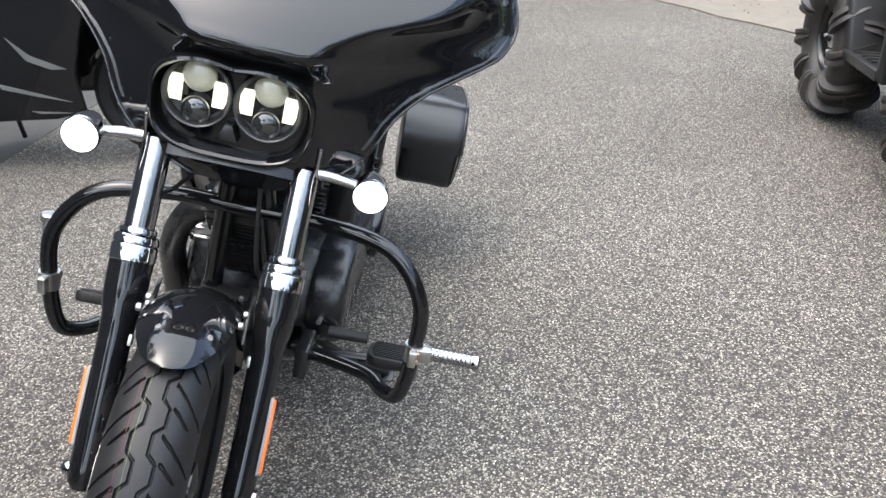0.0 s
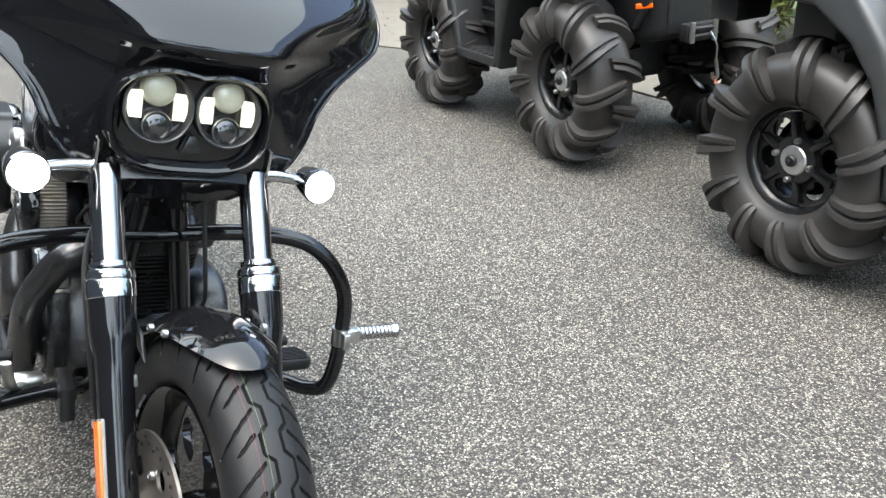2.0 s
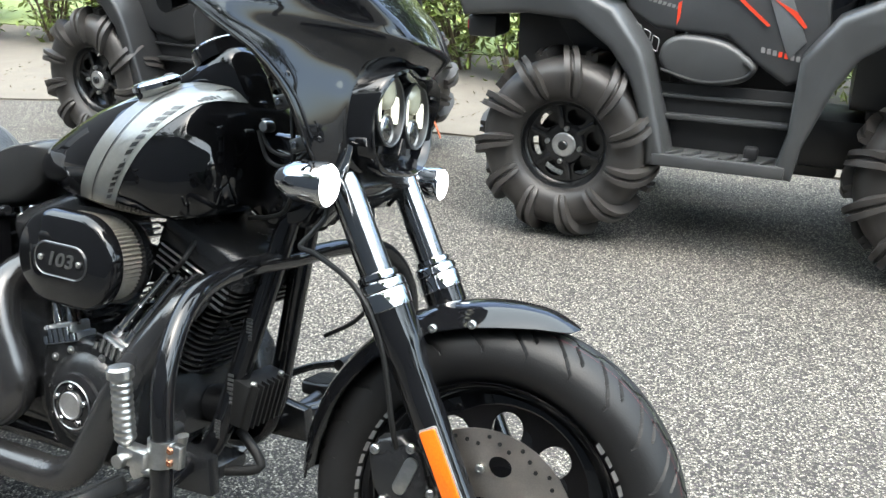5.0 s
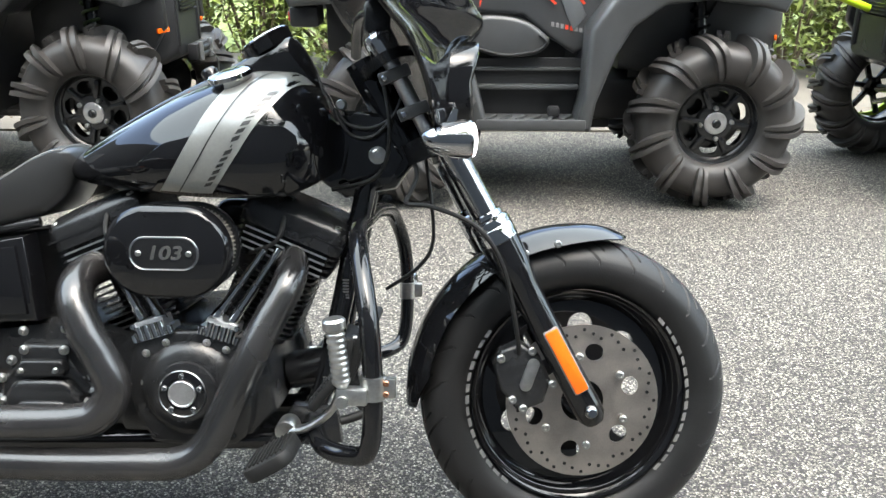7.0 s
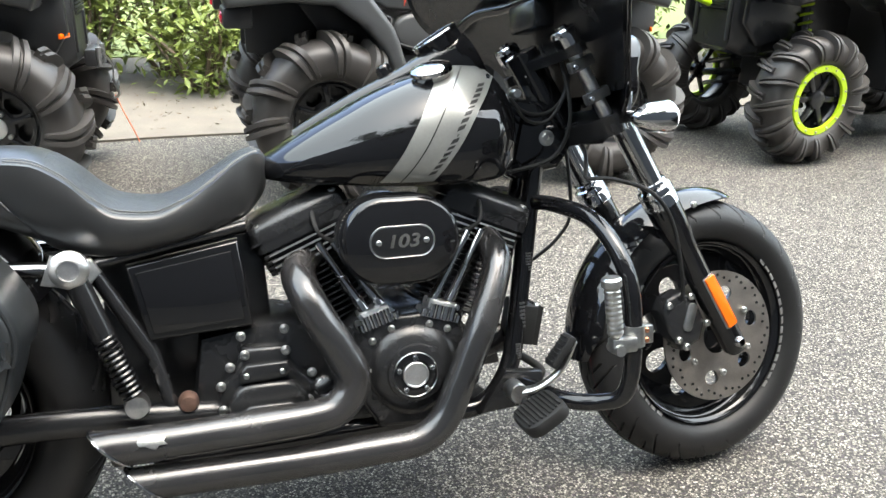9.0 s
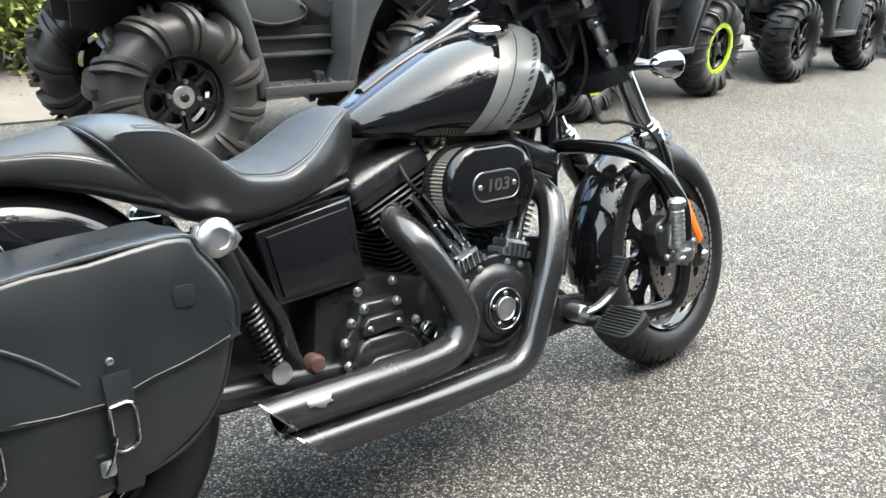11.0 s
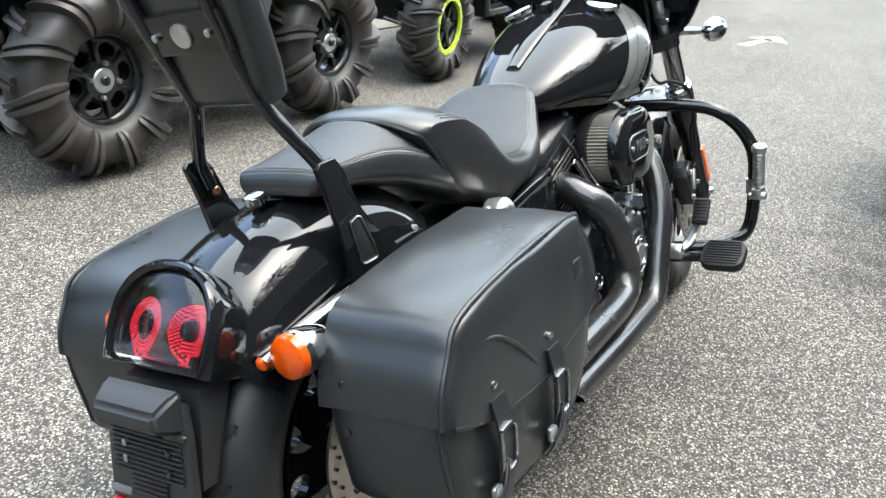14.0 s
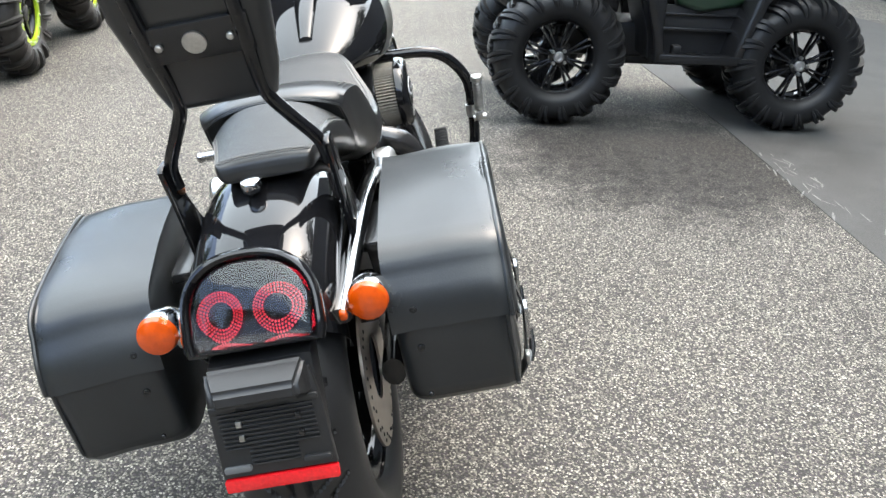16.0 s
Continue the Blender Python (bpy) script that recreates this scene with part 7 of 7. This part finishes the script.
        part("winch_strap", loft([[(x * k, y - 0.007, z), (x * k, y + 0.007, z), (x * k + 0.003, y + 0.007, z), (x * k + 0.003, y - 0.007, z)] for x, y, z in ((1.105, 0.05, 0.395), (1.13, 0.06, 0.32), (1.165, 0.075, 0.23), (1.19, 0.085, 0.16))]), STRAP, wi, "frayed orange winch strap")
    # upper works
    part("seat", loft([[(x * k, y, z) for y, z in round_rect(w, h, 0.05, 4, 0, cz)] for x, w, h, cz in ((-0.85, 0.26, 0.10, 1.02), (-0.70, 0.34, 0.14, 1.02), (-0.30, 0.34, 0.16, 0.98), (0.0, 0.26, 0.14, 1.01), (0.06, 0.20, 0.10, 1.03))]), VINYL, q, "black padded saddle")
    part("rear_deck", slab([(-1.12 * k, 0.90), (-0.55 * k, 0.94), (-0.50 * k, 0.98), (-1.12 * k, 0.99)], 0.86, None, 0.015), plastic, q)
    part("front_deck", slab([(0.26 * k, 0.97), (0.95 * k, 0.92), (0.93 * k, 0.98), (0.40 * k, 1.05), (0.22 * k, 1.05)], 0.80, None, 0.02), body, q)
    for x0, x1, z in ((-1.10, -0.62, 1.03), (0.45, 0.93, 1.05)):
        for y in (-0.26, -0.09, 0.09, 0.26):
            part("rack_tube", tube([(x0 * k, y, z), (x1 * k, y, z)], 0.010, 8), SATIN, q)
        for x in (x0, x1):
            part("rack_tube", tube([(x * k, -0.30, z), (x * k, 0.30, z)], 0.010, 8), SATIN, q)
    part("handlebar", tube(spline([(0.10 * k, -0.38, 1.16), (0.17 * k, -0.16, 1.22), (0.20 * k, 0.0, 1.22), (0.17 * k, 0.16, 1.22), (0.10 * k, 0.38, 1.16)], 6), 0.013, 10), SATIN, q, "black handlebar")
    part("steering_pod", box((0.16, 0.18, 0.22), at(0.22 * k, 0, 1.12), 0.04, 3), PLASTIC, q)
    if decal:
        for s in (-1,):
            for i in range(7):
                part("white_mark", slab([(0, 0), (0.012, 0.001), (0.010, -0.011), (-0.002, -0.012)], 0.002, at((-0.43 + 0.017 * i) * k, -0.3315, 0.925 - 0.004 * i, 0, 8, 0), 0), WHITE_MARK, q)
            part("red_slash", slab([(-0.325, 0.85), (-0.312, 0.86), (-0.315, 0.80), (-0.325, 0.77)], 0.003, Matrix.Translation((0, -0.332, 0.06)), 0), RED_PAINT, q, "red slash decal")
            for p in ([(-0.16, 0.955), (-0.10, 0.94), (0.02, 0.84), (0.01, 0.835), (-0.10, 0.925)], [(0.02, 0.93), (0.10, 0.89), (0.14, 0.84), (0.13, 0.835), (0.09, 0.875)]):
                part("red_slash", slab(p, 0.003, Matrix.Translation((-0.02, -0.338, 0.01)), 0), RED_PAINT, q, "red slash decal")
            for i in range(8):
                part("letter_bar", slab([(0, 0), (0.013, 0), (0.011, 0.018), (-0.002, 0.018)], 0.003, at((-0.02 + 0.020 * i) * k, -0.332, 0.755 - 0.004 * i, 0, 5, 0), 0), RED_PAINT if i in (3, 4) else WHITE_MARK, q)
            for i in range(3):
                part("outline_mark", tube(fillet([(-0.475 + 0.035 * i, -0.332, 0.835 - 0.022 * i), (-0.45 + 0.035 * i, -0.332, 0.825 - 0.022 * i), (-0.455 + 0.035 * i, -0.332, 0.775 - 0.022 * i), (-0.48 + 0.035 * i, -0.332, 0.79 - 0.022 * i), (-0.475 + 0.035 * i, -0.332, 0.835 - 0.022 * i)], 0.01), 0.0022, 5), WHITE_MARK, q)
    return q


def from_hubs(rear, front, side=-1):
    """The place of a quad bike whose hubs on one side stand at these two points."""
    r, f = Vector((*rear, 0)), Vector((*front, 0))
    d = (f - r).normalized()
    left = Vector((-d.y, d.x, 0))
    c = (r + f) / 2 - left * 0.52 * side
    return pose(c.x, c.y, 0, 0, 0, math.degrees(math.atan2(d.y, d.x))), (f - r).length


m, wb = from_hubs((-0.041, 3.403), (1.313, 3.236))
quad("dusty grey quad bike with deep-lugged mud tyres and red decals", m, "mud", GLOSS, GREY_PLASTIC, (0.35, 0.1), wb, decal=True)
m, wb = from_hubs((-2.62, 3.93), (-1.357, 3.686))
quad("dark quad bike on mud tyres with winch and orange strap", m, "mud", SATIN, DARK_PLASTIC, (0.2, 0.75), wb, winch=True, spring=SPRING_GREEN)
m, wb = from_hubs((4.05, 3.10), (2.52, 3.13), 1)
quad("black quad bike with lime green wheel rings and bumper", m, "lime", LIME, SATIN, (0.3, 0.9), wb, spring=LIME, bumper=LIME, lamp_red=False)
m, wb = from_hubs((6.72, 2.93), (5.34, 3.02), 1)
quad("dark quad bike on block-tread off-road tyres in the row", m, "trail", GREY_PAINT, GREY_PLASTIC, (0.1, 0.5), wb, lamp_red=False)
m, wb = from_hubs((9.75, 2.80), (8.20, 2.92), 1)
quad("dark quad bike at the far end of the row", m, "trail", SATIN, GREY_PLASTIC, (0.3, 0.2), wb, lamp_red=False)
m, wb = from_hubs((1.276, -0.954), (1.411, 0.316), 1)
quad("dark green quad bike on black split-spoke alloy wheels", m, "road", GREEN_PAINT, SATIN, (0.2, 0.6), wb, group="", panel=GREEN_PAINT)


# ---------------------------------------------------------------- verge, hedge, apron, second motorcycle
def sheet(name, outline, z, mat, label, category, n=1):
    bm = bmesh.new()
    a = [bm.verts.new((x, y, z)) for x, y in outline]
    b = [bm.verts.new((x, y, -0.05)) for x, y in outline]
    bm.faces.new(a)
    for i in range(len(a)):
        j = (i + 1) % len(a)
        bm.faces.new((a[i], a[j], b[j], b[i]))
    ob = part(name, bm, mat, None, "", 0)
    return tagged(ob, label, category, kind="structure")


rnd = random.Random(4)
edge = [(-14 + 0.35 * i, 4.80 - 0.10 * (-14 + 0.35 * i + 0.3) - 0.40 * max(0.0, -3.2 - (-14 + 0.35 * i)) + rnd.uniform(-0.03, 0.03)) for i in range(75)]
sheet("verge", edge + [(13, 7.2), (-14, 9.6)], 0.012, SAND, "bare sandy verge beside the asphalt", "verge")
sheet("lawn", [(-60, 9.0), (-14, 8.4), (13, 7.0), (60, 5.5), (60, 60), (-60, 60)], 0.02, GRASS, "mown grass beyond the hedge", "grass")
sheet("apron", [(-12.0, 1.35), (-3.0, 0.0), (-0.32, -0.39), (1.52, -0.67), (6.0, -1.15), (14.0, -2.0), (14.0, -4.4), (-12.0, -4.4)], 0.003, CONCRETE, "stained concrete apron beside the asphalt", "apron")


def leaves(n, place, size, seed, up=0.4):
    """Many folded leaves; place(r) gives a spot for each."""
    r = random.Random(seed)
    v, f = [], []
    for _ in range(n):
        p = place(r)
        d = Vector((r.gauss(0, 1), r.gauss(0, 1), r.gauss(0, 0.6) - 0.15)).normalized()
        w = d.cross(Vector((r.gauss(0, 0.4), r.gauss(0, 0.4), 1))).normalized()
        nn = w.cross(d)
        s = size * r.uniform(0.6, 1.3)
        i = len(v)
        v += [p, p + d * s * 0.5 + w * s * 0.2 + nn * s * 0.05, p + d * s, p + d * s * 0.5 - w * s * 0.2 + nn * s * 0.05]
        f += [(i, i + 1, i + 2), (i, i + 2, i + 3)]
    me = bpy.data.meshes.new("leaves")
    me.from_pydata([tuple(q) for q in v], [], f)
    return me


def bush(x, y, h, w, seed, dense=1.0):
    r = random.Random(seed)
    b = thing("bush", pose(x, y, 0, 0, 0, r.uniform(0, 360)), "leafy green roadside shrub with bare stems", "bush", "hedge shrubs")
    tips = []
    for i in range(9):
        a = r.uniform(0, 6.28)
        q = Vector((math.cos(a) * w * r.uniform(0.2, 0.9), math.sin(a) * w * r.uniform(0.2, 0.9), h * r.uniform(0.6, 1.05)))
        base = Vector((math.cos(a) * 0.06, math.sin(a) * 0.06, 0))
        mid = base.lerp(q, 0.5) + Vector((r.uniform(-0.1, 0.1), r.uniform(-0.1, 0.1), 0.08))
        path = spline([base, mid, q], 6)
        part("stem", tube(path, lambda t, k=r.uniform(0.010, 0.022): k * (1 - 0.75 * t), 7), BARK, b)
        tips += path[2:]
        for _ in range(2):
            s = path[r.randrange(4, len(path))]
            e = s + Vector((r.uniform(-0.3, 0.3), r.uniform(-0.3, 0.3), r.uniform(0.0, 0.25)))
            part("twig", tube([s, s.lerp(e, 0.5) + Vector((0, 0, 0.03)), e], lambda t: 0.006 * (1 - 0.7 * t), 5), BARK, b)
            tips += [s.lerp(e, 0.4), s.lerp(e, 0.7), e]
    def spot(rr):
        c = tips[rr.randrange(len(tips))]
        return c + Vector((rr.gauss(0, 0.10), rr.gauss(0, 0.10), rr.gauss(0, 0.10)))
    me = leaves(int(1250 * dense), spot, 0.088, seed + 1)
    me.materials.append(LEAF)
    ob = new("foliage", me)
    ob.parent = b
    ob["kind"] = "stuff"


k = 0
for i in range(24):
    x = -11.5 + 0.85 * i
    k += 1
    bush(x + rnd.uniform(-0.2, 0.2), 6.6 - 0.10 * x + rnd.uniform(-0.25, 0.35), rnd.uniform(1.0, 1.7), rnd.uniform(0.55, 0.85), 10 + k, rnd.uniform(1.2, 1.8))
for i in range(20):
    x = -12 + 1.15 * i
    bush(x + rnd.uniform(-0.3, 0.3), 7.6 - 0.10 * x + rnd.uniform(-0.3, 0.4), rnd.uniform(1.5, 2.3), rnd.uniform(0.7, 1.0), 60 + i, rnd.uniform(2.2, 3.0))
bush(-0.15, 6.05, 0.60, 0.45, 91, 1.1)
bush(0.45, 6.15, 0.55, 0.45, 92, 1.1)
bush(-0.9, 6.5, 1.1, 0.55, 93, 1.1)


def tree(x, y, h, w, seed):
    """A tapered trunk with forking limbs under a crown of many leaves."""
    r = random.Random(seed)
    t = thing("tree", pose(x, y, 0), "tall leafy broad-crowned tree out of view, there for reflections", "tree", "trees round the lot")
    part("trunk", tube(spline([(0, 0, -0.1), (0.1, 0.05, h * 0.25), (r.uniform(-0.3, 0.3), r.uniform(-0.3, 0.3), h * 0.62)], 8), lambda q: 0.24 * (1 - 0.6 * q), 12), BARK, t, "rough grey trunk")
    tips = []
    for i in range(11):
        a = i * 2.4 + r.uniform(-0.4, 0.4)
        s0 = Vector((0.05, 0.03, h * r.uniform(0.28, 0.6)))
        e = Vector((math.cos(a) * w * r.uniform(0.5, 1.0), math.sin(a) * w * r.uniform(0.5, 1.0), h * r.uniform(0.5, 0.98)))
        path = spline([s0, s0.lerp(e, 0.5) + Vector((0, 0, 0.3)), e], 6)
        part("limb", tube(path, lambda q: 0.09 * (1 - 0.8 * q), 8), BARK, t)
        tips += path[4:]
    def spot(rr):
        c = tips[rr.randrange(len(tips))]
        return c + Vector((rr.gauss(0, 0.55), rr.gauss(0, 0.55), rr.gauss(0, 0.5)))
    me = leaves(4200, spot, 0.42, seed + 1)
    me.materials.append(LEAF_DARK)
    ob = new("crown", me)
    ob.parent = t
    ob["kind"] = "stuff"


# the last two are made up to break the bright sky on the tank
# unseen trees that block the low sky in reflections
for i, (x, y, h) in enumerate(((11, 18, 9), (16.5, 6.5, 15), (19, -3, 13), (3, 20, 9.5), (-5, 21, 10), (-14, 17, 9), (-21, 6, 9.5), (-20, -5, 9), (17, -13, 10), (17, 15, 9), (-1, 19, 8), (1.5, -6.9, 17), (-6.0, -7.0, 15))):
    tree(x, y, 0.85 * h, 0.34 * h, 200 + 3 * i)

# fallen leaves and grit on the verge
def litter(rr):
    x = rr.uniform(-9, 7)
    return Vector((x, rr.uniform(4.95, 6.3) - 0.10 * x - 0.40 * max(0.0, -3.2 - x), 0.018))


me = leaves(1600, litter, 0.038, 7)
me.materials.append(BARK)
tagged(new("leaf_litter", me), "dry fallen leaves on the sandy verge", "leaf litter", kind="stuff")

# white road arrow far along the lane
for pts in ([(6.0, 1.60), (6.7, 1.42), (6.72, 1.50), (6.02, 1.70)], [(6.55, 1.28), (7.0, 1.38), (6.62, 1.66)]):
    sheet("lane_marking", pts, 0.004, material("worn white road paint", (0.25, 0.25, 0.24), 0.8, vary=0.3, scale=10), "worn white lane marking on the asphalt", "marking")

# a dusty scuff line and a fine crack on the ground
dust_m = material("pale scuffed dust", (0.15, 0.147, 0.14), 0.9, vary=0.35, scale=30)
rs = random.Random(12)


def patch(name, cx, cy, rx, ry, turn, mat, z, label):
    bm = bmesh.new()
    vs = []
    for k in range(18):
        a = 2 * math.pi * k / 18
        q = rs.uniform(0.72, 1.15)
        x, y = rx * q * math.cos(a), ry * q * math.sin(a)
        vs.append(bm.verts.new((cx + x * math.cos(turn) - y * math.sin(turn), cy + x * math.sin(turn) + y * math.cos(turn), z)))
    bm.faces.new(vs)
    tagged(part(name, bm, mat, None, "", 0), label, name, kind="structure")


for i in range(34):
    x = -0.1 + 1.0 * rs.random()
    patch("scuff", x, -0.45 - 0.15 * x + rs.uniform(-0.16, 0.03), rs.uniform(0.012, 0.06), rs.uniform(0.002, 0.006), rs.uniform(-0.8, 0.5), dust_m, 0.0038 + 0.00004 * i, "pale dusty scuff on the concrete")

# unseen wall for a building guessed from reflections, its height set to darken them
wall_m = material("dark clad wall", (0.055, 0.056, 0.06), 0.85, vary=0.15, scale=3, bump=0.4, bump_scale=150)
wb_ = part("unseen_wall", box((30, 0.2, 7.4), at(2.0, -5.2, 3.7, 0, 0, -8), 0.01), wall_m, None, "", 0)
tagged(wb_, "dark unseen wall for the building in the reflections", "wall", kind="structure")


# a second wall out of view, added so the chrome reflects darker sides
wall_w = part("unseen_side_wall", box((0.2, 12, 6.0), at(-11.0, 3.5, 3.0, 0, 0, -8), 0.01), wall_m, None, "", 0)
tagged(wall_w, "dark unseen side wall added to darken reflections", "wall", kind="structure")

# a fine jagged crack in the asphalt
bm = bmesh.new()
line = [(-1.20, 3.62), (-1.18, 3.76), (-1.165, 3.90), (-1.15, 4.06), (-1.155, 4.24), (-1.11, 4.48)]
line = [(x + rs.uniform(-0.012, 0.012), y) for x, y in [(a[0] + (b[0] - a[0]) * t / 4, a[1] + (b[1] - a[1]) * t / 4) for a, b in zip(line, line[1:]) for t in range(4)]]
left = [bm.verts.new((x - rs.uniform(0.001, 0.003), y, 0.0014)) for x, y in line]
right = [bm.verts.new((x + rs.uniform(0.001, 0.003), y, 0.0014)) for x, y in line]
for i in range(len(line) - 1):
    bm.faces.new((left[i], right[i], right[i + 1], left[i + 1]))
tagged(part("crack", bm, DECAL_BLACK, None, "", 0), "fine dark crack in the asphalt", "crack", kind="structure")


# dark sport motorcycle parked beyond
def second_bike():
    b = thing("motorcycle", pose(-2.60, 0.735, 0, 4, 0, 82), "dark sport motorcycle parked on its stand", "motorcycle")
    w = Vector((0, 0, 0.30))
    for cx, nm in ((0.0, "front_wheel"), (-1.38, "rear_wheel")):
        c = Vector((cx, 0, 0.30))
        wh = part(nm, join(rim_mesh(c, 0.215, 0.05), disc_y([(0.05, 0.05), (0.05, -0.05)], c, 20)), SATIN, b, "black alloy wheel")
        for i in range(5):
            part("spoke", moved(spoke(0.205, 0.0, False), Matrix.Translation(c) @ Matrix.Rotation(2 * math.pi * i / 5, 4, "Y")), SATIN, wh)
        wd = 0.062 if cx == 0 else 0.085
        part("tyre", lathe([(0.212, -wd * 0.8), (0.255, -wd), (0.285, -wd * 0.7), (0.300, 0.0), (0.285, wd * 0.7), (0.255, wd), (0.212, wd * 0.8)], Matrix.Translation(c) @ Matrix.Rotation(radians(90), 4, "X"), 56), RUBBER, wh, "black road tyre")
        for s in (-1, 1):
            part("brake_disc", ring_plate(c, 0.075 * s, 0.085, 0.15, lambda a, r: False, 64, 3, 0.005), DISC, wh, "steel brake disc")
    for s in (-1, 1):
        part("fork_leg", tube([(0.0, 0.105 * s, 0.30), (-0.28, 0.105 * s, 0.92)], 0.026, 14), SATIN, b, "dark fork leg")
        cal = part("caliper", slab(round_rect(0.07, 0.13, 0.02), 0.05, at(-0.11, 0.10 * s, 0.40, 0, 20, 0), 0.01), STEEL, b, "grey brake caliper")
        for z in (-0.04, 0.0, 0.04):
            part("caliper_bolt", bolt((-0.11 - z * 0.35, 0.126 * s, 0.40 + z), (0, s, 0), 0.008, 0.006), STEEL, cal)
        part("fork_reflector", slab(round_rect(0.046, 0.046, 0.0225), 0.008, at(-0.03, 0.134 * s, 0.525), 0.003), ORANGE_REFLECTOR, b, "orange round reflector")
        part("side_fairing", slab([(-0.16, 0.95), (-0.13, 0.80), (-0.20, 0.64), (-0.27, 0.45), (-0.26, 0.28), (-0.40, 0.25), (-0.75, 0.24), (-1.0, 0.28), (-1.02, 0.48), (-0.85, 0.70), (-0.60, 0.97)], 0.05, Matrix.Translation((0, 0.20 * s, 0)), 0.02, 3), GLOSS, b, "gloss black side fairing")
        for pts in ([(-0.53, 0.63), (-0.44, 0.548), (-0.29, 0.485), (-0.36, 0.485), (-0.46, 0.525)], [(-0.62, 0.425), (-0.30, 0.335), (-0.45, 0.362), (-0.61, 0.40)], [(-0.50, 0.296), (-0.31, 0.284), (-0.46, 0.284)]):
            part("fairing_slash", slab(pts, 0.004, Matrix.Translation((0, 0.2265 * s, 0)), 0), PALE_MARK, b, "pale slash on the fairing", 0)
    rows = []
    for i in range(17):
        a = radians(40 + 110 * i / 16)
        rows.append([(0.32 * math.cos(a) - 0.0, 0.07 * t, 0.30 + (0.325 - 0.03 * t * t) * math.sin(a)) for t in (-1, -0.6, -0.2, 0.2, 0.6, 1)])
    part("front_mudguard", shell(rows, 0.004), GLOSS, b, "black front mudguard")
    part("nose_fairing", loft([[(x, y, z) for y, z in round_rect(w2, h, min(w2, h) * 0.4, 4, 0, cz)] for x, w2, h, cz in ((0.02, 0.10, 0.08, 0.84), (-0.10, 0.28, 0.20, 0.88), (-0.30, 0.40, 0.34, 0.92), (-0.45, 0.42, 0.36, 0.92))]), GLOSS, b, "gloss black nose fairing")
    part("tank", loft([[(x, y, z) for y, z in round_rect(w2, h, min(w2, h) * 0.4, 4, 0, cz)] for x, w2, h, cz in ((-0.42, 0.20, 0.16, 0.90), (-0.55, 0.34, 0.24, 0.90), (-0.75, 0.34, 0.22, 0.86), (-0.92, 0.18, 0.12, 0.80))]), GLOSS, b, "gloss black fuel tank")
    part("seat", loft([[(x, y, z) for y, z in round_rect(w2, h, 0.03, 4, 0, cz)] for x, w2, h, cz in ((-0.90, 0.20, 0.08, 0.79), (-1.15, 0.26, 0.08, 0.80), (-1.25, 0.22, 0.09, 0.88), (-1.60, 0.14, 0.08, 0.96))]), VINYL, b, "black seat and tail")
    part("tail_lamp", box((0.04, 0.12, 0.04), at(-1.62, 0, 0.95), 0.01), RED_LENS, b, "red tail lamp")
    part("engine_block", box((0.50, 0.30, 0.36), at(-0.66, 0, 0.47), 0.05), SATIN, b, "dark engine")
    part("swing_arm", tube([(-0.85, 0.11, 0.38), (-1.38, 0.12, 0.30)], 0.03, 10), SATIN, b)
    part("swing_arm", tube([(-0.85, -0.11, 0.38), (-1.38, -0.12, 0.30)], 0.03, 10), SATIN, b)
    part("silencer", tube([(-0.95, -0.17, 0.34), (-1.45, -0.18, 0.48)], 0.055, 18), SATIN, b, "dark silencer")
    part("side_stand", tube([(-0.80, 0.10, 0.28), (-0.84, 0.20, 0.01)], 0.012, 8), SATIN, b)


second_bike()
